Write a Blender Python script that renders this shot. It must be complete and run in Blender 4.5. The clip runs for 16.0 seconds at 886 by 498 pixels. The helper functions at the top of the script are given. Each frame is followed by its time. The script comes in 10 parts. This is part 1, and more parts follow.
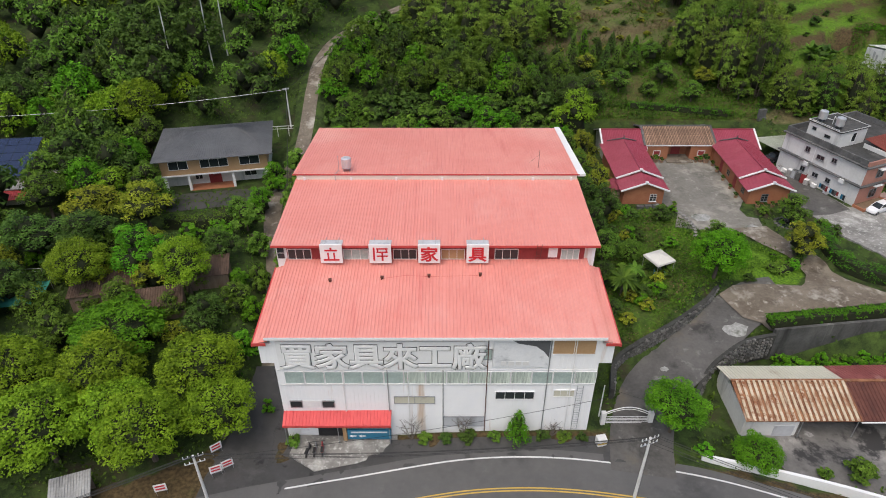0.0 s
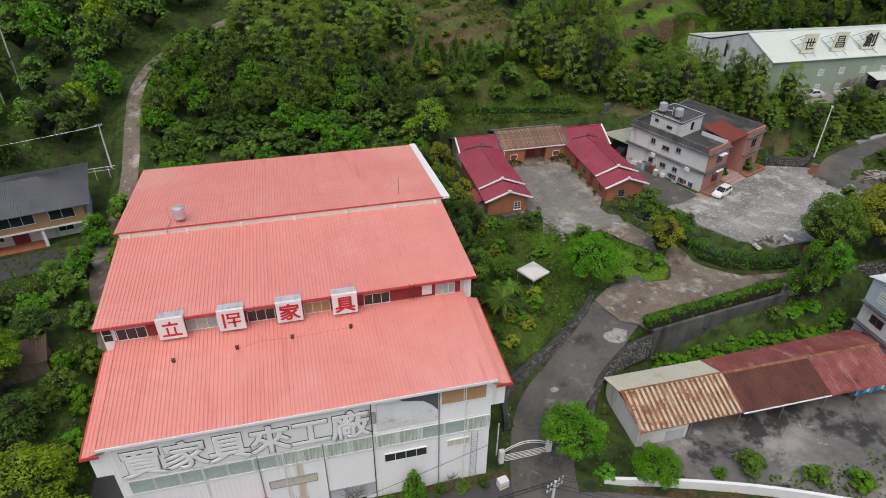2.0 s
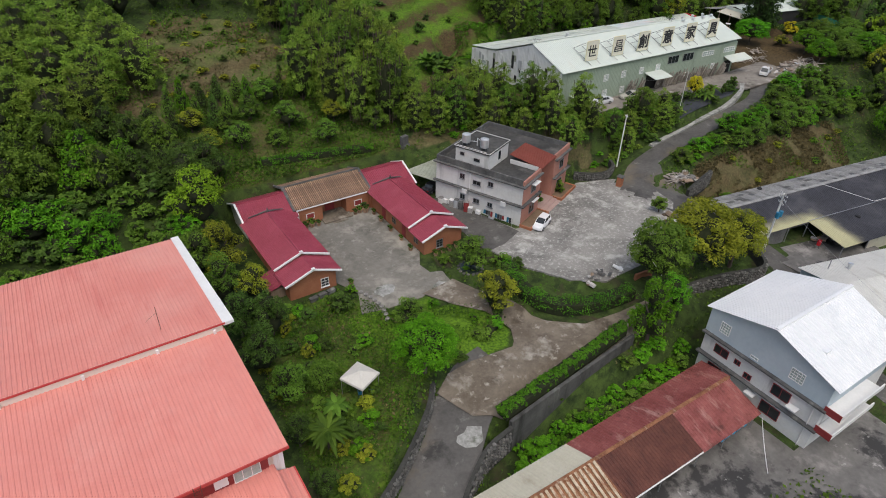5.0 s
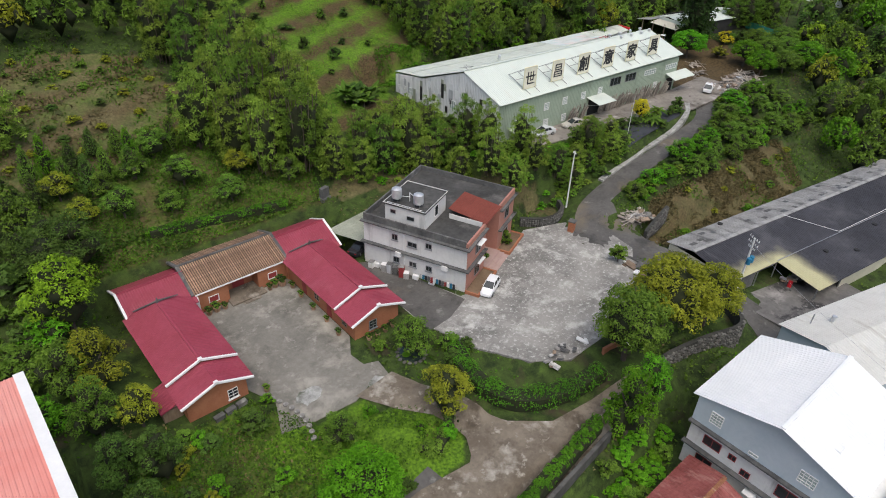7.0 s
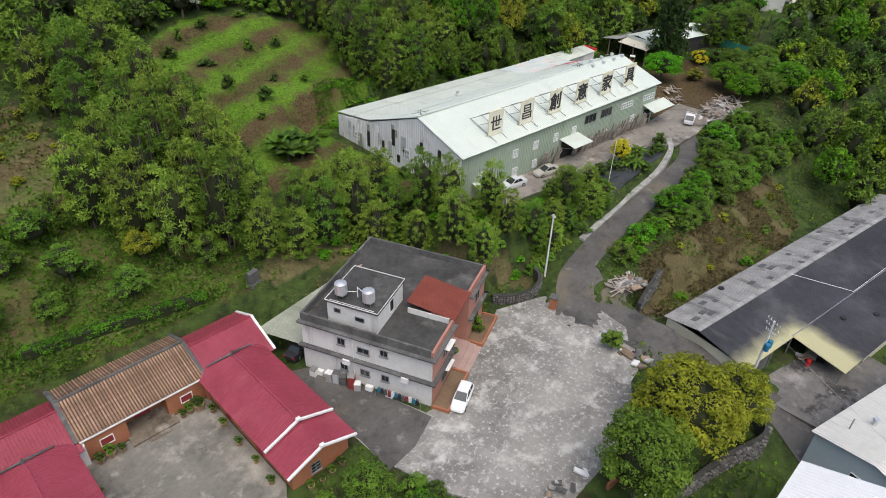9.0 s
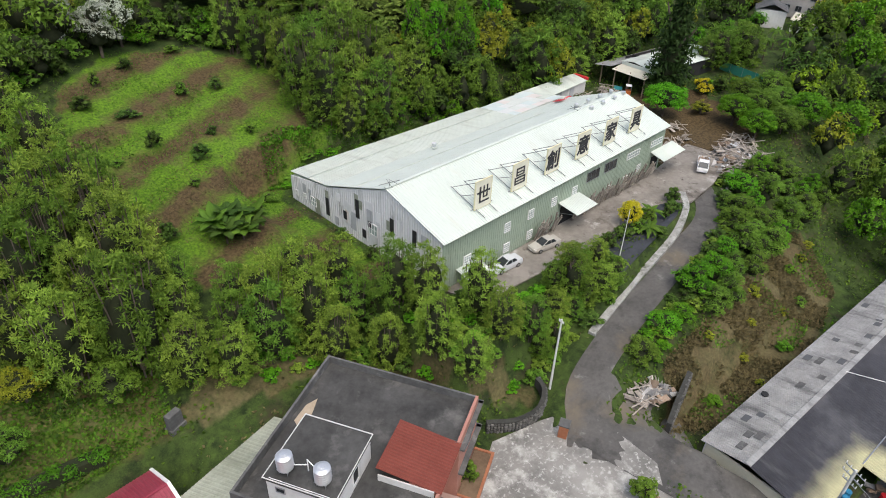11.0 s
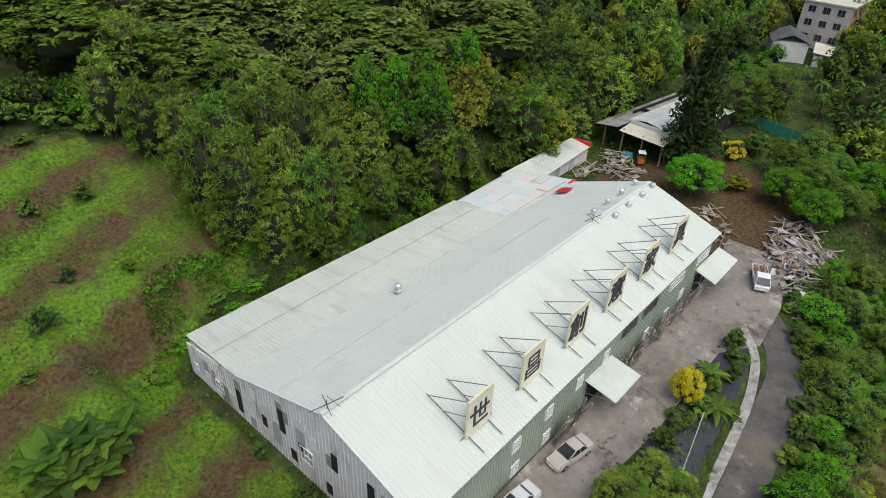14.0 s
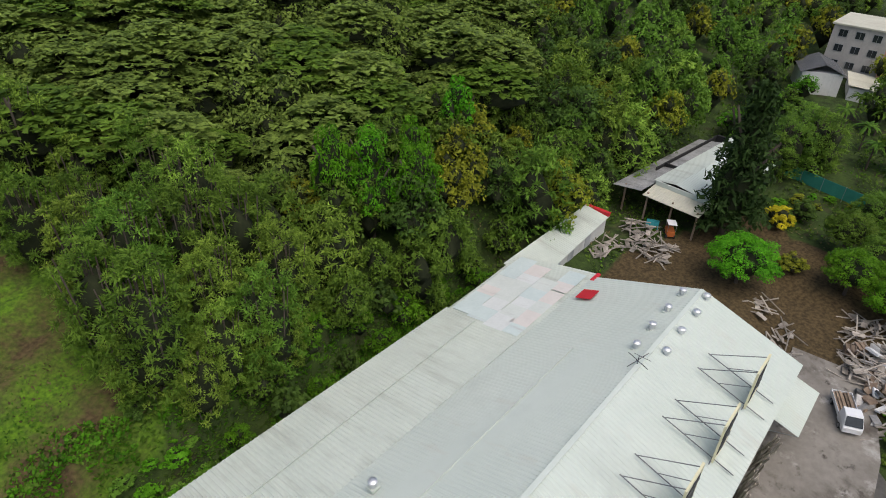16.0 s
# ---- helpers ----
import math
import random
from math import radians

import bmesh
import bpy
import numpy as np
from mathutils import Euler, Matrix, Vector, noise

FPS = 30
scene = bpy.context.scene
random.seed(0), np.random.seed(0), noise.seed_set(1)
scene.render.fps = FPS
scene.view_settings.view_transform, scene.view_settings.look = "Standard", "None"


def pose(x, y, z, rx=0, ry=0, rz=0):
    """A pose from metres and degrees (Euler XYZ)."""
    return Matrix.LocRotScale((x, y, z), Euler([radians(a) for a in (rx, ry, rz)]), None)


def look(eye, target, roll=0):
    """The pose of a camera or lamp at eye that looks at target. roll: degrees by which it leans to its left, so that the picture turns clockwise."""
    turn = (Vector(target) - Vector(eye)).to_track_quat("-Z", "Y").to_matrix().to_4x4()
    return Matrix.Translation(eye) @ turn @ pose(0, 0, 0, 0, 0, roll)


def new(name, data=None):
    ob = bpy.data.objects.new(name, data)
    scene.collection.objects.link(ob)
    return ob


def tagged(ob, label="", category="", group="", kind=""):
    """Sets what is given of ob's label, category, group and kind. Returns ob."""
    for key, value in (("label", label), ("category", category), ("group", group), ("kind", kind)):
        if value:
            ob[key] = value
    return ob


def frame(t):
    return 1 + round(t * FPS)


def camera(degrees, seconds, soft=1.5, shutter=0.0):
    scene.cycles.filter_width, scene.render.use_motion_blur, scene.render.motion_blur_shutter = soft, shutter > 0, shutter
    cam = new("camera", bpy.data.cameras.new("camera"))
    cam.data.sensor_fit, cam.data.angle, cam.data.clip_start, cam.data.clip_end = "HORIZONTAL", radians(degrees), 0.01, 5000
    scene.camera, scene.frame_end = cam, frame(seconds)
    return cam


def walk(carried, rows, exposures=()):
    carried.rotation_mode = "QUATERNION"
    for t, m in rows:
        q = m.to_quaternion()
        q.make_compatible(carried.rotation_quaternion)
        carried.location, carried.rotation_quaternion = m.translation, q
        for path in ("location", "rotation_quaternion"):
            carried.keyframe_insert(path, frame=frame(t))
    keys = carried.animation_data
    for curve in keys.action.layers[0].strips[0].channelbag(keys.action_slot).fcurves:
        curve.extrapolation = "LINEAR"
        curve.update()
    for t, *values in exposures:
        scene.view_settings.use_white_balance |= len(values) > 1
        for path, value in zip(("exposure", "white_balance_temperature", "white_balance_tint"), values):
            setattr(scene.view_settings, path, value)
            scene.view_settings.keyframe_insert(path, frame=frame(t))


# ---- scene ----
cam = camera(69.7, 16.0, soft=1.0)
METRES, EYE, TILT, LEAN, TURN = 140.0, 54.0, -34.0, 0.0, 0.0
ROWS = [
    (0.0, 0.0, 0.0, 0.0, 0.0, -0.0, 0.0),
    (0.5, 0.0003, 0.0095, 0.0064, -2.15, -0.05, 1.31),
    (1.0, 0.0014, 0.0209, 0.0141, -5.07, -0.19, 3.11),
    (1.5, 0.0036, 0.0338, 0.0226, -8.5, -0.48, 5.17),
    (2.0, 0.0073, 0.048, 0.0319, -11.94, -0.91, 7.23),
    (2.5, 0.0124, 0.0631, 0.0424, -15.27, -1.45, 9.17),
    (3.0, 0.0188, 0.0794, 0.0535, -18.53, -2.08, 10.97),
    (3.5, 0.0276, 0.0964, 0.0651, -21.71, -2.77, 12.72),
    (4.0, 0.0376, 0.1147, 0.0777, -24.59, -3.47, 14.19),
    (6.5, 0.1144, 0.2148, 0.1462, -34.7, -6.49, 19.09),
    (7.0, 0.1343, 0.2356, 0.1603, -35.97, -6.89, 19.66),
    (7.5, 0.1555, 0.2567, 0.1752, -37.22, -7.34, 20.19),
    (8.0, 0.1782, 0.2779, 0.1898, -38.34, -7.72, 20.68),
    (8.5, 0.2019, 0.2998, 0.2046, -39.36, -8.07, 21.1),
    (9.0, 0.2265, 0.3216, 0.2195, -40.28, -8.41, 21.5),
    (11.5, 0.3597, 0.4316, 0.2946, -43.33, -9.6, 22.83),
    (12.0, 0.3878, 0.4535, 0.3092, -43.86, -9.79, 23.06),
    (12.5, 0.4164, 0.4756, 0.3238, -44.48, -10.02, 23.31),
    (13.0, 0.4458, 0.4978, 0.3384, -45.1, -10.28, 23.56),
    (13.5, 0.4754, 0.5201, 0.3525, -45.69, -10.47, 23.8),
    (14.0, 0.5057, 0.542, 0.3667, -46.24, -10.66, 24.06),
    (14.5, 0.5362, 0.564, 0.381, -46.84, -10.87, 24.28),
    (15.0, 0.567, 0.5857, 0.3953, -47.4, -11.06, 24.5),
    (15.5, 0.5979, 0.6071, 0.4093, -47.87, -11.19, 24.75),
    (16.0, 0.6244, 0.6245, 0.4227, -47.9, -11.21, 24.79),
]
walk(cam, [(t, pose(0, 0, EYE, TILT, LEAN, TURN) @ pose(METRES * x, METRES * y, METRES * z, 90 + pitch, roll, yaw)) for t, x, y, z, yaw, pitch, roll in ROWS],
     exposures=[(0.0, 0.34), (2.0, 0.16), (4.0, 0.03), (5.5, 0.2), (7.0, 0.36), (10.0, 0.52), (12.5, 0.68), (14.2, 0.26), (16.0, 0.14)])

# ---- light ----
world = bpy.data.worlds.new("sky")
scene.world = world
world.use_nodes = True
SUN_ELEV, SUN_TURN = 65.0, 205.0
sky = world.node_tree.nodes.new("ShaderNodeTexSky")
sky.sky_type, sky.sun_disc = "NISHITA", False
sky.sun_elevation, sky.sun_rotation = radians(SUN_ELEV), radians(SUN_TURN)
sky.air_density, sky.dust_density, sky.ozone_density = 1.1, 4.2, 0.8
back = world.node_tree.nodes["Background"]
back.inputs[1].default_value = 0.128
world.node_tree.links.new(sky.outputs[0], back.inputs[0])
sun_data = bpy.data.lights.new("sun", "SUN")
sun_data.energy, sun_data.angle, sun_data.color = 1.2, radians(60), (1.0, 0.965, 0.91)
sun = new("sun", sun_data)
_e, _a = radians(SUN_ELEV), radians(SUN_TURN)
sun.matrix_world = look((0, 0, 100), Vector((0, 0, 100)) - Vector((math.sin(_a) * math.cos(_e), math.cos(_a) * math.cos(_e), math.sin(_e))))

# ---- materials ----
def nodes_of(m):
    return m.node_tree.nodes, m.node_tree.links


def surface(name, colours, scale=1.0, rough=0.8, metal=0.0, bump=0.3, fine=8.0, detail=6.0, vary=0.0, island=0.0, stretch=(1, 1, 1), contrast=1.0, spec=0.3, spots=None, streak=None):
    """A worn surface: two colours mixed by a coarse and a fine noise, a fine bump, and where given dark or pale spots and streaks."""
    m = bpy.data.materials.new(name)
    m.use_nodes = True
    n, l = nodes_of(m)
    b = n["Principled BSDF"]
    b.inputs["Roughness"].default_value, b.inputs["Metallic"].default_value = rough, metal
    b.inputs["Specular IOR Level"].default_value = spec
    tc = n.new("ShaderNodeTexCoord")
    mp = n.new("ShaderNodeMapping")
    mp.inputs["Scale"].default_value = stretch
    l.new(tc.outputs["Object"], mp.inputs[0])
    a, c = n.new("ShaderNodeTexNoise"), n.new("ShaderNodeTexNoise")
    for node, s in ((a, scale), (c, scale * fine)):
        node.inputs["Scale"].default_value, node.inputs["Detail"].default_value = s, detail
        node.inputs["Roughness"].default_value = 0.62
        l.new(mp.outputs[0], node.inputs["Vector"])
    add = n.new("ShaderNodeMath")
    add.operation = "MULTIPLY_ADD"
    l.new(c.outputs[0], add.inputs[0])
    add.inputs[1].default_value = 0.45
    l.new(a.outputs[0], add.inputs[2])
    ramp = n.new("ShaderNodeMapRange")
    w = 0.22 / contrast
    ramp.inputs["From Min"].default_value, ramp.inputs["From Max"].default_value = 0.725 - w, 0.725 + w
    l.new(add.outputs[0], ramp.inputs[0])
    mix = n.new("ShaderNodeMix")
    mix.data_type = "RGBA"
    mix.inputs["A"].default_value, mix.inputs["B"].default_value = (*colours[0], 1), (*colours[1], 1)
    l.new(ramp.outputs[0], mix.inputs["Factor"])
    out = mix.outputs["Result"]
    for k, (tint, size, low, high, way) in enumerate([(*s, (1, 1, 1)) for s in (spots or [])] + [(*s[:4], s[4]) for s in (streak or [])]):
        mp2 = n.new("ShaderNodeMapping")
        mp2.inputs["Scale"].default_value = way
        mp2.inputs["Location"].default_value = (3.1 * k + 1.7, 5.3 * k, 2.2 * k)
        l.new(tc.outputs["Object"], mp2.inputs[0])
        d = n.new("ShaderNodeTexNoise")
        d.inputs["Distortion"].default_value = 0.15
        d.inputs["Scale"].default_value, d.inputs["Detail"].default_value, d.inputs["Roughness"].default_value = size, 7, 0.65
        l.new(mp2.outputs[0], d.inputs["Vector"])
        r = n.new("ShaderNodeMapRange")
        r.inputs["From Min"].default_value, r.inputs["From Max"].default_value = low, high
        l.new(d.outputs[0], r.inputs[0])
        mx = n.new("ShaderNodeMix")
        mx.data_type = "RGBA"
        mx.inputs["B"].default_value = (*tint, 1)
        l.new(r.outputs[0], mx.inputs["Factor"])
        l.new(out, mx.inputs["A"])
        out = mx.outputs["Result"]
    if vary or island:
        hsv = n.new("ShaderNodeHueSaturation")
        l.new(out, hsv.inputs["Color"])
        src = n.new("ShaderNodeObjectInfo").outputs["Random"] if vary else n.new("ShaderNodeNewGeometry").outputs["Random Per Island"]
        amount = vary or island
        r = n.new("ShaderNodeMapRange")
        r.inputs["To Min"].default_value, r.inputs["To Max"].default_value = 1 - amount, 1 + amount
        l.new(src, r.inputs[0])
        l.new(r.outputs[0], hsv.inputs["Value"])
        if vary and island:
            r2 = n.new("ShaderNodeMapRange")
            r2.inputs["To Min"].default_value, r2.inputs["To Max"].default_value = 1 - island, 1 + island
            l.new(n.new("ShaderNodeNewGeometry").outputs["Random Per Island"], r2.inputs[0])
            mul = n.new("ShaderNodeMath")
            mul.operation = "MULTIPLY"
            l.new(r.outputs[0], mul.inputs[0])
            l.new(r2.outputs[0], mul.inputs[1])
            l.new(mul.outputs[0], hsv.inputs["Value"])
        out = hsv.outputs["Color"]
    l.new(out, b.inputs["Base Color"])
    if bump:
        bp = n.new("ShaderNodeBump")
        bp.inputs["Strength"].default_value, bp.inputs["Distance"].default_value = bump, 0.03
        l.new(c.outputs[0], bp.inputs["Height"])
        l.new(bp.outputs[0], b.inputs["Normal"])
    return m


def foliage(name, dark, light, size=0.35, vary=0.18):
    """Leaves: the hue runs from dark to light by leaf, by clump and by plant; a little light passes through."""
    m = bpy.data.materials.new(name)
    m.use_nodes = True
    n, l = nodes_of(m)
    b = n["Principled BSDF"]
    b.inputs["Roughness"].default_value, b.inputs["Specular IOR Level"].default_value = 0.6, 0.12
    geo, obj, tc = n.new("ShaderNodeNewGeometry"), n.new("ShaderNodeObjectInfo"), n.new("ShaderNodeTexCoord")
    noi = n.new("ShaderNodeTexNoise")
    noi.inputs["Scale"].default_value, noi.inputs["Detail"].default_value = size, 3
    l.new(geo.outputs["Position"], noi.inputs["Vector"])
    ma = n.new("ShaderNodeMath")
    ma.operation = "MULTIPLY_ADD"
    l.new(geo.outputs["Random Per Island"], ma.inputs[0])
    ma.inputs[1].default_value = 0.42
    mr = n.new("ShaderNodeMapRange")
    mr.inputs["From Min"].default_value, mr.inputs["From Max"].default_value = 0.3, 0.7
    mr.inputs["To Min"].default_value, mr.inputs["To Max"].default_value = 0.0, 0.3
    l.new(noi.outputs[0], mr.inputs[0])
    at = n.new("ShaderNodeAttribute")
    at.attribute_name = "clump"
    mc = n.new("ShaderNodeMath")
    mc.operation = "MULTIPLY_ADD"
    mc.inputs[1].default_value = 0.3
    l.new(at.outputs["Fac"], mc.inputs[0])
    l.new(mr.outputs[0], mc.inputs[2])
    l.new(mc.outputs[0], ma.inputs[2])
    mix = n.new("ShaderNodeMix")
    mix.data_type = "RGBA"
    mix.inputs["A"].default_value, mix.inputs["B"].default_value = (*dark, 1), (*light, 1)
    l.new(ma.outputs[0], mix.inputs["Factor"])
    hsv = n.new("ShaderNodeHueSaturation")
    r = n.new("ShaderNodeMapRange")
    r.inputs["To Min"].default_value, r.inputs["To Max"].default_value = 1 - vary, 1 + vary
    l.new(obj.outputs["Random"], r.inputs[0])
    l.new(r.outputs[0], hsv.inputs["Value"])
    h = n.new("ShaderNodeMapRange")
    h.inputs["To Min"].default_value, h.inputs["To Max"].default_value = 0.49, 0.51
    l.new(obj.outputs["Random"], h.inputs[0])
    l.new(h.outputs[0], hsv.inputs["Hue"])
    l.new(mix.outputs["Result"], hsv.inputs["Color"])
    l.new(hsv.outputs[0], b.inputs["Base Color"])
    tr = n.new("ShaderNodeBsdfTranslucent")
    l.new(hsv.outputs[0], tr.inputs[0])
    ms = n.new("ShaderNodeMixShader")
    ms.inputs[0].default_value = 0.22
    l.new(b.outputs[0], ms.inputs[1])
    l.new(tr.outputs[0], ms.inputs[2])
    l.new(ms.outputs[0], n["Material Output"].inputs["Surface"])
    return m


def glassy(name, tint, rough=0.12):
    m = surface(name, (tint, tuple(c * 1.6 for c in tint)), 0.5, rough, 0.0, 0.0, spec=0.6)
    return m


RED_ROOF = surface("red_roof_paint", ((0.67, 0.245, 0.205), (0.72, 0.29, 0.245)), 0.16, 0.55, 0.0, 0.1, 7, spots=[((0.73, 0.35, 0.3), 0.09, 0.5, 0.75)], streak=[((0.6, 0.175, 0.155), 0.8, 0.58, 0.8, (1, 0.06, 1))])
RED_AWNING = surface("red_awning_sheet", ((0.58, 0.075, 0.075), (0.66, 0.1, 0.1)), 0.3, 0.55, 0.0, 0.1, 8, streak=[((0.4, 0.05, 0.05), 0.8, 0.58, 0.8, (1, 0.1, 1))])
RED_TRIM = surface("red_trim", ((0.45, 0.05, 0.05), (0.55, 0.08, 0.07)), 0.4, 0.5, 0.0, 0.1)
RED_DARK = surface("dark_red_board", ((0.22, 0.03, 0.03), (0.3, 0.05, 0.05)), 0.4, 0.6, 0.0, 0.1)
WHITE_METAL = surface("white_sheet", ((0.82, 0.825, 0.83), (0.88, 0.88, 0.88)), 0.25, 0.5, 0.0, 0.1, 6, streak=[((0.6, 0.585, 0.56), 0.5, 0.6, 0.85, (1, 1, 0.12)), ((0.46, 0.28, 0.13), 0.32, 0.6, 0.72, (1, 1, 0.05))])
PINK_ROOF = surface("crimson_roof", ((0.24, 0.035, 0.055), (0.31, 0.055, 0.085)), 0.25, 0.5, 0.0, 0.1, 8, spots=[((0.34, 0.09, 0.11), 0.3, 0.55, 0.8)])
PALE_ROOF = surface("pale_green_roof", ((0.53, 0.585, 0.53), (0.58, 0.63, 0.575)), 0.12, 0.8, 0.0, 0.1, 9, spots=[((0.47, 0.51, 0.465), 0.12, 0.55, 0.8)], streak=[((0.52, 0.525, 0.46), 0.5, 0.58, 0.8, (1, 0.06, 1))])
PALE_BACK = surface("weathered_pale_roof", ((0.48, 0.525, 0.47), (0.57, 0.615, 0.55)), 0.15, 0.8, 0.0, 0.1, 9, streak=[((0.36, 0.375, 0.33), 0.6, 0.52, 0.8, (1, 0.06, 1))])
FADED_GREEN = surface("faded_green_sheet", ((0.24, 0.26, 0.2), (0.36, 0.38, 0.31)), 0.3, 0.7, 0.0, 0.1, 8, streak=[((0.16, 0.17, 0.13), 0.6, 0.55, 0.75, (1, 0.1, 1))])
GREEN_WALL = surface("sage_green_sheet", ((0.3, 0.37, 0.29), (0.36, 0.43, 0.34)), 0.3, 0.55, 0.0, 0.1, 8, streak=[((0.22, 0.26, 0.2), 0.5, 0.58, 0.85, (1, 1, 0.1))])
GREY_SHEET = surface("stained_grey_sheet", ((0.4, 0.41, 0.43), (0.52, 0.53, 0.55)), 0.3, 0.6, 0.0, 0.15, 8, streak=[((0.16, 0.16, 0.17), 0.6, 0.52, 0.75, (1, 1, 0.08))])
WHITE_ROOF = surface("white_roof", ((0.7, 0.72, 0.735), (0.79, 0.8, 0.81)), 0.2, 0.45, 0.0, 0.1, 9)
DULL_ROOF = surface("dull_white_roof", ((0.5, 0.5, 0.475), (0.6, 0.6, 0.57)), 0.2, 0.7, 0.0, 0.1, 9, streak=[((0.4, 0.39, 0.35), 0.6, 0.55, 0.75, (1, 0.1, 1))])
BLUE_WALL = surface("pale_blue_sheet", ((0.42, 0.5, 0.55), (0.5, 0.57, 0.61)), 0.3, 0.5, 0.0, 0.1)
SOOT_DECK = surface("soot_blackened_deck", ((0.035, 0.035, 0.033), (0.085, 0.084, 0.08)), 0.35, 0.9, 0.0, 0.3, 6, spots=[((0.15, 0.145, 0.135), 0.3, 0.56, 0.72)])
PLASTER = surface("grey_plaster", ((0.6, 0.595, 0.575), (0.72, 0.715, 0.695)), 0.3, 0.85, 0.0, 0.2, 8, streak=[((0.2, 0.2, 0.19), 0.5, 0.56, 0.8, (1, 1, 0.12))])
GRIME = surface("sooty_concrete", ((0.06, 0.06, 0.06), (0.16, 0.16, 0.155)), 0.4, 0.9, 0.0, 0.3, 6, spots=[((0.28, 0.28, 0.26), 0.5, 0.6, 0.75)])
TILE_PINK = surface("salmon_tile", ((0.38, 0.18, 0.135), (0.46, 0.23, 0.18)), 0.6, 0.6, 0.0, 0.2, 8)
BRICK = surface("orange_brick", ((0.3, 0.115, 0.06), (0.4, 0.17, 0.09)), 0.6, 0.85, 0.0, 0.4, 8)
CLAY = surface("old_clay_tile", ((0.2, 0.12, 0.08), (0.4, 0.26, 0.175)), 0.8, 0.85, 0.0, 0.4, 6, vary=0.3, spots=[((0.09, 0.07, 0.055), 0.5, 0.55, 0.7)])
# tile clay darkened for the shade between courses; also used as brown tin
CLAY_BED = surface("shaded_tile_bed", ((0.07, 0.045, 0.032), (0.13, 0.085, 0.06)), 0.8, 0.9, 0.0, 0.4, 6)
CONCRETE = surface("yard_concrete", ((0.14, 0.136, 0.125), (0.23, 0.222, 0.205)), 0.35, 0.85, 0.0, 0.2, 7, contrast=1.2, spots=[((0.3, 0.29, 0.265), 0.1, 0.44, 0.62), ((0.48, 0.47, 0.435), 0.42, 0.52, 0.68), ((0.1, 0.096, 0.088), 0.16, 0.56, 0.72), ((0.5, 0.49, 0.46), 2.2, 0.54, 0.68)])
CONCRETE_DARK = surface("wet_concrete", ((0.105, 0.1, 0.094), (0.19, 0.182, 0.17)), 0.2, 0.7, 0.0, 0.2, 7, contrast=1.3, spots=[((0.3, 0.285, 0.265), 0.2, 0.54, 0.68), ((0.07, 0.066, 0.062), 0.3, 0.6, 0.72), ((0.042, 0.041, 0.04), 0.14, 0.53, 0.58), ((0.36, 0.35, 0.33), 0.6, 0.63, 0.7)])
APRON = surface("apron_concrete", ((0.17, 0.153, 0.132), (0.27, 0.248, 0.217)), 0.22, 0.85, 0.0, 0.2, 7, contrast=1.3, spots=[((0.1, 0.085, 0.07), 0.2, 0.52, 0.64), ((0.4, 0.38, 0.35), 0.3, 0.58, 0.68), ((0.07, 0.06, 0.05), 0.7, 0.6, 0.7)])
KERB = surface("whitened_concrete", ((0.2, 0.2, 0.185), (0.42, 0.42, 0.395)), 0.8, 0.85, 0.0, 0.3, 6, contrast=1.3, spots=[((0.1, 0.11, 0.08), 0.6, 0.53, 0.66)])
GABLE = surface("streaked_white_sheet", ((0.66, 0.665, 0.67), (0.78, 0.78, 0.785)), 0.25, 0.6, 0.0, 0.15, 8, streak=[((0.42, 0.42, 0.42), 0.5, 0.55, 0.75, (1, 1, 0.1)), ((0.22, 0.22, 0.22), 0.3, 0.62, 0.7, (1, 1, 0.25))])
COURT = surface("court_concrete", ((0.15, 0.142, 0.122), (0.235, 0.222, 0.192)), 0.25, 0.9, 0.0, 0.25, 8, spots=[((0.4, 0.375, 0.32), 0.13, 0.54, 0.7), ((0.075, 0.072, 0.06), 0.16, 0.54, 0.72), ((0.3, 0.285, 0.25), 0.8, 0.56, 0.7)])
ASPHALT = surface("asphalt", ((0.088, 0.086, 0.084), (0.125, 0.122, 0.118)), 0.1, 0.75, 0.0, 0.3, 12, spots=[((0.045, 0.045, 0.045), 0.12, 0.56, 0.75), ((0.15, 0.145, 0.138), 0.5, 0.6, 0.8)])
ASPHALT_WET = surface("wet_asphalt", ((0.045, 0.044, 0.043), (0.075, 0.073, 0.071)), 0.15, 0.5, 0.0, 0.3, 10, spots=[((0.09, 0.088, 0.085), 0.2, 0.54, 0.68), ((0.02, 0.02, 0.02), 0.4, 0.58, 0.66)])
ASPHALT_OLD = surface("old_asphalt", ((0.07, 0.067, 0.062), (0.12, 0.114, 0.105)), 0.22, 0.7, 0.0, 0.3, 12, contrast=1.4, spots=[((0.15, 0.125, 0.09), 0.12, 0.54, 0.7), ((0.045, 0.043, 0.04), 0.25, 0.55, 0.68), ((0.2, 0.193, 0.18), 0.6, 0.6, 0.72)])
DIRT_ROAD = surface("dusty_track", ((0.12, 0.098, 0.073), (0.21, 0.178, 0.138)), 0.25, 0.9, 0.0, 0.4, 9, contrast=1.3, spots=[((0.075, 0.06, 0.043), 0.25, 0.54, 0.68), ((0.4, 0.375, 0.32), 0.22, 0.54, 0.68), ((0.36, 0.335, 0.285), 0.9, 0.58, 0.7)])
STONE = surface("field_stone", ((0.055, 0.055, 0.05), (0.16, 0.155, 0.145)), 0.7, 0.9, 0.0, 0.5, 6, vary=0.35)
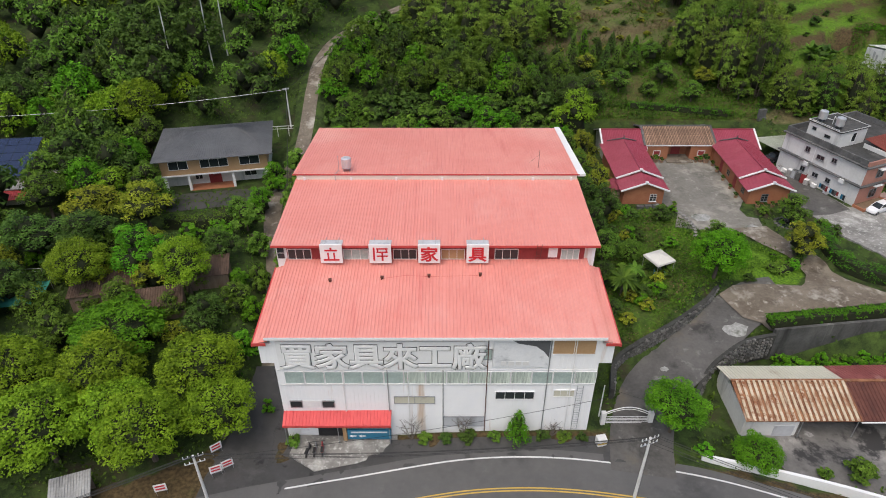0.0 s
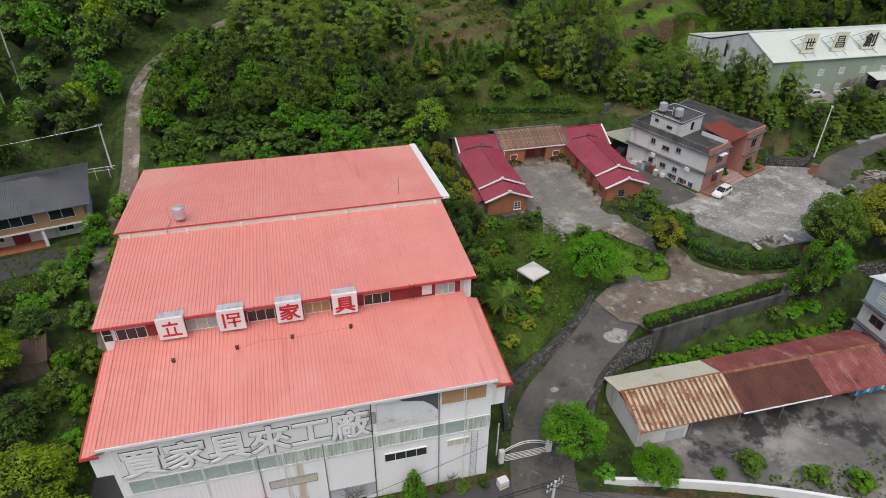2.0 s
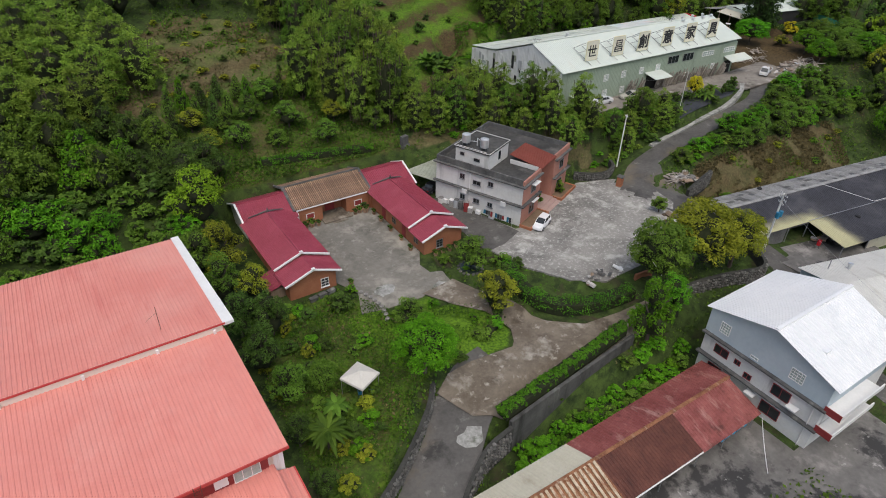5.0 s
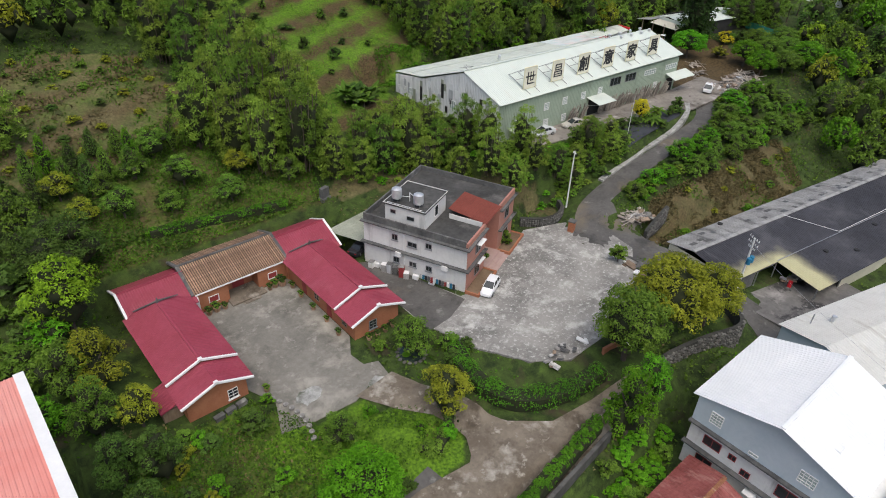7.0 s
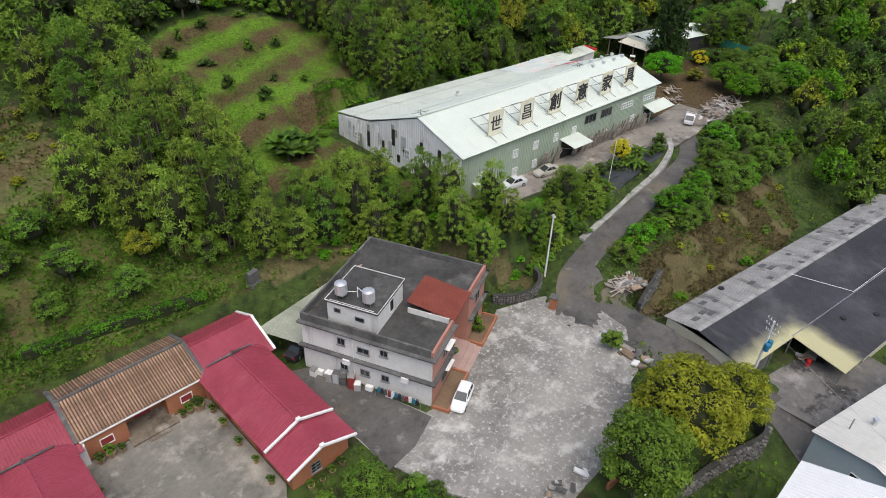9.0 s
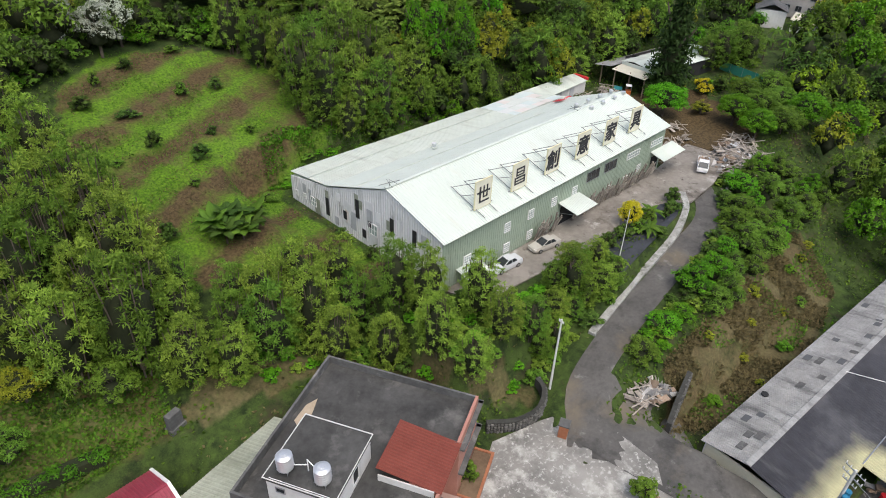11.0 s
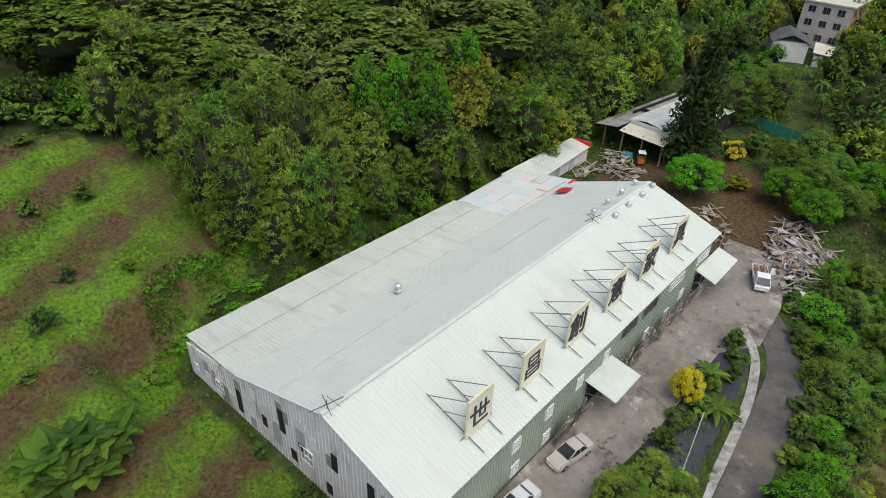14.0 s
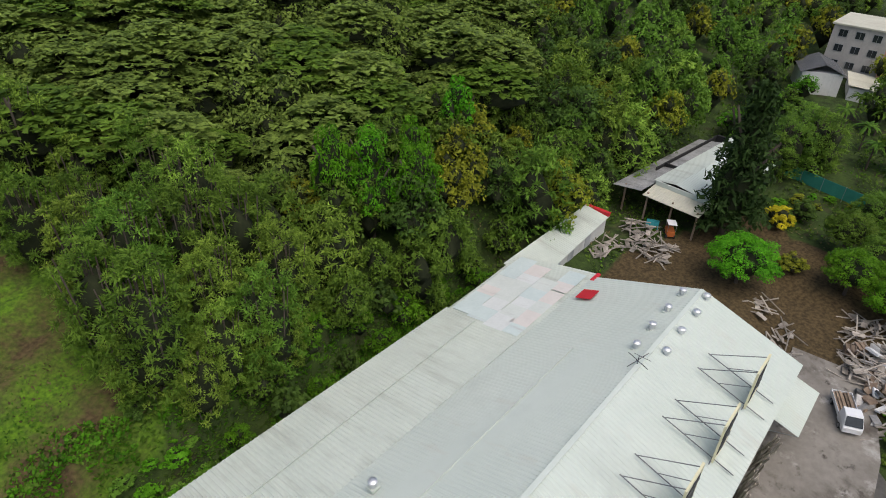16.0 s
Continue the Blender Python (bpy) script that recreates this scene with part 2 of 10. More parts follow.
WALL_DARK = surface("weathered_wall_concrete", ((0.05, 0.05, 0.048), (0.12, 0.12, 0.112)), 0.35, 0.9, 0.0, 0.3, 7, streak=[((0.028, 0.028, 0.026), 0.5, 0.5, 0.7, (1, 1, 0.15)), ((0.2, 0.2, 0.18), 0.6, 0.62, 0.75, (1, 1, 0.1))])
MORTAR = surface("dark_mortar", ((0.03, 0.03, 0.027), (0.065, 0.065, 0.058)), 0.5, 0.95, 0.0, 0.4)
RUST_PINK = surface("rust_red_roof", ((0.2, 0.055, 0.05), (0.3, 0.1, 0.09)), 0.35, 0.6, 0.0, 0.2, 8, contrast=1.4, spots=[((0.1, 0.03, 0.026), 0.3, 0.55, 0.66)], streak=[((0.42, 0.24, 0.21), 0.9, 0.55, 0.72, (1, 0.15, 1)), ((0.09, 0.03, 0.025), 1.2, 0.6, 0.7, (1, 0.08, 1))])
RUST_DARK = surface("dark_rust_roof", ((0.08, 0.028, 0.021), (0.14, 0.052, 0.036)), 0.4, 0.6, 0.0, 0.2, 8, streak=[((0.05, 0.02, 0.016), 1.0, 0.56, 0.72, (1, 0.1, 1))])
RUST_TAN = surface("rusted_tan_roof", ((0.16, 0.065, 0.033), (0.32, 0.15, 0.075)), 0.7, 0.75, 0.0, 0.2, 8, contrast=1.5, streak=[((0.45, 0.36, 0.26), 0.9, 0.58, 0.72, (1, 0.15, 1))])
TAN_RIB = surface("tan_roof_rib", ((0.42, 0.33, 0.22), (0.58, 0.5, 0.38)), 0.8, 0.7, 0.0, 0.1, 8, contrast=1.3, spots=[((0.22, 0.09, 0.04), 0.9, 0.53, 0.64)], streak=[((0.26, 0.11, 0.05), 0.8, 0.52, 0.68, (1, 0.3, 1))])
CREAM_ROOF = surface("cream_roof", ((0.5, 0.48, 0.38), (0.58, 0.56, 0.46)), 0.4, 0.6, 0.0, 0.1, 8, streak=[((0.35, 0.3, 0.22), 0.6, 0.58, 0.8, (1, 0.1, 1))])
SOOT_ROOF = surface("soot_black_sheet", ((0.022, 0.022, 0.026), (0.05, 0.05, 0.058)), 0.12, 0.55, 0.0, 0.1, 8, spots=[((0.1, 0.1, 0.105), 0.1, 0.56, 0.75)], streak=[((0.11, 0.11, 0.11), 0.5, 0.62, 0.8, (1, 0.08, 1))])


def yellowed(m, edges):
    """Old yellow paint left round the burnt middle of a roof: edges give x, y and the distance over which it fades."""
    n, l = nodes_of(m)
    b = n["Principled BSDF"]
    under = b.inputs["Base Color"].links[0].from_socket
    tc, sep, noi = n.new("ShaderNodeTexCoord"), n.new("ShaderNodeSeparateXYZ"), n.new("ShaderNodeTexNoise")
    noi.inputs["Scale"].default_value, noi.inputs["Detail"].default_value = 0.35, 6
    l.new(tc.outputs["Object"], sep.inputs[0])
    l.new(tc.outputs["Object"], noi.inputs["Vector"])
    total = None
    for axis_name, start, end in edges:
        mr = n.new("ShaderNodeMapRange")
        mr.inputs["From Min"].default_value, mr.inputs["From Max"].default_value = end, start
        mr.interpolation_type = "SMOOTHSTEP"
        l.new(sep.outputs[axis_name], mr.inputs[0])
        if total is None:
            total = mr.outputs[0]
        else:
            mul = n.new("ShaderNodeMath")
            mul.operation = "MULTIPLY"
            l.new(total, mul.inputs[0])
            l.new(mr.outputs[0], mul.inputs[1])
            total = mul.outputs[0]
    add = n.new("ShaderNodeMath")
    add.operation = "MULTIPLY_ADD"
    add.inputs[1].default_value = 1.5
    l.new(total, add.inputs[0])
    l.new(noi.outputs[0], add.inputs[2])
    cut = n.new("ShaderNodeMapRange")
    cut.inputs["From Min"].default_value, cut.inputs["From Max"].default_value = 0.75, 1.5
    l.new(add.outputs[0], cut.inputs[0])
    mix = n.new("ShaderNodeMix")
    mix.data_type = "RGBA"
    mix.inputs["B"].default_value = (0.43, 0.41, 0.24, 1)
    l.new(cut.outputs[0], mix.inputs["Factor"])
    l.new(under, mix.inputs["A"])
    l.new(mix.outputs["Result"], b.inputs["Base Color"])
    return m


yellowed(SOOT_ROOF, (("X", 10.0, 17.0), ("Y", -8.5, -3.0)))
ASBESTOS = surface("weathered_fibre_sheet", ((0.22, 0.22, 0.215), (0.38, 0.38, 0.37)), 0.5, 0.85, 0.0, 0.3, 8, streak=[((0.09, 0.09, 0.09), 0.5, 0.52, 0.7, (1, 0.15, 1))])
SLATE_ROOF = surface("dark_grey_roof", ((0.075, 0.078, 0.082), (0.11, 0.113, 0.118)), 0.3, 0.6, 0.0, 0.1, 8)
TAN_WALL = surface("tan_panel", ((0.36, 0.22, 0.11), (0.43, 0.28, 0.15)), 0.6, 0.7, 0.0, 0.1)
GLASS = glassy("window_glass", (0.02, 0.024, 0.026))
PALE_GLASS = glassy("pale_window", (0.28, 0.34, 0.315), 0.25)
CURTAIN = surface("curtained_glass", ((0.28, 0.33, 0.29), (0.62, 0.68, 0.6)), 1.3, 0.25, 0.0, 0.05, stretch=(1.6, 1, 0.08), contrast=2.0)
WHITE = surface("white_paint", ((0.72, 0.72, 0.71), (0.8, 0.8, 0.79)), 0.5, 0.55, 0.0, 0.1)
STEEL = surface("galvanised_steel", ((0.3, 0.31, 0.32), (0.42, 0.43, 0.44)), 1.0, 0.45, 0.7, 0.1)
STAINLESS = surface("stainless_steel", ((0.62, 0.63, 0.64), (0.72, 0.73, 0.74)), 1.0, 0.42, 0.7, 0.0)
# near-black that paints the shade inside doorways, slots and open sheds
DARK = surface("void_shade", ((0.02, 0.02, 0.02), (0.035, 0.035, 0.035)), 0.6, 0.9, 0.0, 0.1)
RAIL_GREY = surface("grey_rail_paint", ((0.13, 0.135, 0.14), (0.2, 0.205, 0.21)), 1.0, 0.6, 0.2, 0.1)
BLACK = surface("black_rubber", ((0.02, 0.02, 0.02), (0.03, 0.03, 0.03)), 2.0, 0.7, 0.0, 0.1)
WOOD = surface("weathered_wood", ((0.16, 0.11, 0.075), (0.3, 0.23, 0.17)), 1.2, 0.85, 0.0, 0.3, 6, stretch=(1, 1, 0.2), vary=0.35)
BARK = surface("bark", ((0.06, 0.045, 0.035), (0.13, 0.105, 0.085)), 1.5, 0.95, 0.0, 0.6, 6, stretch=(1, 1, 0.25))
SAND = surface("pale_sand", ((0.36, 0.29, 0.2), (0.46, 0.38, 0.28)), 0.8, 0.95, 0.0, 0.3)
SOIL = surface("bare_soil", ((0.12, 0.08, 0.05), (0.2, 0.14, 0.09)), 0.3, 0.95, 0.0, 0.5, 8)
CAR_WHITE = surface("white_car_paint", ((0.75, 0.76, 0.77), (0.8, 0.8, 0.8)), 0.5, 0.2, 0.0, 0.0, spec=0.6)
CAR_SILVER = surface("silver_car_paint", ((0.58, 0.6, 0.62), (0.64, 0.66, 0.68)), 0.5, 0.25, 0.1, 0.0, spec=0.6)
CAR_BEIGE = surface("beige_car_paint", ((0.44, 0.42, 0.37), (0.5, 0.48, 0.43)), 0.5, 0.25, 0.1, 0.0, spec=0.6)
SIGN_RED = surface("sign_red", ((0.5, 0.02, 0.03), (0.56, 0.03, 0.04)), 0.5, 0.5, 0.0, 0.0)
SIGN_BLACK = surface("sign_black", ((0.025, 0.025, 0.03), (0.04, 0.04, 0.045)), 0.5, 0.5, 0.0, 0.0)
CLOTH_BLUE = surface("sky_blue_cloth", ((0.06, 0.3, 0.5), (0.1, 0.4, 0.6)), 1.0, 0.8, 0.0, 0.1)
SIGN_BLUE = surface("sign_blue", ((0.02, 0.14, 0.24), (0.03, 0.18, 0.3)), 0.5, 0.5, 0.0, 0.0)
YELLOW_PAINT = surface("yellow_line", ((0.5, 0.33, 0.05), (0.6, 0.42, 0.1)), 1.0, 0.7, 0.0, 0.1)
LINE_WHITE = surface("road_line_white", ((0.55, 0.55, 0.54), (0.7, 0.7, 0.69)), 1.0, 0.7, 0.0, 0.1)

LEAF_YELLOW = foliage("yellow_green_leaf", (0.0171, 0.0451, 0.0016), (0.3093, 0.4869, 0.0259))
LEAF_FRESH = foliage("fresh_green_leaf", (0.0118, 0.0585, 0.0024), (0.1681, 0.4279, 0.0182))
LEAF_MID = foliage("green_leaf", (0.0126, 0.0414, 0.0042), (0.1953, 0.3379, 0.0393))
LEAF_DARK = foliage("dark_green_leaf", (0.0082, 0.0250, 0.0044), (0.1227, 0.2145, 0.0359))
LEAF_BAMBOO = foliage("bamboo_leaf", (0.0212, 0.0541, 0.0057), (0.3308, 0.4898, 0.0641))
LEAF_FLAT = foliage("layered_leaf", (0.0221, 0.0467, 0.0074), (0.2966, 0.4267, 0.0798))
LEAF_GOLD = foliage("golden_leaf", (0.293, 0.268, 0.012), (0.6426, 0.5389, 0.0247))
LEAF_OLIVE = foliage("olive_leaf", (0.0323, 0.0505, 0.0039), (0.3771, 0.4132, 0.0333))
LEAF_PINE = foliage("needle_leaf", (0.0074, 0.0188, 0.0048), (0.0553, 0.1110, 0.0249))
HEDGE = foliage("hedge_leaf", (0.0105, 0.0509, 0.0026), (0.1183, 0.3298, 0.0175))
LEAF_LIME = foliage("lime_green_leaf", (0.028, 0.1, 0.004), (0.15, 0.44, 0.014))
LEAF_BLOOM = foliage("white_blossom", (0.08, 0.14, 0.04), (0.75, 0.76, 0.68), 0.6)
LEAF_GRASS = foliage("grass_blade", (0.0170, 0.0509, 0.0032), (0.1489, 0.3298, 0.0207), 0.5)
LEAF_STRAW = foliage("dry_grass_blade", (0.0493, 0.0435, 0.0174), (0.2425, 0.194, 0.0921), 0.5)
# near-black for crown and hedge cores: shade between leaves put into the colour
GAP_SHADE = surface("foliage_gap_shade", ((0.013, 0.018, 0.007), (0.03, 0.036, 0.014)), 1.5, 0.95, 0.0, 0.3)
TWIG = surface("bare_twig", ((0.12, 0.1, 0.085), (0.2, 0.17, 0.15)), 1.5, 0.95, 0.0, 0.2)


# ---- mesh helpers ----
def finish(name, bm, material, parent=None, label="", smooth=False):
    me = bpy.data.meshes.new(name)
    bmesh.ops.recalc_face_normals(bm, faces=bm.faces)
    bm.to_mesh(me)
    bm.free()
    me.materials.append(material)
    if smooth:
        me.polygons.foreach_set("use_smooth", [True] * len(me.polygons))
    ob = new(name, me)
    if parent:
        ob.parent = parent
    if label:
        ob["label"] = label
    return ob


def part(name, bm, material, parent, label="", smooth=False):
    return finish(name, bm, material, parent, label, smooth)


def thing(name, x, y, z, turn=0.0, label="", category="", group="", kind=""):
    ob = new(name)
    ob.matrix_basis = pose(x, y, z, 0, 0, turn)
    return tagged(ob, label, category, group, kind)


def hexa(bm, pts):
    """A box from eight corners: four below, four above, both in the same turn."""
    v = [bm.verts.new(p) for p in pts]
    for f in ((0, 1, 2, 3), (4, 5, 6, 7), (0, 1, 5, 4), (1, 2, 6, 5), (2, 3, 7, 6), (3, 0, 4, 7)):
        bm.faces.new([v[i] for i in f])


def box(bm, x0, x1, y0, y1, z0, z1):
    hexa(bm, [(x0, y0, z0), (x1, y0, z0), (x1, y1, z0), (x0, y1, z0), (x0, y0, z1), (x1, y0, z1), (x1, y1, z1), (x0, y1, z1)])


def boxes(*all_boxes):
    bm = bmesh.new()
    for b in all_boxes:
        box(bm, *b)
    return bm


def prism(bm, poly, z0, z1):
    """A flat outline (x, y), raised from z0 to z1."""
    low, high = [bm.verts.new((x, y, z0)) for x, y in poly], [bm.verts.new((x, y, z1)) for x, y in poly]
    bm.faces.new(low), bm.faces.new(high)
    for i in range(len(poly)):
        j = (i + 1) % len(poly)
        bm.faces.new((low[i], low[j], high[j], high[i]))


def gable(bm, outline, y0, y1):
    """An outline (x, z) carried along y."""
    a, b = [bm.verts.new((x, y0, z)) for x, z in outline], [bm.verts.new((x, y1, z)) for x, z in outline]
    bm.faces.new(a), bm.faces.new(b)
    for i in range(len(outline)):
        j = (i + 1) % len(outline)
        bm.faces.new((a[i], a[j], b[j], b[i]))


def slab(bm, a, b, c, d, thick=0.12):
    """A thick plate whose top has the corners a b c d."""
    n = (Vector(b) - Vector(a)).cross(Vector(d) - Vector(a)).normalized()
    if n.z < 0:
        n = -n
    top = [Vector(p) for p in (a, b, c, d)]
    hexa(bm, [p - n * thick for p in top] + top)


def ribbed(bm, a, b, c, d, pitch=0.35, rise=0.05, thick=0.06):
    """A corrugated sheet: a-b is the eave, d-c the ridge; the ribs run from eave to ridge."""
    a, b, c, d = (Vector(p) for p in (a, b, c, d))
    n = (b - a).cross(d - a).normalized()
    if n.z < 0:
        n = -n
    count = max(2, int((b - a).length / pitch))
    low, high = [], []
    for i in range(count):
        for u, h in ((0.0, 0.0), (0.52, 0.0), (0.64, rise), (0.88, rise)):
            s = (i + u) / count
            low.append(bm.verts.new(a.lerp(b, s) + n * h)), high.append(bm.verts.new(d.lerp(c, s) + n * h))
    low.append(bm.verts.new(b)), high.append(bm.verts.new(c))
    for i in range(len(low) - 1):
        bm.faces.new((low[i], low[i + 1], high[i + 1], high[i]))
    under = [bm.verts.new(p - n * thick) for p in (a, b, c, d)]
    bm.faces.new(under)
    bm.faces.new((low[0], high[0], under[3], under[0])), bm.faces.new((low[-1], high[-1], under[2], under[1]))
    bm.faces.new([*low, under[1], under[0]]), bm.faces.new([*high, under[2], under[3]])


def tube(bm, p, q, r, r2=None, sides=6):
    p, q = Vector(p), Vector(q)
    r2 = r if r2 is None else r2
    way = (q - p).normalized()
    side = way.orthogonal().normalized()
    up = way.cross(side)
    lo, hi = [], []
    for i in range(sides):
        k = math.tau * i / sides
        o = side * math.cos(k) + up * math.sin(k)
        lo.append(bm.verts.new(p + o * r)), hi.append(bm.verts.new(q + o * r2))
    bm.faces.new(lo), bm.faces.new(hi)
    for i in range(sides):
        j = (i + 1) % sides
        bm.faces.new((lo[i], lo[j], hi[j], hi[i]))


def tubes(*runs, sides=6):
    bm = bmesh.new()
    for r in runs:
        tube(bm, *r, sides=sides)
    return bm


def ease(a, b, v):
    s = np.clip((v - a) / (b - a), 0, 1)
    return s * s * (3 - 2 * s)


# ---- ground ----
def spline(pts, step=1.5):
    """A smooth line through the given points."""
    p = np.array(pts, float)
    p = np.vstack([2 * p[0] - p[1], p, 2 * p[-1] - p[-2]])
    out = []
    for i in range(1, len(p) - 2):
        n = max(2, int(np.linalg.norm(p[i + 1][:2] - p[i][:2]) / step))
        for u in np.arange(n) / n:
            a, b, c, d = p[i - 1:i + 3]
            out.append(0.5 * (2 * b + (c - a) * u + (2 * a - 5 * b + 4 * c - d) * u * u + (3 * b - a - 3 * c + d) * u ** 3))
    out.append(p[-2])
    return np.array(out)


MAIN_ROAD = spline([(-110, -8, -2.5), (-60, 20, -2.5), (-30, 32.4, -2.5), (-6, 37.8, -2.1), (6, 39.3, -1.6), (18, 38.4, -1.5), (32, 34.8, -1.5), (60, 22, -1.5), (110, -10, -1.5)])
SIDE_ROAD = spline([(20.5, 41, -1.5), (21.6, 46.2, -1.2), (24.4, 52.0, -0.5), (29.5, 56.6, 0.4), (34.0, 60.4, 1.1), (38.4, 63.9, 1.7), (43.5, 66.5, 2.1), (52, 66.6, 2.4), (64, 66.5, 2.6), (72, 64.5, 2.7)])
HILL_ROAD = spline([(83, 83.5, 3.36), (89.0, 86.8, 3.42), (93.5, 90, 4.4), (101, 91.3, 5.7), (110, 92, 6.7), (122, 92.6, 8.2), (130, 93.2, 9.2), (135, 96, 9.8), (139, 100, 10.2)])
LOW_LANE = spline([(89, 86, 3.4), (93, 79, 2.9), (95, 70, 1.5), (95.5, 62, -0.1), (91, 55, -0.6), (86, 47, -1.2), (84, 36, -1.8), (82, 20, -2)])
LEFT_LANE = spline([(-21.5, 36, -2.5), (-21, 46, -2.3), (-21, 58, -1.0), (-24, 74, 0.8), (-27, 88, 2.6), (-25, 104, 6), (-25, 118, 11), (-24.5, 129, 14.2), (-20, 141, 16.2), (-6, 156, 19), (8, 172, 22)])
ROADS = [(MAIN_ROAD, 5.2, 3.0), (SIDE_ROAD, 3.1, 1.2), (HILL_ROAD, 2.3, 1.5), (LOW_LANE, 2.4, 1.5), (LEFT_LANE, 2.2, 1.5)]
# level places: centre x, y, half sizes, turn, height, width of the slope round it
PADS = [(-0.8, 72, 18.4, 20, 0, -1.5, 1.2), (43, 92, 16, 19.5, 0, 2.7, 1.5), (72, 84.5, 14, 14, 24, 3.3, 1.5), (66, 96, 9, 9, 24, 3.3, 1.5),
        (57, 43.6, 28, 15, 0, -2.5, 0.6), (114, 119, 29, 21, -2.8, 10.2, 3.0), (140, 106, 19, 10, -2.8, 10.2, 3.0), (152, 124, 16, 12, 0, 11.2, 3.0),
        (126, 66, 30, 12, -8.6, 0.0, 2.0), (104, 50, 18, 10, 0, -0.6, 2.0), (-39, 99, 13, 11, 13, 3.0, 2.0), (86.5, 84.5, 5.0, 5.0, 10, 3.3, 1.0), (27.6, 71.5, 6.6, 9, 0, 2.4, 3.0)]


def height(x, y):
    """The height of the ground at x, y (arrays or numbers)."""
    x, y = np.atleast_1d(np.asarray(x, float)), np.atleast_1d(np.asarray(y, float))
    front = -1.5 - 1.0 * ease(10, -16, x) * ease(62, 46, y)
    z = front + 3.7 * ease(45, 70, y) + 1.2 * ease(70, 102, y) + 3.9 * ease(100, 116, y) + 0.27 * np.clip(y - 114, 0, 60) + 0.16 * np.clip(y - 174, 0, 400)
    z = z + 2.5 * ease(15, -30, x) * ease(105, 130, y)
    z = np.where(y < 30, front - 0.02 * (30 - y), z)
    east = ease(88, 120, x)
    low = 0.0 + 9.8 * ease(74, 95, y) + 1.5 * ease(95, 120, y) + 0.24 * np.clip(y - 128, 0, 90) + 0.045 * np.clip(x - 150, 0, 300)
    z = z * (1 - east) + low * east
    for cx, cy, hx, hy, turn, level, rim in PADS:
        c, s = math.cos(radians(turn)), math.sin(radians(turn))
        u, v = (x - cx) * c + (y - cy) * s, -(x - cx) * s + (y - cy) * c
        d = np.hypot(np.clip(np.abs(u) - hx, 0, None), np.clip(np.abs(v) - hy, 0, None))
        k = 1 - ease(0, rim, d)
        z = z * (1 - k) + level * k
    for line, half, rim in ROADS:
        d = np.full(x.shape, 1e9)
        lev = np.zeros(x.shape)
        for p, q in zip(line[:-1], line[1:]):
            e = q[:2] - p[:2]
            s = np.clip(((x - p[0]) * e[0] + (y - p[1]) * e[1]) / (e @ e), 0, 1)
            dd = np.hypot(x - p[0] - s * e[0], y - p[1] - s * e[1])
            near = dd < d
            lev = np.where(near, p[2] + s * (q[2] - p[2]), lev)
            d = np.minimum(d, dd)
        k = 1 - ease(half, half + rim, d)
        z = z * (1 - k) + lev * k
    return z


def h1(x, y):
    return float(height(x, y)[0])


def axis(lo, a, b, hi, step):
    fine = np.arange(a, b + 0.01, step)
    out = [a]
    s = step
    while out[-1] > lo:
        s *= 1.25
        out.append(out[-1] - s)
    left = out[:0:-1]
    out, s = [b], step
    while out[-1] < hi:
        s *= 1.25
        out.append(out[-1] + s)
    return np.concatenate([left, fine, out[1:]])


def sheet(name, xs, ys, zs, material, colours=None):
    nx, ny = len(xs), len(ys)
    gx, gy = np.meshgrid(xs, ys)
    verts = np.stack([gx.ravel(), gy.ravel(), zs.ravel()], 1)
    i = np.arange((nx - 1) * (ny - 1))
    r = i // (nx - 1) * nx + i % (nx - 1)
    me = bpy.data.meshes.new(name)
    me.from_pydata(verts.tolist(), [], np.stack([r, r + 1, r + nx + 1, r + nx], 1).tolist())
    me.materials.append(material)
    me.polygons.foreach_set("use_smooth", [True] * len(me.polygons))
    return new(name, me)


def inside(poly, x, y):
    """Which of the points lie inside the outline."""
    x, y = np.asarray(x, float), np.asarray(y, float)
    res = np.zeros(x.shape, bool)
    for (x0, y0), (x1, y1) in zip(poly, poly[1:] + poly[:1]):
        cut = ((y0 > y) != (y1 > y)) & (x < (x1 - x0) * (y - y0) / ((y1 - y0) or 1e-9) + x0)
        res ^= cut
    return res


FIELD = [(63, 137), (68, 128), (76, 122), (83, 117), (88.8, 110), (90, 138), (95, 141.5), (106, 143), (106, 158), (102, 167), (95, 171), (84, 174), (74, 168), (68, 152)]
ORCHARD = [(25, 113), (60, 113.5), (62, 120), (58, 126), (50, 135), (38, 130), (26, 128)]
TERRACES = [(20, 131), (38, 131), (50, 136), (53, 146), (50, 158), (36, 164), (18, 150)]
GARDEN = [(22, 88), (35, 88), (38, 82), (41, 77.5), (46, 78), (51, 74), (50, 70.5), (42, 71.5), (36, 68.5), (30, 62.5), (24, 58), (20, 60)]
BARE_BANK = [(98, 82), (104, 86), (116, 85), (134, 86), (146, 84), (140, 76), (120, 74), (104, 77)]
KNOLL = [(58, 113), (66, 112), (76, 109), (83, 98), (89, 93), (92, 95), (86, 101), (78, 112), (66, 118)]
SCRAP = [(137, 97), (150, 96), (170, 100), (172, 118), (158, 126), (141, 128), (140, 108)]


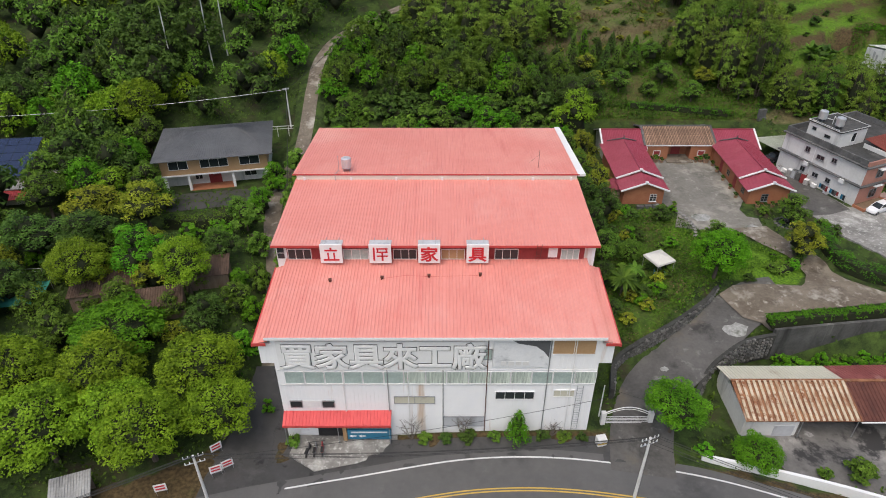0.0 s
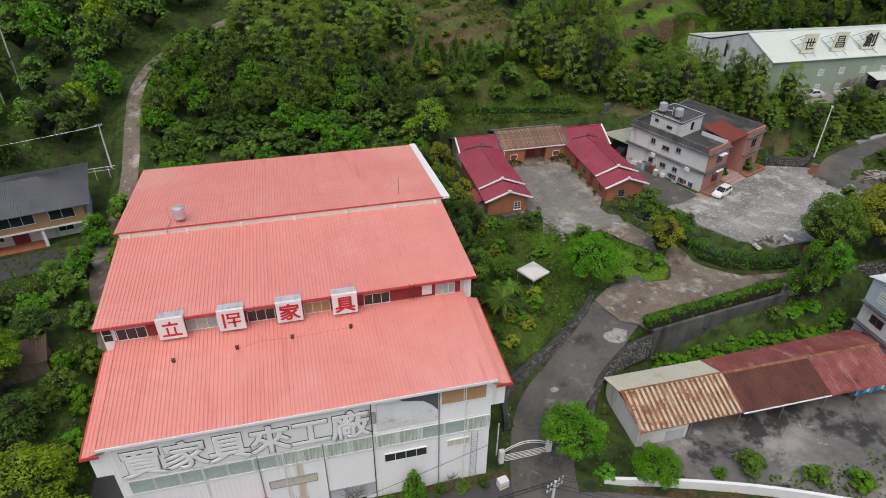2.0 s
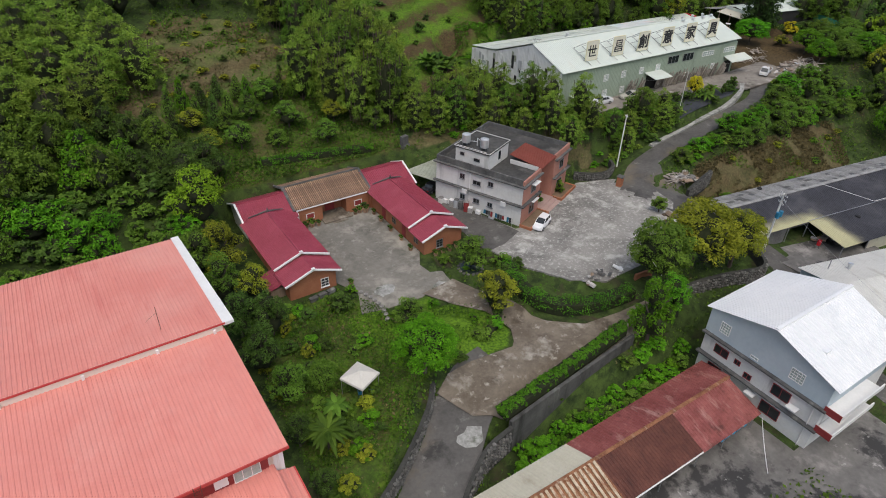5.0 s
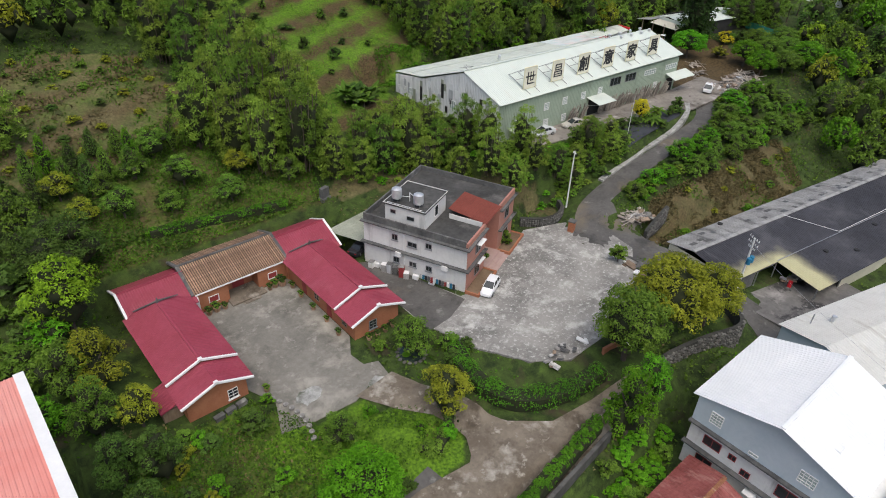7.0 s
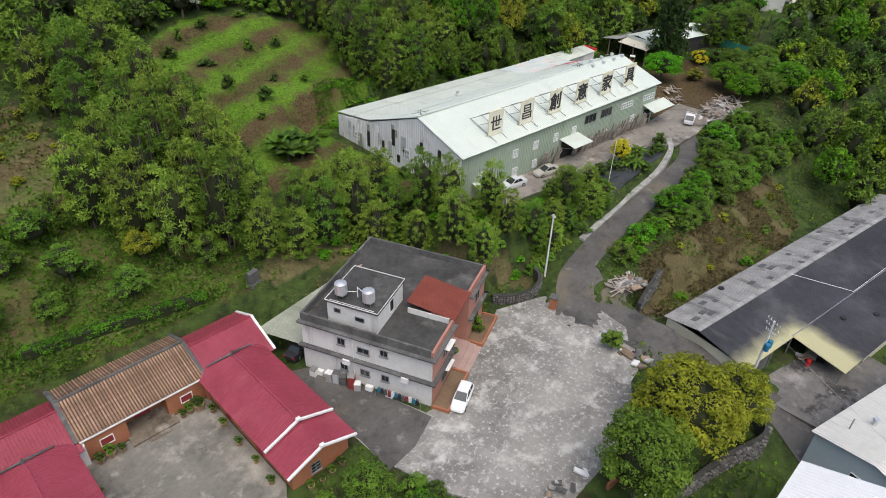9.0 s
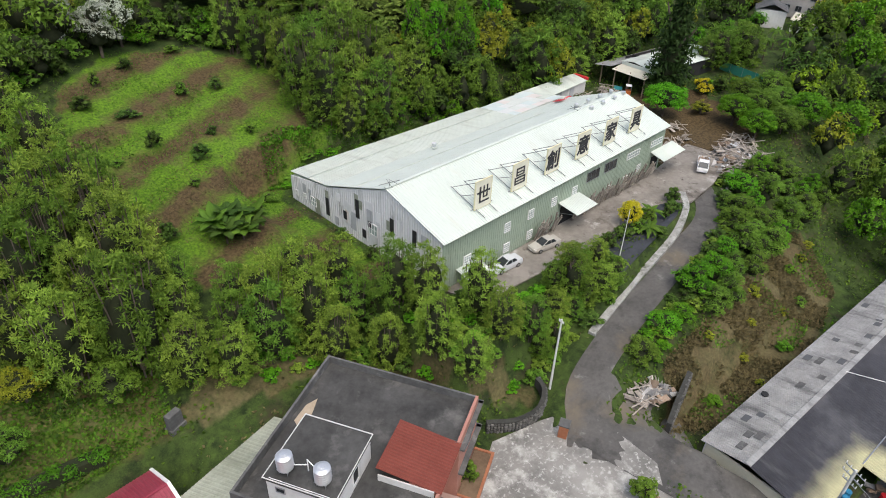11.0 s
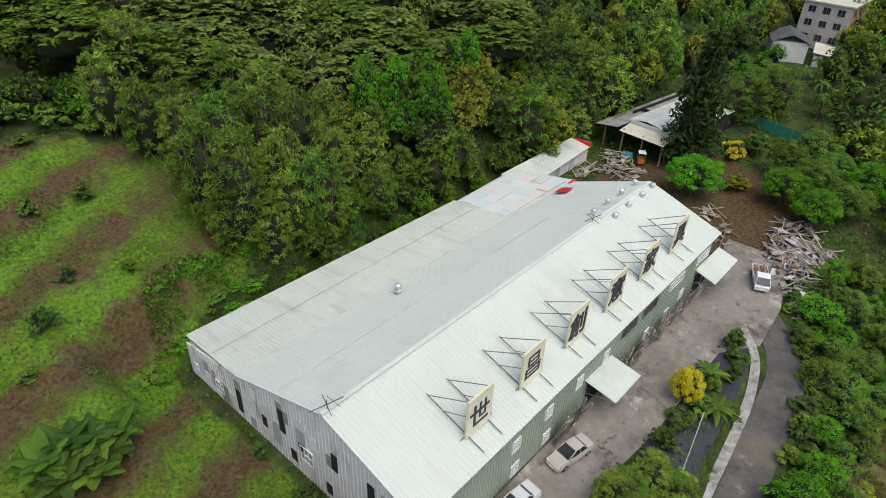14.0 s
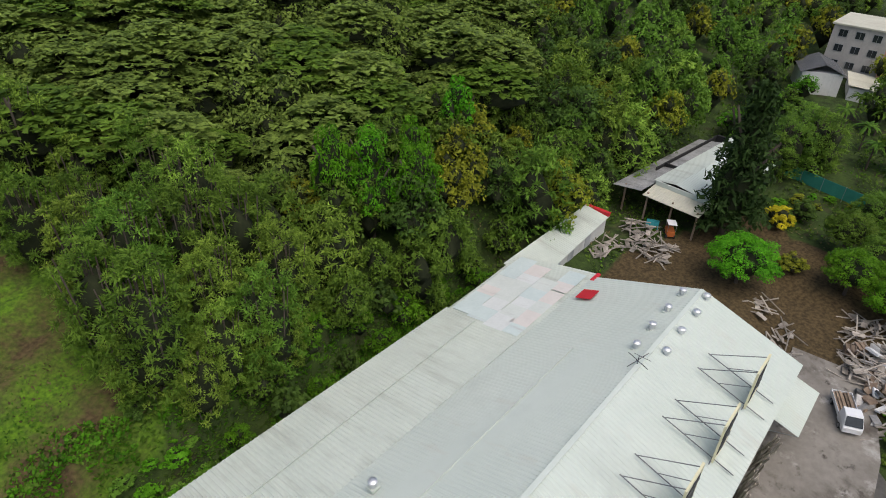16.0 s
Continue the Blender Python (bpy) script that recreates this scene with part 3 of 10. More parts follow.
def ground_material():
    m = surface("ground_cover", ((0.013, 0.024, 0.006), (0.055, 0.09, 0.017)), 0.6, 0.95, 0.0, 0.9, 14, contrast=1.3, spots=[((0.05, 0.04, 0.024), 0.25, 0.54, 0.68), ((0.07, 0.115, 0.02), 0.9, 0.56, 0.7)])
    n, l = nodes_of(m)
    b = n["Principled BSDF"]
    old = b.inputs["Base Color"].links[0].from_socket
    at = n.new("ShaderNodeVertexColor")
    at.layer_name = "cover"
    sep = n.new("ShaderNodeSeparateColor")
    l.new(at.outputs[0], sep.inputs[0])
    tc = n.new("ShaderNodeTexCoord")

    def layer(under, channel, low, high, scale, soft=0.35):
        noi, noi2 = n.new("ShaderNodeTexNoise"), n.new("ShaderNodeTexNoise")
        noi.inputs["Scale"].default_value, noi.inputs["Detail"].default_value, noi.inputs["Roughness"].default_value = scale, 9, 0.68
        noi2.inputs["Scale"].default_value, noi2.inputs["Detail"].default_value = scale * 7.0, 9
        for q in (noi, noi2):
            l.new(tc.outputs["Object"], q.inputs["Vector"])
        col = n.new("ShaderNodeMix")
        col.data_type = "RGBA"
        col.inputs["A"].default_value, col.inputs["B"].default_value = (*low, 1), (*high, 1)
        mr0 = n.new("ShaderNodeMapRange")
        mr0.inputs["From Min"].default_value, mr0.inputs["From Max"].default_value = 0.3, 0.7
        l.new(noi2.outputs[0], mr0.inputs[0])
        l.new(mr0.outputs[0], col.inputs["Factor"])
        add = n.new("ShaderNodeMath")
        add.operation = "ADD"
        l.new(sep.outputs[channel], add.inputs[0])
        l.new(noi.outputs[0], add.inputs[1])
        mr = n.new("ShaderNodeMapRange")
        mr.inputs["From Min"].default_value, mr.inputs["From Max"].default_value = 1.0 - soft / 2, 1.0 + soft / 2
        l.new(add.outputs[0], mr.inputs[0])
        mx = n.new("ShaderNodeMix")
        mx.data_type = "RGBA"
        l.new(mr.outputs[0], mx.inputs["Factor"])
        l.new(under, mx.inputs["A"])
        l.new(col.outputs["Result"], mx.inputs["B"])
        return mx.outputs["Result"]

    out = layer(old, "Green", (0.034, 0.078, 0.006), (0.13, 0.25, 0.012), 0.45)
    out = layer(out, "Red", (0.036, 0.025, 0.011), (0.115, 0.08, 0.036), 0.4)
    out = layer(out, "Blue", (0.08, 0.072, 0.032), (0.17, 0.145, 0.07), 0.35)
    l.new(out, b.inputs["Base Color"])
    return m


xs, ys = axis(-700, -85, 215, 900, 1.25), axis(-300, 20, 200, 900, 1.25)
gx, gy = np.meshgrid(xs, ys)
fx, fy = gx.ravel(), gy.ravel()
fz = height(fx, fy)
wild = np.array([noise.noise((a * 0.23, b * 0.23, 0.5)) for a, b in zip(fx, fy)])
calm = np.zeros(fx.shape)
for cx, cy, hx, hy, turn, level, rim in PADS:
    c, s = math.cos(radians(turn)), math.sin(radians(turn))
    u, v = (fx - cx) * c + (fy - cy) * s, -(fx - cx) * s + (fy - cy) * c
    calm = np.maximum(calm, (np.abs(u) < hx + 1) & (np.abs(v) < hy + 1))
for line, half, rim in ROADS:
    near = np.full(fx.shape, 1e9)
    for p in line:
        near = np.minimum(near, np.hypot(fx - p[0], fy - p[1]))
    calm = np.maximum(calm, near < half + 1)
# rows of planting on the field and the terraces
rows = np.maximum(inside(FIELD, fx, fy) * 1.0, inside(TERRACES, fx, fy) * 1.0)
fz = fz + (1 - calm) * (0.25 * wild + 0.22 * rows * np.sin((fy * 0.94 - fx * 0.34) * math.tau / 5.2))
ground = tagged(sheet("ground", xs, ys, fz.reshape(gx.shape), ground_material()), "rough grass and bare soil on a hillside", "ground", kind="structure")
cover = np.zeros((len(fx), 4))
cover[:, 3] = 1
furrow = 0.5 + 0.5 * np.sin((fy * 0.94 - fx * 0.34) * math.tau / 8.5 + 1.2 * wild)
for poly, soil, grass, straw in ((FIELD, 0.48, 0.68, 0.26), (ORCHARD, 0.5, 0.5, 0.34), (TERRACES, 0.5, 0.46, 0.5), (GARDEN, 0.42, 0.5, 0.2), (BARE_BANK, 0.6, 0.26, 0.46), (KNOLL, 0.5, 0.3, 0.5), (SCRAP, 0.8, 0.1, 0.2)):
    k = inside(poly, fx, fy)
    cover[k, 0], cover[k, 1], cover[k, 2] = soil, grass, straw
k = inside(FIELD, fx, fy) | inside(TERRACES, fx, fy)
cover[k, 0] += 0.5 * (furrow[k] - 0.5)
k = inside(FIELD, fx, fy) & (fx > 95)
cover[k, 0], cover[k, 1], cover[k, 2] = 0.5 + 0.3 * (furrow[k] - 0.5), 0.66, 0.2
LAWN = [(33.5, 81.5), (43.3, 81), (46, 77.2), (48.4, 74.2), (49.6, 70.5), (48, 67.8), (43, 68.4), (38, 69.5), (34, 72)]
k = inside(LAWN, fx, fy)
cover[k, 0], cover[k, 1], cover[k, 2] = 0.1, 0.9, 0.0
ROADSIDE = [(-60, 20), (-60, 30), (-30, 42), (-24, 46), (-17, 47), (17, 47), (20, 43), (30, 41.8), (46, 37), (62, 29.5), (62, 20), (32, 34), (0, 36), (-30, 30)]
k = inside(ROADSIDE, fx, fy)
cover[k, 0], cover[k, 1], cover[k, 2] = 0.72, 0.2, 0.1
layer_c = ground.data.color_attributes.new("cover", "FLOAT_COLOR", "POINT")
layer_c.data.foreach_set("color", cover.ravel())


def strip(name, line, half, material, label, lift=0.05, off=0.0, category="road"):
    """A flat band along a line on the ground, with a little thickness."""
    bm = bmesh.new()
    p = line[:, :2]
    t = np.gradient(p, axis=0)
    t /= np.linalg.norm(t, axis=1)[:, None]
    n = np.stack([-t[:, 1], t[:, 0]], 1)
    rows = []
    across = (-1, -1, -0.5, 0, 0.5, 1, 1)
    for i, (a, b, z) in enumerate(zip(p, n, line[:, 2])):
        w = half + 0.12 * noise.noise((i * 0.4, half, 1.0)) * (half > 1)
        rows.append([bm.verts.new((*(a + b * (off + w * k)), z + (lift if 0 < j < 6 else -0.15))) for j, k in enumerate(across)])
    for a, b in zip(rows[:-1], rows[1:]):
        for i in range(len(across) - 1):
            bm.faces.new((a[i], a[i + 1], b[i + 1], b[i]))
    return tagged(finish(name, bm, material), label, category, kind="structure")


strip("road", MAIN_ROAD, 4.9, ASPHALT, "curving grey asphalt road with worn markings")
strip("road", SIDE_ROAD[SIDE_ROAD[:, 0] < 45], 3.3, ASPHALT_OLD, "narrow worn asphalt lane climbing past the factory", 0.06, 0.0)
strip("road", HILL_ROAD[3:], 1.8, ASPHALT_OLD, "narrow winding asphalt lane up the hill", 0.07)
strip("road", LOW_LANE, 2.1, ASPHALT_OLD, "lane dropping between a stone wall and sheds", 0.06)
strip("road", LEFT_LANE[:14], 2.6, ASPHALT_WET, "dark lane beside the white factory wall", 0.055)
strip("road", LEFT_LANE[13:], 1.25, DIRT_ROAD, "narrow dusty track climbing into the wood", 0.05)
near_line = MAIN_ROAD[(MAIN_ROAD[:, 0] > -16) & (MAIN_ROAD[:, 0] < 60)]
strip("road_line", near_line, 0.09, LINE_WHITE, "worn white edge line", 0.06, 3.9, "road marking")
yellow = MAIN_ROAD[(MAIN_ROAD[:, 0] > -10) & (MAIN_ROAD[:, 0] < 60)]
strip("road_line", yellow, 0.07, YELLOW_PAINT, "yellow centre line", 0.06, 0.16, "road marking")
strip("road_line", yellow, 0.07, YELLOW_PAINT, "yellow centre line", 0.06, -0.16, "road marking")


def yard(name, poly, z, material, label, category="yard"):
    bm = bmesh.new()
    prism(bm, poly, z - 0.3, z)
    return tagged(finish(name, bm, material), label, category, kind="structure")


yard("yard", [(59, 101), (63.8, 87), (67, 86.5), (82, 93.2), (87.5, 91.4), (91.4, 89.6), (92.0, 85.5), (91.2, 80), (88, 77.5), (81, 73), (74, 70.5), (66, 70.3), (62, 73), (58.5, 79), (56.5, 86), (56.5, 97)], 3.38, CONCRETE, "pale stained concrete yard before the grey house")
yard("yard", [(58.8, 100.7), (61.4, 94.7), (63.8, 86.2), (60.0, 84.6), (56.4, 84.2), (56.6, 88.7), (56.0, 95.4), (56.1, 102.0)], 3.395, ASPHALT_OLD, "dark damp paving beside the plaster wall")
yard("courtyard", [(35.4, 104.8), (48.7, 104.8), (48.7, 90), (47.0, 87.2), (47.3, 85.0), (48.9, 84.4), (48.6, 81.9), (46, 82.0), (43.5, 80.9), (38.8, 81.2), (35.3, 82), (36.8, 86), (35.4, 89.4)], 2.78, COURT, "old grey concrete courtyard with pale patches")
yard("yard", [(33, 47.5), (33, 54.5), (67.5, 54.5), (67.5, 42), (84, 42), (84, 28), (60, 28), (42, 37.5), (36, 42)], -2.42, CONCRETE_DARK, "wet grey concrete yard before the rusty shed")
yard("yard", [(90, 107.4), (137.5, 105.1), (150, 106), (150, 98.5), (139, 96.5), (131, 96.4), (127, 99.3), (113, 100.0), (98, 102), (91, 103)], 10.36, APRON, "stained concrete apron beside the green factory")
yard("yard", [(96, 66), (114, 62), (112, 50), (96, 50)], 0.08, CONCRETE_DARK, "grey concrete floor by the black shed")
yard("pavement", [(-16, 46.6), (-5, 46.6), (-5, 44.6), (-9, 42.9), (-13.4, 41.9), (-16.4, 44)], -2.1, CONCRETE, "concrete apron before the shop entrance")

# ---- building parts ----
FRAMES, PANES = {}, {}


def lattice(us, vs, y0=-0.055, y1=0.07):
    """A flat frame with bars in one piece: every second strip along x and z is solid."""
    bm = bmesh.new()
    front, rear = [[[bm.verts.new((u, y, v)) for v in vs] for u in us] for y in (y0, y1)]
    full = lambda i, j: 0 <= i < len(us) - 1 and 0 <= j < len(vs) - 1 and (i % 2 == 0 or j % 2 == 0)
    for i in range(len(us) - 1):
        for j in range(len(vs) - 1):
            if not full(i, j):
                continue
            for g in (front, rear):
                bm.faces.new((g[i][j], g[i + 1][j], g[i + 1][j + 1], g[i][j + 1]))
            for di, dj, p, q in ((-1, 0, (i, j), (i, j + 1)), (1, 0, (i + 1, j), (i + 1, j + 1)), (0, -1, (i, j), (i + 1, j)), (0, 1, (i, j + 1), (i + 1, j + 1))):
                if not full(i + di, j + dj):
                    bm.faces.new((front[p[0]][p[1]], front[q[0]][q[1]], rear[q[0]][q[1]], rear[p[0]][p[1]]))
    return bm


def window(parent, place, w, h, cols=2, rows=1, frame_mat=None, glass=None, bar=0.06, sill=False, name="window"):
    """A window that faces -y in its own space, its middle at place: a frame with bars, and its panes set back in it."""
    frame_mat, glass = frame_mat or WHITE, glass or GLASS
    key = (w, h, cols, rows, frame_mat.name, bar, sill)
    if key not in FRAMES:
        bm = lattice([-w / 2, -w / 2 + bar] + [v for i in range(1, cols) for v in (-w / 2 + w * i / cols - bar * 0.4, -w / 2 + w * i / cols + bar * 0.4)] + [w / 2 - bar, w / 2],
                     [-h / 2, -h / 2 + bar] + [v for i in range(1, rows) for v in (-h / 2 + h * i / rows - bar * 0.35, -h / 2 + h * i / rows + bar * 0.35)] + [h / 2 - bar, h / 2])
        bmesh.ops.recalc_face_normals(bm, faces=bm.faces)
        me = bpy.data.meshes.new(name)
        bm.to_mesh(me), bm.free()
        me.materials.append(frame_mat)
        FRAMES[key] = me
    ob = new(name, FRAMES[key])
    ob.parent, ob.matrix_basis = parent, place
    key = (w, h, glass.name)
    if key not in PANES:
        bm = boxes((-w / 2 + bar * 0.5, w / 2 - bar * 0.5, -0.012, 0.012, -h / 2 + bar * 0.5, h / 2 - bar * 0.5))
        me = bpy.data.meshes.new("pane")
        bm.to_mesh(me), bm.free()
        me.materials.append(glass)
        PANES[key] = me
    pane = new("pane", PANES[key])
    pane.parent = ob
    if sill:
        part("sill", boxes((-w / 2 - 0.08, w / 2 + 0.08, -0.16, 0.05, -h / 2 - 0.09, -h / 2 - 0.004)), frame_mat, ob)
    return ob


def glyph(parent, ch, place, size, material, bold=0.0, name="character"):
    """One character of the built-in font as a thin plate facing -y, its middle at place."""
    cu = bpy.data.curves.new("text", "FONT")
    cu.body, cu.resolution_u, cu.extrude, cu.bevel_depth, cu.bevel_resolution = ch, 3, 0.012, bold, 0
    ob = new("text", cu)
    bpy.context.view_layer.update()
    me = bpy.data.meshes.new_from_object(ob.evaluated_get(bpy.context.evaluated_depsgraph_get()))
    bpy.data.objects.remove(ob), bpy.data.curves.remove(cu)
    me.transform(pose(0, 0, 0, 90) @ Matrix.Diagonal((size, size, 1, 1)) @ Matrix.Translation((-0.5, -0.38, 0)))
    me.materials.clear()
    me.materials.append(material)
    me.name = name
    res = new(name, me)
    res.parent, res.matrix_basis = parent, place
    return res


def plain_mark(parent, rects, place, size, material):
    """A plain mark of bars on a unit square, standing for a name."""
    bm = boxes(*[((x0 - 0.5) * size, (x1 - 0.5) * size, -0.015, 0.01, (z0 - 0.5) * size, (z1 - 0.5) * size) for x0, x1, z0, z1 in rects])
    ob = part("mark", bm, material, parent)
    ob.matrix_basis = place
    return ob


MARK_A = ((0.1, 0.9, 0.72, 0.84), (0.0, 1.0, 0.0, 0.12), (0.26, 0.36, 0.12, 0.6), (0.64, 0.74, 0.12, 0.6), (0.44, 0.56, 0.84, 1.0))
MARK_B = ((0.05, 0.17, 0, 1), (0.28, 1.0, 0.86, 0.96), (0.28, 1.0, 0.6, 0.7), (0.28, 1.0, 0.3, 0.4), (0.58, 0.7, 0.0, 0.6), (0.3, 0.4, 0.7, 0.86), (0.86, 0.96, 0.7, 0.86))
MARK_C = ((0.0, 1.0, 0.55, 0.66), (0.18, 0.3, 0.0, 0.95), (0.46, 0.56, 0.3, 0.95), (0.72, 0.82, 0.3, 0.95), (0.3, 0.95, 0.0, 0.1), (0.46, 0.82, 0.25, 0.33))
MARK_D = ((0.15, 0.85, 0.9, 1.0), (0.15, 0.85, 0.7, 0.78), (0.15, 0.85, 0.52, 0.6), (0.05, 0.95, 0.36, 0.46), (0.05, 0.95, 0.18, 0.26), (0.05, 0.95, 0.0, 0.09), (0.05, 0.16, 0.0, 0.46), (0.84, 0.95, 0.0, 0.46), (0.15, 0.25, 0.52, 1.0), (0.75, 0.85, 0.52, 1.0))


def tank(parent, x, y, z, r=0.55, h=1.1):
    """A stainless water tank on a stand, with a domed lid and bands."""
    bm = bmesh.new()
    tube(bm, (x, y, z + 0.5), (x, y, z + 0.5 + h), r, r, 18)
    tube(bm, (x, y, z + 0.5 + h), (x, y, z + 0.62 + h), r, r * 0.55, 18)
    body = part("water_tank", bm, STAINLESS, parent, "shiny stainless water tank")
    bm = bmesh.new()
    for i in range(4):
        a = math.tau * (i + 0.5) / 4
        tube(bm, (x + r * 0.8 * math.cos(a), y + r * 0.8 * math.sin(a), z), (x + r * 0.8 * math.cos(a), y + r * 0.8 * math.sin(a), z + 0.5), 0.035)
    box(bm, x - r * 0.8, x + r * 0.8, y - r * 0.8, y + r * 0.8, z + 0.46, z + 0.5)
    part("stand", bm, STEEL, body)
    for k in (0.2, 0.4, 0.6, 0.8):
        part("band", tubes(((x, y, z + 0.48 + h * k), (x, y, z + 0.52 + h * k), r * 1.03), sides=18), STAINLESS, body)
    part("lid", tubes(((x, y, z + 0.62 + h), (x, y, z + 0.7 + h), r * 0.3, r * 0.28), sides=12), STAINLESS, body)


def swap(bm):
    """Turns an outline along y into one along x."""
    bmesh.ops.transform(bm, matrix=Matrix(((0, 1, 0, 0), (1, 0, 0, 0), (0, 0, 1, 0), (0, 0, 0, 1))), verts=bm.verts)
    return bm


def roof_sheet(parent, material, a, b, c, d, pitch=0.35, rise=0.05, name="roof", label=""):
    bm = bmesh.new()
    ribbed(bm, a, b, c, d, pitch, rise)
    return part(name, bm, material, parent, label)


# ---- red-roofed furniture factory ----
CREAM_FASCIA = surface("cream_board", ((0.66, 0.62, 0.54), (0.74, 0.71, 0.63)), 0.5, 0.6, 0, 0.1)
red = thing("factory", 0, 0, 0, 0, "white sheet-metal furniture factory with stepped red roofs", "factory")
bm = bmesh.new()
gable(bm, [(46.7, -2.8), (58, -2.8), (58, 13.4), (46.7, 12.25)], -17.0, 15.7)
part("wall", swap(bm), WHITE_METAL, red, "white ribbed sheet front with rust streaks")
bm = bmesh.new()
x = -16.9
while x < 15.6:
    box(bm, x, x + 0.05, 46.66, 46.7, -2.0, 12.2)
    x += 0.42
part("wall_rib", bm, WHITE_METAL, red)
for x0, x1 in ((-18.3, -17.02), (15.72, 17.0)):
    bm = bmesh.new()
    gable(bm, [(46.75, 8.6), (57.9, 8.6), (57.9, 12.2), (46.75, 11.2)], x0, x1)
    part("side_bay", swap(bm), WHITE_METAL, red)
part("wall", boxes((-18.4, 16.8, 58.02, 72, -2.5, 15.55)), WHITE_METAL, red)
part("wall", boxes((-18.8, 16.95, 72.02, 91, -2.5, 14.3), (-18.8, 16.95, 72.02, 80, 14.3, 15.5)), WHITE_METAL, red)
part("fascia", boxes((-18.5, 16.95, 71.76, 72.0, 15.9, 16.88)), CREAM_FASCIA, red, "cream board under the upper eave")
roof_sheet(red, RED_ROOF, (-17.3, 46.1, 12.5), (15.9, 46.1, 12.5), (15.9, 58, 13.62), (-17.3, 58, 13.62))
roof_sheet(red, RED_ROOF, (-18.7, 46.4, 11.45), (-17.25, 46.4, 11.85), (-17.25, 57.9, 12.9), (-18.7, 57.9, 12.4))
roof_sheet(red, RED_ROOF, (15.85, 46.4, 11.85), (17.4, 46.4, 11.45), (17.4, 57.9, 12.4), (15.85, 57.9, 12.9))
roof_sheet(red, RED_ROOF, (-18.7, 57.2, 15.8), (17.1, 57.2, 15.8), (17.1, 72.2, 16.2), (-18.7, 72.2, 16.2))
roof_sheet(red, RED_ROOF, (-19.0, 71.8, 16.9), (17.2, 71.8, 16.9), (17.2, 91.3, 14.8), (-19.0, 91.3, 14.8))
part("eave_trim", boxes((-17.35, 15.95, 46.02, 46.12, 12.28, 12.56)), WHITE, red, "white eave trim")
part("eave_trim", boxes((-19.0, 17.2, 71.66, 71.75, 16.84, 17.0)), RED_TRIM, red, "red eave trim")
part("eave_trim", boxes((-18.7, 17.1, 57.12, 57.2, 15.6, 15.86)), RED_TRIM, red, "red eave trim")
for x in (-18.74, 17.44):
    bm = bmesh.new()
    hexa(bm, [(x - 0.06, 46.3, 11.2), (x + 0.06, 46.3, 11.2), (x + 0.06, 57.9, 12.2), (x - 0.06, 57.9, 12.2), (x - 0.06, 46.3, 11.5), (x + 0.06, 46.3, 11.5), (x + 0.06, 57.9, 12.46), (x - 0.06, 57.9, 12.46)])
    part("eave_trim", bm, RED_TRIM, red)
for x0, x1 in ((-18.7, -17.36), (15.97, 17.4)):
    part("eave_trim", boxes((x0, x1, 46.28, 46.36, 11.3, 11.62)), RED_TRIM, red)
for x in (-17.33, 15.93):
    bm = bmesh.new()
    hexa(bm, [(x - 0.05, 46.1, 12.1), (x + 0.05, 46.1, 12.1), (x + 0.05, 57.9, 13.2), (x - 0.05, 57.9, 13.2), (x - 0.05, 46.1, 12.6), (x + 0.05, 46.1, 12.6), (x + 0.05, 57.9, 13.7), (x - 0.05, 57.9, 13.7)])
    part("verge_trim", bm, RED_ROOF, red)
bm = bmesh.new()
hexa(bm, [(17.05, 71.7, 16.7), (18.0, 71.7, 16.7), (17.85, 91.4, 14.6), (17.05, 91.4, 14.6), (17.05, 71.7, 17.0), (18.0, 71.7, 17.0), (17.85, 91.4, 14.92), (17.05, 91.4, 14.92)])
part("gutter", bm, WHITE, red, "wide white gutter board")
for x in (-17.5, -11.6, -5.9, -0.1, 5.7, 11.4, 16.2):
    part("bracket", boxes((x - 0.12, x + 0.12, 71.55, 71.75, 16.2, 16.6)), WHITE, red)
# seams and rusty downpipes on the front
for x, mat in ((-10.3, WHITE), (-5.7, STEEL), (-3.6, WHITE), (0.0, STEEL), (4.5, RUST_DARK), (10.7, STEEL), (13.2, WHITE)):
    part("downpipe", tubes(((x, 46.6, -1.9), (x, 46.6, 12.2), 0.05)), mat, red)
for z in (7.72, 5.6):
    part("ledge", boxes((-16.9, 15.6, 46.6, 46.64, z, z + 0.1)), WHITE, red)
# long band of windows
x = -16.2
for w in (2.0, 2.0, 1.9, 1.9, 2.1, 2.0, 2.2, 2.1, 2.2, 2.2, 2.0, 2.1, 2.1, 2.2, 2.2):
    window(red, pose(x + w / 2, 46.62, 6.68), w - 0.02, 1.7, 1, 1, WHITE, (CURTAIN if int(abs(x) * 3) % 3 else PALE_GLASS), 0.045)
    x += w + 0.05
window(red, pose(-15.5, 46.62, 2.75), 1.3, 1.0, 1, 1, STEEL, GLASS)
window(red, pose(-12.1, 46.62, 2.75), 1.3, 1.0, 1, 1, STEEL, GLASS)
part("sign_plate", boxes((-14.8, -12.85, 46.55, 46.62, 2.45, 3.3)), WHITE, red)
window(red, pose(-3.0, 46.62, 3.4), 4.3, 1.05, 2, 1, STEEL, CREAM_ROOF)
window(red, pose(2.3, 46.62, 0.1), 4.5, 1.5, 3, 1, STEEL, GREY_SHEET)
window(red, pose(7.5, 46.62, 4.1), 4.1, 1.15, 4, 1, WHITE, GLASS)
window(red, pose(12.6, 46.62, 4.4), 2.2, 1.0, 3, 1, WHITE, CREAM_ROOF)
window(red, pose(13.0, 46.6, 10.9), 4.3, 1.9, 2, 1, WHITE, TAN_WALL)
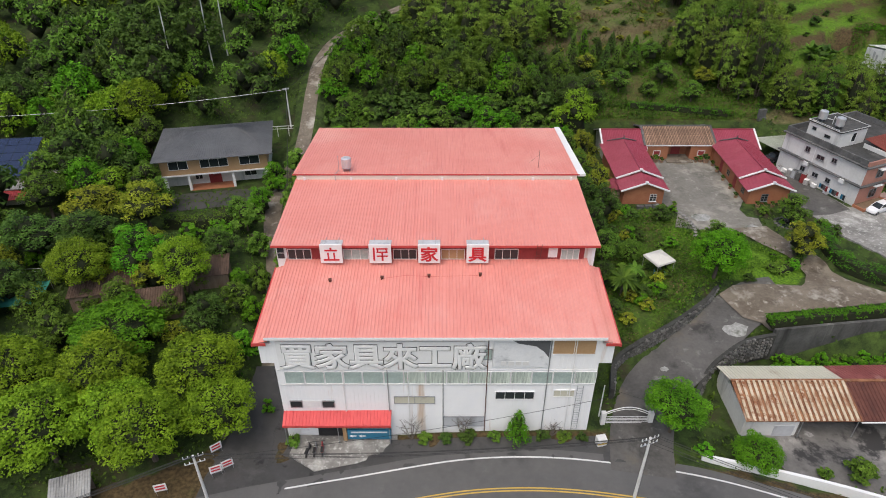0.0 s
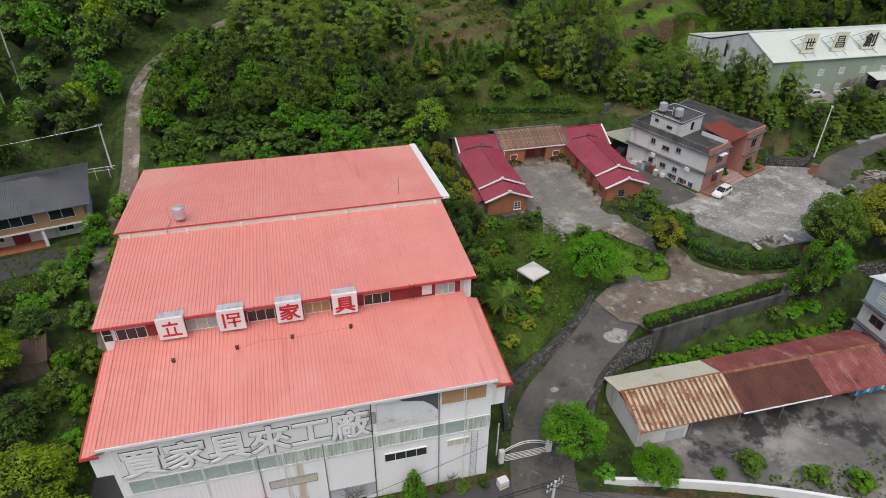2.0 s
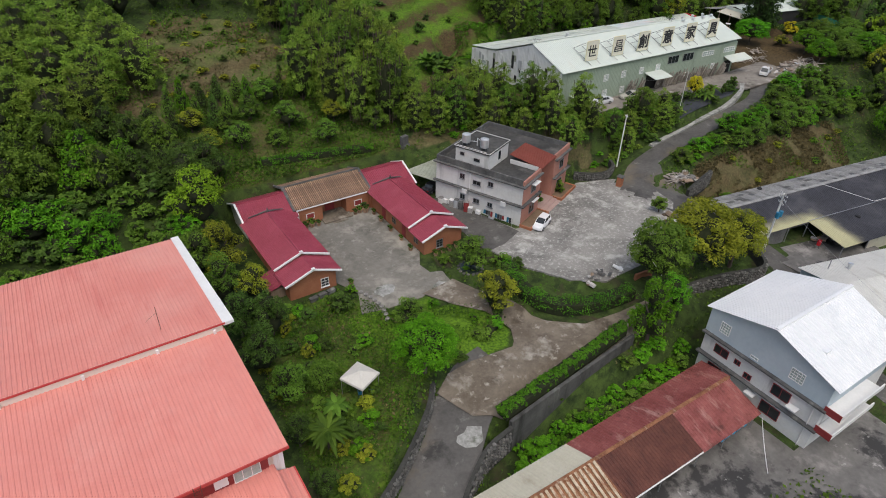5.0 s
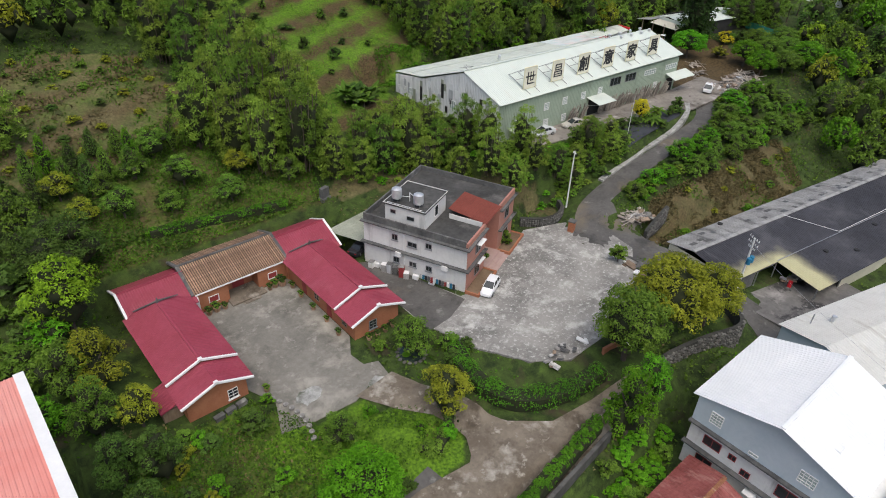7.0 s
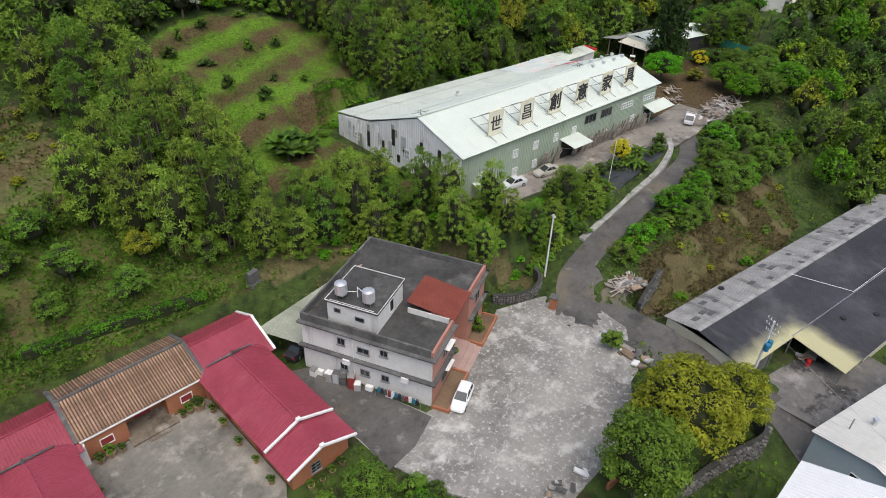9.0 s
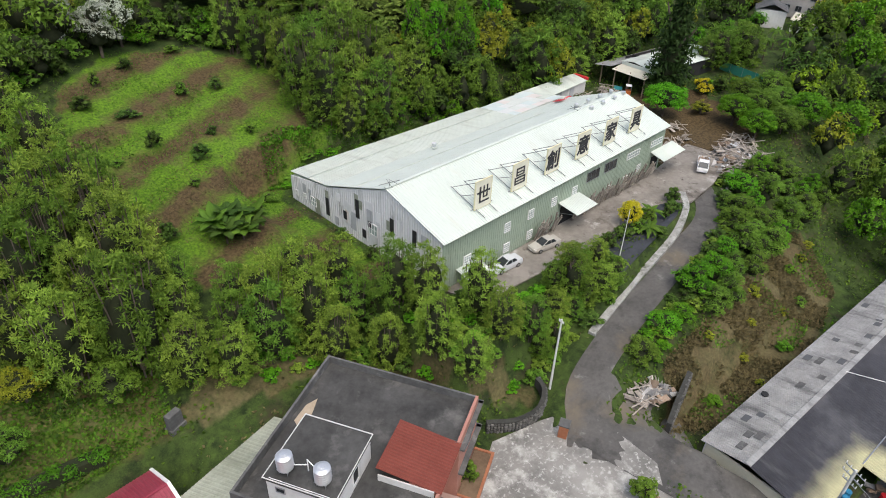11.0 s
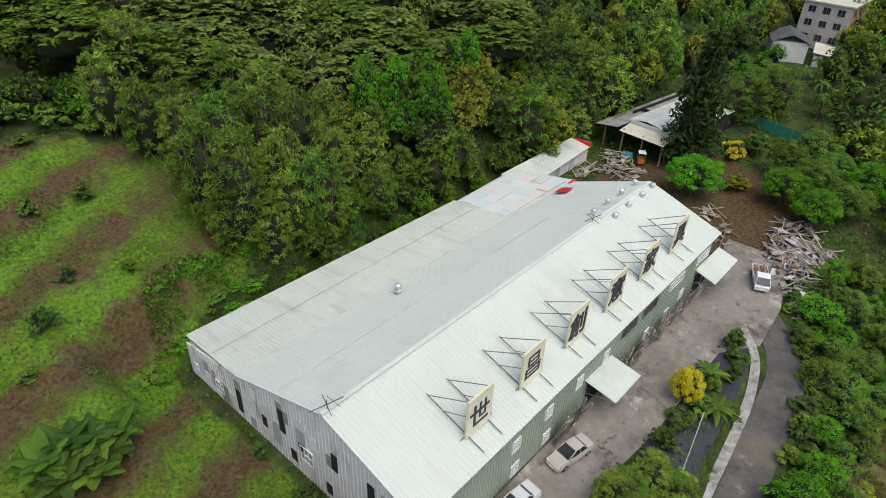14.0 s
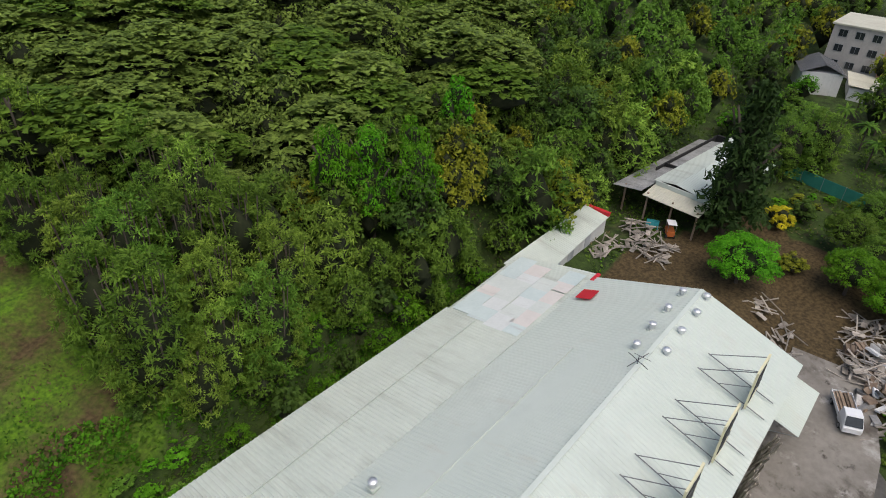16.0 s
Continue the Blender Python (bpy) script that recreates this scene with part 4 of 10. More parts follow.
window(red, pose(4.45, 46.62, 9.9), 0.9, 1.4, 1, 1, STEEL, PALE_GLASS)
bm = bmesh.new()
for x in (13.9, 14.5):
    tube(bm, (x, 46.5, -1.2), (x, 46.5, 5.6), 0.03)
for i in range(18):
    tube(bm, (13.9, 46.5, -0.9 + 0.36 * i), (14.5, 46.5, -0.9 + 0.36 * i), 0.02)
part("ladder", bm, STEEL, red)
part("signboard", boxes((-16.5, 4.1, 46.5, 46.6, 7.9, 11.7)), WHITE, red, "white board with outlined lettering")
for i, ch in enumerate("買家具來工廠"):
    x = -14.5 + 3.42 * i
    rim = glyph(red, ch, pose(x, 46.47, 9.75), 3.5, SIGN_BLACK, 0.046)
    glyph(rim, ch, pose(0, -0.05, 0), 3.5, WHITE, 0.031, "fill")
board = part("billboard", boxes((5.0, 10.6, 46.5, 46.6, 8.3, 12.1)), surface("faded_poster", ((0.66, 0.67, 0.68), (0.78, 0.785, 0.79)), 0.5, 0.5, 0.0, 0.0, spots=[((0.45, 0.46, 0.47), 0.4, 0.54, 0.68)]), red, "faded grey billboard")
for k in range(4):
    part("plain_bar", boxes((5.8 + 0.75 * k, 6.35 + 0.75 * k, 46.47, 46.5, 8.55, 9.05)), PLASTER, board)
bm = bmesh.new()
gable(bm, [(10.55, 12.05), (6.6, 12.05), (7.4, 11.5), (9.2, 11.1), (10.0, 10.4), (10.55, 9.6)], 46.46, 46.5)
part("dark_panel", bm, SLATE_ROOF, board, "darkened torn corner of the poster")
# entrance
roof_sheet(red, RED_AWNING, (-17.0, 45.3, 0.85), (-5.5, 45.3, 0.95), (-5.5, 46.7, 1.75), (-17.0, 46.7, 1.65), name="awning")
part("awning_trim", boxes((-17.0, -5.5, 45.22, 45.3, 0.66, 0.92)), RED_TRIM, red)
for x in (-16.8, -11.2, -5.7):
    part("awning_post", tubes(((x, 45.4, -2.4), (x, 45.4, 0.8), 0.05)), STEEL, red)
# flat plate before the wall; its near-black is the shade inside
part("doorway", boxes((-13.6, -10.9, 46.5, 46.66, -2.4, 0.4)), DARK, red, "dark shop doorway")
part("pillar", boxes((-10.8, -10.4, 45.8, 46.66, -2.4, 0.4)), TAN_WALL, red)
blue = part("shop_sign", boxes((-10.3, -5.6, 45.75, 45.9, -1.75, -0.3)), SIGN_BLUE, red, "blue shop sign with white arrows")
part("plain_bar", boxes((-9.9, -6.0, 45.72, 45.75, -0.75, -0.55)), WHITE, blue)
for x in (-10.1, -9.1):
    bm = bmesh.new()
    gable(bm, [(x, -1.25), (x + 0.3, -1.05), (x + 0.3, -1.18), (x + 0.75, -1.18), (x + 0.75, -1.32), (x + 0.3, -1.32), (x + 0.3, -1.45)], 45.72, 45.75)
    part("arrow", bm, WHITE, blue)
# clerestory behind the first roof
part("clerestory_wall", boxes((-17.2, 15.6, 57.9, 58.0, 13.3, 15.6)), RED_DARK, red, "dark red clerestory wall")
window(red, pose(-17.9, 57.95, 14.4), 0.9, 1.6, 1, 2, WHITE, GLASS)
for x, w, g in ((-15.8, 2.6, GLASS), (-9.6, 2.8, PALE_GLASS), (-4.2, 2.6, GLASS), (1.1, 2.6, TAN_WALL), (7.0, 2.6, GLASS), (14.0, 2.0, PALE_GLASS)):
    window(red, pose(x, 57.85, 14.3), w, 1.35, 3, 1, WHITE, g)
part("panel", boxes((11.6, 12.6, 57.8, 57.88, 13.9, 15.1)), WHITE, red)
part("ladder", tubes(((10.2, 57.6, 13.8), (10.2, 57.0, 16.1), 0.03), ((10.7, 57.6, 13.8), (10.7, 57.0, 16.1), 0.03), *[((10.2, 57.6 - 0.1 * i, 13.8 + 0.38 * i), (10.7, 57.6 - 0.1 * i, 13.8 + 0.38 * i), 0.02) for i in range(1, 6)]), RUST_DARK, red)
for i, x in enumerate((-12.1, -6.8, -1.5, 3.75)):
    bd = part("signboard", boxes((x - 1.15, x + 1.15, 56.72, 56.92, 13.95, 16.2)), WHITE, red, "square white sign with a red character")
    rim = part("sign_frame", lattice([-1.2, -1.14, 1.14, 1.2], [-1.18, -1.12, 1.12, 1.18], -0.11, 0.11), WHITE, bd)
    rim.location = (x, 56.82, 15.075)
    for dx in (-0.7, 0.7):
        part("brace", tubes(((x + dx, 56.9, 16.0), (x + dx, 58.6, 15.98), 0.03)), STEEL, bd)
    part("cover_sheet", boxes((x - 1.2, x + 1.2, 57.24, 58.1, 15.98, 16.0)), GREY_SHEET, bd)
    if i < 2:
        plain_mark(bd, (MARK_A, MARK_B)[i], pose(x, 56.69, 15.08), 1.7, SIGN_RED)
    else:
        glyph(bd, "家具"[i - 2], pose(x, 56.69, 15.06), 2.0, SIGN_RED, 0.024)
for x, y in ((-12, 54.2), (-6.5, 54.6), (-1.5, 54.9), (4, 55.1)):
    z = 12.5 + (y - 46.1) * 0.094
    part("roof_vent", boxes((x - 0.13, x + 0.13, y - 0.13, y + 0.13, z, z + 0.28), (x - 0.17, x + 0.17, y - 0.17, y + 0.17, z + 0.28, z + 0.34)), RUST_DARK, red)
part("cable", tubes(((-6.5, 54.6, 13.38), (-4, 55.1, 13.42), 0.012), ((-4, 55.1, 13.42), (-1.5, 54.9, 13.4), 0.012), ((-1.5, 54.9, 13.4), (4, 55.1, 13.42), 0.012), sides=4), RED_TRIM, red)
tank(red, -12.3, 73.2, 16.75, 0.62, 1.25)
part("pipe", tubes(((-13.2, 72.6, 16.9), (-13.2, 72.6, 19.1), 0.03), ((-13.6, 71.7, 17.0), (-13.2, 72.6, 17.2), 0.04), ((-13.6, 71.7, 17.0), (-13.6, 71.5, 16.2), 0.04)), STEEL, red)
part("aerial", tubes(((12.3, 74, 16.6), (12.3, 74, 19.2), 0.025), ((12.3, 74, 18.6), (11.4, 76, 16.5), 0.012)), RUST_DARK, red)
for z in (0.6, 3.2, 5.8):
    window(red, pose(15.74, 49.5, z, 0, 0, 90), 1.2, 1.0, 2, 1)

# ---- courtyard house ----
court = thing("courtyard_house", 0, 0, 0, 0, "old brick three-sided courtyard house with crimson sheet roofs", "house")
bm = bmesh.new()
prism(bm, [(36.7, 105), (40.6, 105), (40.6, 107), (44.6, 107), (44.6, 105), (48.5, 105), (48.5, 112.6), (36.7, 112.6)], 2.4, 5.6)
part("wall", bm, BRICK, court, "orange brick front wall")
for x0, x1 in ((29, 36.68), (48.52, 56.3)):
    bm = bmesh.new()
    gable(bm, [(104.5, 2.4), (112.4, 2.4), (112.4, 5.2), (108.45, 7.0), (104.5, 5.2)], x0, x1)
    part("wall", swap(bm), BRICK if x0 > 40 else PLASTER, court)
for x0, x1 in ((28.8, 35.2), (48.8, 55.2)):
    bm = bmesh.new()
    gable(bm, [(x0, 2.4), (x1, 2.4), (x1, 5.4), ((x0 + x1) / 2, 6.55), (x0, 5.4)], 89.0, 104.5)
    part("wall", bm, BRICK, court)
for x0, x1 in ((28.6, 36.5), (48.7, 56.7)):
    roof_sheet(court, PINK_ROOF, (x0, 104, 5.2), (x1, 104, 5.2), (x1, 108.5, 7.2), (x0, 108.5, 7.2), 0.3, 0.04)
    roof_sheet(court, PINK_ROOF, (x0, 113, 5.2), (x1, 113, 5.2), (x1, 108.5, 7.2), (x0, 108.5, 7.2), 0.3, 0.04)
    part("ridge_cap", boxes((x0, x1, 108.38, 108.62, 7.16, 7.28)), PINK_ROOF, court)
    xe = x0 if x0 < 40 else x1
    for y0, z0 in ((104, 5.2), (113, 5.2)):
        bm = bmesh.new()
        slab(bm, (xe - 0.14, y0, z0 + 0.12), (xe + 0.14, y0, z0 + 0.12), (xe + 0.14, 108.5, 7.36), (xe - 0.14, 108.5, 7.36), 0.2)
        part("verge", bm, WHITE, court, "white verge trim")
for x0, x1 in ((28.1, 35.9), (48.1, 55.9)):
    xm = (x0 + x1) / 2
    for xe in (x0, x1):
        roof_sheet(court, PINK_ROOF, (xe, 92.2, 5.65), (xe, 105.4, 5.65), (xm, 105.4, 7.1), (xm, 92.2, 7.1), 0.3, 0.04)
        roof_sheet(court, PINK_ROOF, (xe, 88.4, 5.35), (xe, 92.3, 5.35), (xm, 92.3, 6.7), (xm, 88.4, 6.7), 0.3, 0.04)
        for y, dz in ((92.2, 0.0), (88.45, -0.38)):
            bm = bmesh.new()
            slab(bm, (xe, y - 0.12, 5.8 + dz), (xe, y + 0.12, 5.8 + dz), (xm, y + 0.12, 7.26 + dz), (xm, y - 0.12, 7.26 + dz), 0.2)
            part("verge", bm, WHITE, court, "white verge trim")
    part("ridge_cap", boxes((xm - 0.12, xm + 0.12, 92.3, 104.6, 7.08, 7.2)), PINK_ROOF, court)
    for y, z in ((92.2, 7.2), (88.45, 6.82)):
        part("ridge_knob", boxes((xm - 0.22, xm + 0.22, y - 0.18, y + 0.18, z, z + 0.2)), WHITE, court)
    bm = bmesh.new()
    for side in (-1, 1):
        tube(bm, (xm, 104.4, 7.3), (xm + side * 2.6, 105.3, 6.4), 0.14, 0.08, 5)
    tube(bm, (xm, 104.3, 7.1), (xm, 104.2, 7.9), 0.2, 0.05, 5)
    part("finial", bm, GRIME, court, "weathered grey ridge finial")
    window(court, pose(xm + (1.6 if x0 < 40 else -0.6), 88.98, 3.9), 1.1, 1.3, 2, 3, WHITE if x0 < 40 else STEEL, GLASS, sill=True)
    xin = 35.2 if x0 < 40 else 48.8
    for k, y in enumerate((91.2, 94.6, 97.5, 100.6)):
        turn = 90 if x0 < 40 else -90
        if k % 2:
            part("door", boxes((xin - 0.05, xin + 0.05, y - 0.5, y + 0.5, 2.75, 4.8)), RED_DARK, court, "dark red plank door")
        else:
            window(court, pose(xin, y, 4.0, 0, 0, turn), 1.1, 1.0, 2, 2, WOOD, GLASS)
CLAY_A, CLAY_B = (36.3, 48.9), 109.3
for ye, ze in ((104.8, 5.75), (114.2, 5.6)):
    bm = bmesh.new()
    for k in range(9):
        u0, u1 = k / 9, (k + 1) / 9 + 0.012
        tube(bm, (0, (CLAY_B - ye) * u0, (7.45 - ze) * u0 + 0.02), (0, (CLAY_B - ye) * u1, (7.45 - ze) * u1 - 0.012), 0.1, 0.085, 6)
    row = part("roof_tile_course", bm, CLAY, court)
    row.location = (CLAY_A[0] + 0.14, ye, ze)
    for i in range(1, 44):
        ob = new("roof_tile_course", row.data)
        ob.parent, ob.location = court, (CLAY_A[0] + 0.14 + i * 0.2865, ye, ze)
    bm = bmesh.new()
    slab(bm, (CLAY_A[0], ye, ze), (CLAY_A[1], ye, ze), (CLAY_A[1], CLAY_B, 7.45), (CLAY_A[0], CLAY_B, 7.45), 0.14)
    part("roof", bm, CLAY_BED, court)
part("ridge", boxes((36.1, 49.1, 109.2, 109.4, 7.4, 7.68)), GRIME, court, "raised dark tile ridge")
for x in (36.25, 48.95):
    for ye in (104.8, 114.2):
        bm = bmesh.new()
        slab(bm, (x - 0.2, ye, 5.85), (x + 0.2, ye, 5.75), (x + 0.2, CLAY_B, 7.62), (x - 0.2, CLAY_B, 7.62), 0.25)
        part("verge", bm, GRIME, court)
part("eave_trim", boxes((36.4, 48.8, 104.72, 104.8, 5.56, 5.74)), WHITE, court)
part("door", boxes((41.8, 43.4, 106.9, 106.98, 2.8, 5.0)), RED_DARK, court, "dark red double door")
for x in (38.6, 46.6):
    window(court, pose(x, 104.98, 4.1), 1.3, 1.0, 1, 1, WHITE, RED_DARK, 0.09)
part("step", boxes((40.3, 45.0, 103.6, 106.9, 2.5, 3.0), (41.6, 44.0, 103.1, 103.58, 2.5, 2.86)), DIRT_ROAD, court, "ochre stone threshold")
roof_sheet(court, PINK_ROOF, (26.6, 90.2, 4.2), (26.6, 94, 4.2), (28.7, 94, 4.9), (28.7, 90.2, 4.9), name="lean_to_roof")
part("lean_to_wall", boxes((26.8, 28.7, 90.4, 93.8, 2.4, 4.15)), WOOD, court)

# ---- grey house ----
grey = thing("house", 64.8, 87.3, 3.3, 23.7, "two-storey grey plaster house with flat sooty roof terrace", "house")
W, D, H1, H2 = 16.4, 15.2, 3.5, 6.8
bm = bmesh.new()
prism(bm, [(0, 0), (5.9, 0), (5.9, 2.6), (10.8, 2.6), (10.8, 0), (W, 0), (W, D), (0, D)], -0.6, H2)
part("wall", bm, PLASTER, grey, "stained grey plaster walls")
for b in ((0.06, 5.9, -0.06, -0.003, 0, 7.5), (5.905, 5.96, -0.06, 2.6, 0, 7.5), (10.74, 10.795, -0.06, 2.6, 0, 7.5), (10.8, W + 0.06, -0.06, -0.003, 0, 7.7), (5.96, 10.74, 2.53, 2.597, 0, 6.9), (W + 0.003, W + 0.06, 0, D, 0, 7.5)):
    part("tile_facing", boxes(b), TILE_PINK, grey, "salmon tile facing")
bm = bmesh.new()
prism(bm, [(0.02, 0.02), (5.88, 0.02), (5.88, 2.62), (10.82, 2.62), (10.82, 0.02), (W - 0.02, 0.02), (W - 0.02, D - 0.02), (0.02, D - 0.02)], H2 + 0.004, H2 + 0.1)
part("roof_deck", bm, SOOT_DECK, grey, "sooty concrete roof deck")
for b in ((-0.02, 0.2, 0.2, D + 0.02, H2, 7.75), (0.2, W, D - 0.2, D + 0.02, H2, 7.75), (0.06, 5.9, 0.0, 0.2, H2, 7.5), (10.8, W, 0.0, 0.2, H2, 7.7), (W - 0.2, W, 0.2, D - 0.2, H2, 7.7), (10.75, 10.95, 0.2, 2.6, H2, 7.6), (5.7, 5.9, 0.2, 2.6, H2, 7.5)):
    part("parapet", boxes(b), GRIME if b[3] > 3 or b[0] > 5.8 and b[1] < 11 else TILE_PINK, grey)
for z, k in ((H1, 0.55), (H2 - 0.1, 0.5)):
    part("ledge", boxes((-k, 0, -k, D + 0.3, z - 0.06, z + 0.12), (0, 5.9, -k, -0.06, z - 0.06, z + 0.12), (10.8, W + 0.4, -k, -0.06, z - 0.06, z + 0.12), (W + 0.06, W + 0.5, -k, D, z - 0.06, z + 0.12)), GRIME, grey, "dark weathered ledge")
for y, w, h, z in ((10.4, 0.9, 0.9, 5.4), (7.8, 1.4, 0.75, 5.0), (5.4, 0.9, 0.8, 5.5), (10.2, 0.9, 0.9, 1.9), (7.7, 1.1, 0.8, 1.9), (5.3, 0.9, 0.8, 2.0)):
    window(grey, pose(-0.03, y, z, 0, 0, -90), w, h, 2, 1, STEEL, GLASS, sill=True)
window(grey, pose(3.4, -0.1, 5.2), 1.6, 1.5, 2, 1, STEEL, GLASS)
window(grey, pose(3.4, -0.1, 1.7), 1.6, 1.5, 2, 1, STEEL, GLASS)
window(grey, pose(13.6, -0.1, 5.2), 1.5, 1.6, 2, 1, STEEL, GLASS)
window(grey, pose(13.6, -0.1, 1.7), 1.8, 1.6, 2, 1, STEEL, GLASS)
part("door", boxes((7.0, 9.4, 2.44, 2.53, 0.5, 2.9)), RED_DARK, grey, "dark entrance door")
for z in (3.25, 6.1):
    part("awning", boxes((2.4, 4.3, -0.9, -0.1, z, z + 0.07)), WHITE, grey)
bm = bmesh.new()
ribbed(bm, (5.6, -0.2, 7.5), (10.9, -0.2, 7.5), (10.9, 5.4, 8.3), (5.6, 5.4, 8.3), 0.3, 0.04)
part("canopy_roof", bm, surface("brick_red_sheet", ((0.15, 0.035, 0.022), (0.2, 0.05, 0.034)), 0.5, 0.6, 0, 0.1), grey, "red sheet canopy over the entrance recess")
part("canopy_wall", boxes((5.5, 5.6, 0.4, 5.2, 6.9, 7.6)), PLASTER, grey)
pent = part("penthouse", boxes((1.0, 7.3, 6.6, 12.4, H2 + 0.1, 9.5)), PLASTER, grey, "grey plaster stair penthouse")
part("penthouse_roof", boxes((0.8, 7.5, 6.4, 12.6, 9.504, 9.7)), SOOT_DECK, pent)
part("kerb", boxes((0.8, 7.5, 6.4, 6.46, 9.7, 9.78), (0.8, 7.5, 12.54, 12.6, 9.7, 9.78), (7.44, 7.5, 6.46, 12.54, 9.7, 9.78), (0.8, 0.86, 6.46, 12.54, 9.7, 9.78)), PLASTER, pent)
bm = bmesh.new()
prism(bm, [(7.6, 13.4), (8.6, 14.6), (10.6, 14.5), (11.6, 13.9), (9.8, 13.5)], 6.904, 6.93)
part("spilled_sand", bm, SAND, grey, "pale sand spilled on the roof deck")
window(grey, pose(0.97, 11.2, 8.6, 0, 0, -90), 0.8, 0.6, 1, 1, STEEL, GLASS)
window(grey, pose(0.97, 8.6, 8.2, 0, 0, -90), 1.1, 0.6, 1, 1, STEEL, GLASS)
window(grey, pose(4.4, 6.57, 8.3), 1.0, 1.6, 1, 1, WHITE, GLASS)
tank(grey, 2.0, 11.2, 9.7, 0.65, 1.25)
tank(grey, 2.0, 8.0, 9.7, 0.65, 1.25)
part("pipe", tubes(((2.6, 9.6, 9.7), (2.6, 9.6, 11.0), 0.05), ((2.6, 9.6, 11.0), (2.0, 8.0, 10.6), 0.04), ((2.6, 9.6, 10.4), (2.0, 11.2, 10.4), 0.04), ((0.9, 6.9, 9.9), (0.9, 12, 9.9), 0.03)), WHITE, grey)
part("entrance_step", boxes((5.98, 10.7, -0.6, 2.5, -0.4, 0.5), (5.98, 10.7, -1.3, -0.6, -0.4, 0.33), (5.98, 10.7, -2.0, -1.3, -0.4, 0.17)), surface("pink_terrazzo", ((0.36, 0.25, 0.22), (0.43, 0.31, 0.28)), 1, 0.6, 0, 0.1), grey, "pink terrazzo entrance steps")
for x0, x1 in ((-0.3, 5.9), (10.8, 16.6)):
    planter = part("planter", boxes((x0, x1, -2.1, -1.85, -0.4, 0.5), (x0, x0 + 0.22, -1.85, -0.1, -0.4, 0.5), (x1 - 0.22, x1, -1.85, -0.1, -0.4, 0.5)), BRICK, grey, "low brick planter")
    part("planter_soil", boxes((x0 + 0.22, x1 - 0.22, -1.85, -0.1, -0.4, 0.35)), SOIL, planter)
for i, y in enumerate((12.6, 11.6, 9.2, 6.6, 4.2, 2.4)):
    part("air_conditioner", boxes((-0.75, -0.3, y, y + 0.8, 0.05 + (i % 3 == 2) * 2.9, 0.7 + (i % 3 == 2) * 2.9)), WHITE, grey, "white outdoor unit")
part("drain_pipe", tubes(((-0.1, 9.0, 0), (-0.1, 9.0, 6.7), 0.06)), WHITE, grey)

# ---- pale green factory ----
fac = thing("factory", 89.3, 107.3, 10.2, -2.8, "long sage-green sheet-metal furniture factory with pale roof", "factory")
bm = bmesh.new()
gable(bm, [(0.3, -0.6), (29.8, -0.6), (29.8, 3.5), (21, 5.1), (9.4, 9.4), (0.3, 6.6)], 0.35, 48.3)
part("wall", swap(bm), GREEN_WALL, fac, "sage-green ribbed sheet wall")
bm = bmesh.new()
gable(bm, [(0.32, -0.6), (29.9, -0.6), (29.9, 3.5), (21, 5.15), (9.4, 9.45), (0.32, 6.6)], 0.2, 0.33)
part("gable_wall", swap(bm), GABLE, fac, "stained grey gable wall")
bm = bmesh.new()
x = 0.5
while x < 48.2:
    box(bm, x, x + 0.09, 0.26, 0.31, -0.4, 6.6)
    x += 0.38
part("wall_rib", bm, GREEN_WALL, fac)
bm = bmesh.new()
y = 0.6
while y < 29.5:
    top = 6.6 + (y - 0.3) * 0.308 if y < 9.4 else (9.4 - (y - 9.4) * 0.366 if y < 21 else 5.1 - (y - 21) * 0.18)
    box(bm, 0.14, 0.2, y, y + 0.09, -0.4, top - 0.1)
    y += 0.42
part("wall_rib", bm, GABLE, fac)
roof_sheet(fac, PALE_ROOF, (0, -0.25, 6.75), (48.6, -0.25, 7.3), (49.6, 9.4, 9.85), (0, 9.4, 9.7), 0.4, 0.035)
roof_sheet(fac, PALE_ROOF, (0, 21, 5.5), (50.5, 20.4, 5.4), (49.6, 9.4, 9.85), (0, 9.4, 9.7), 0.4, 0.035)
roof_sheet(fac, PALE_BACK, (0.6, 30.6, 3.75), (37.6, 29.6, 4.0), (37.6, 20.6, 5.46), (0, 21, 5.46), 0.4, 0.045)
roof_sheet(fac, PALE_BACK, (37.6, 29.2, 4.02), (50.4, 29.6, 4.0), (51.4, 20.2, 5.36), (37.6, 20.6, 5.44), 0.4, 0.045, label="patched pale roof sheets")
rng = random.Random(12)
patches = [surface("patch_sheet", tones, 0.5, 0.7, 0, 0.05, streak=[((0.45, 0.44, 0.42), 0.7, 0.56, 0.75, (1, 0.1, 1))]) for tones in (((0.54, 0.58, 0.54), (0.62, 0.65, 0.61)), ((0.5, 0.58, 0.56), (0.58, 0.65, 0.63)), ((0.6, 0.56, 0.52), (0.66, 0.62, 0.58)), ((0.58, 0.6, 0.58), (0.66, 0.68, 0.66)))]
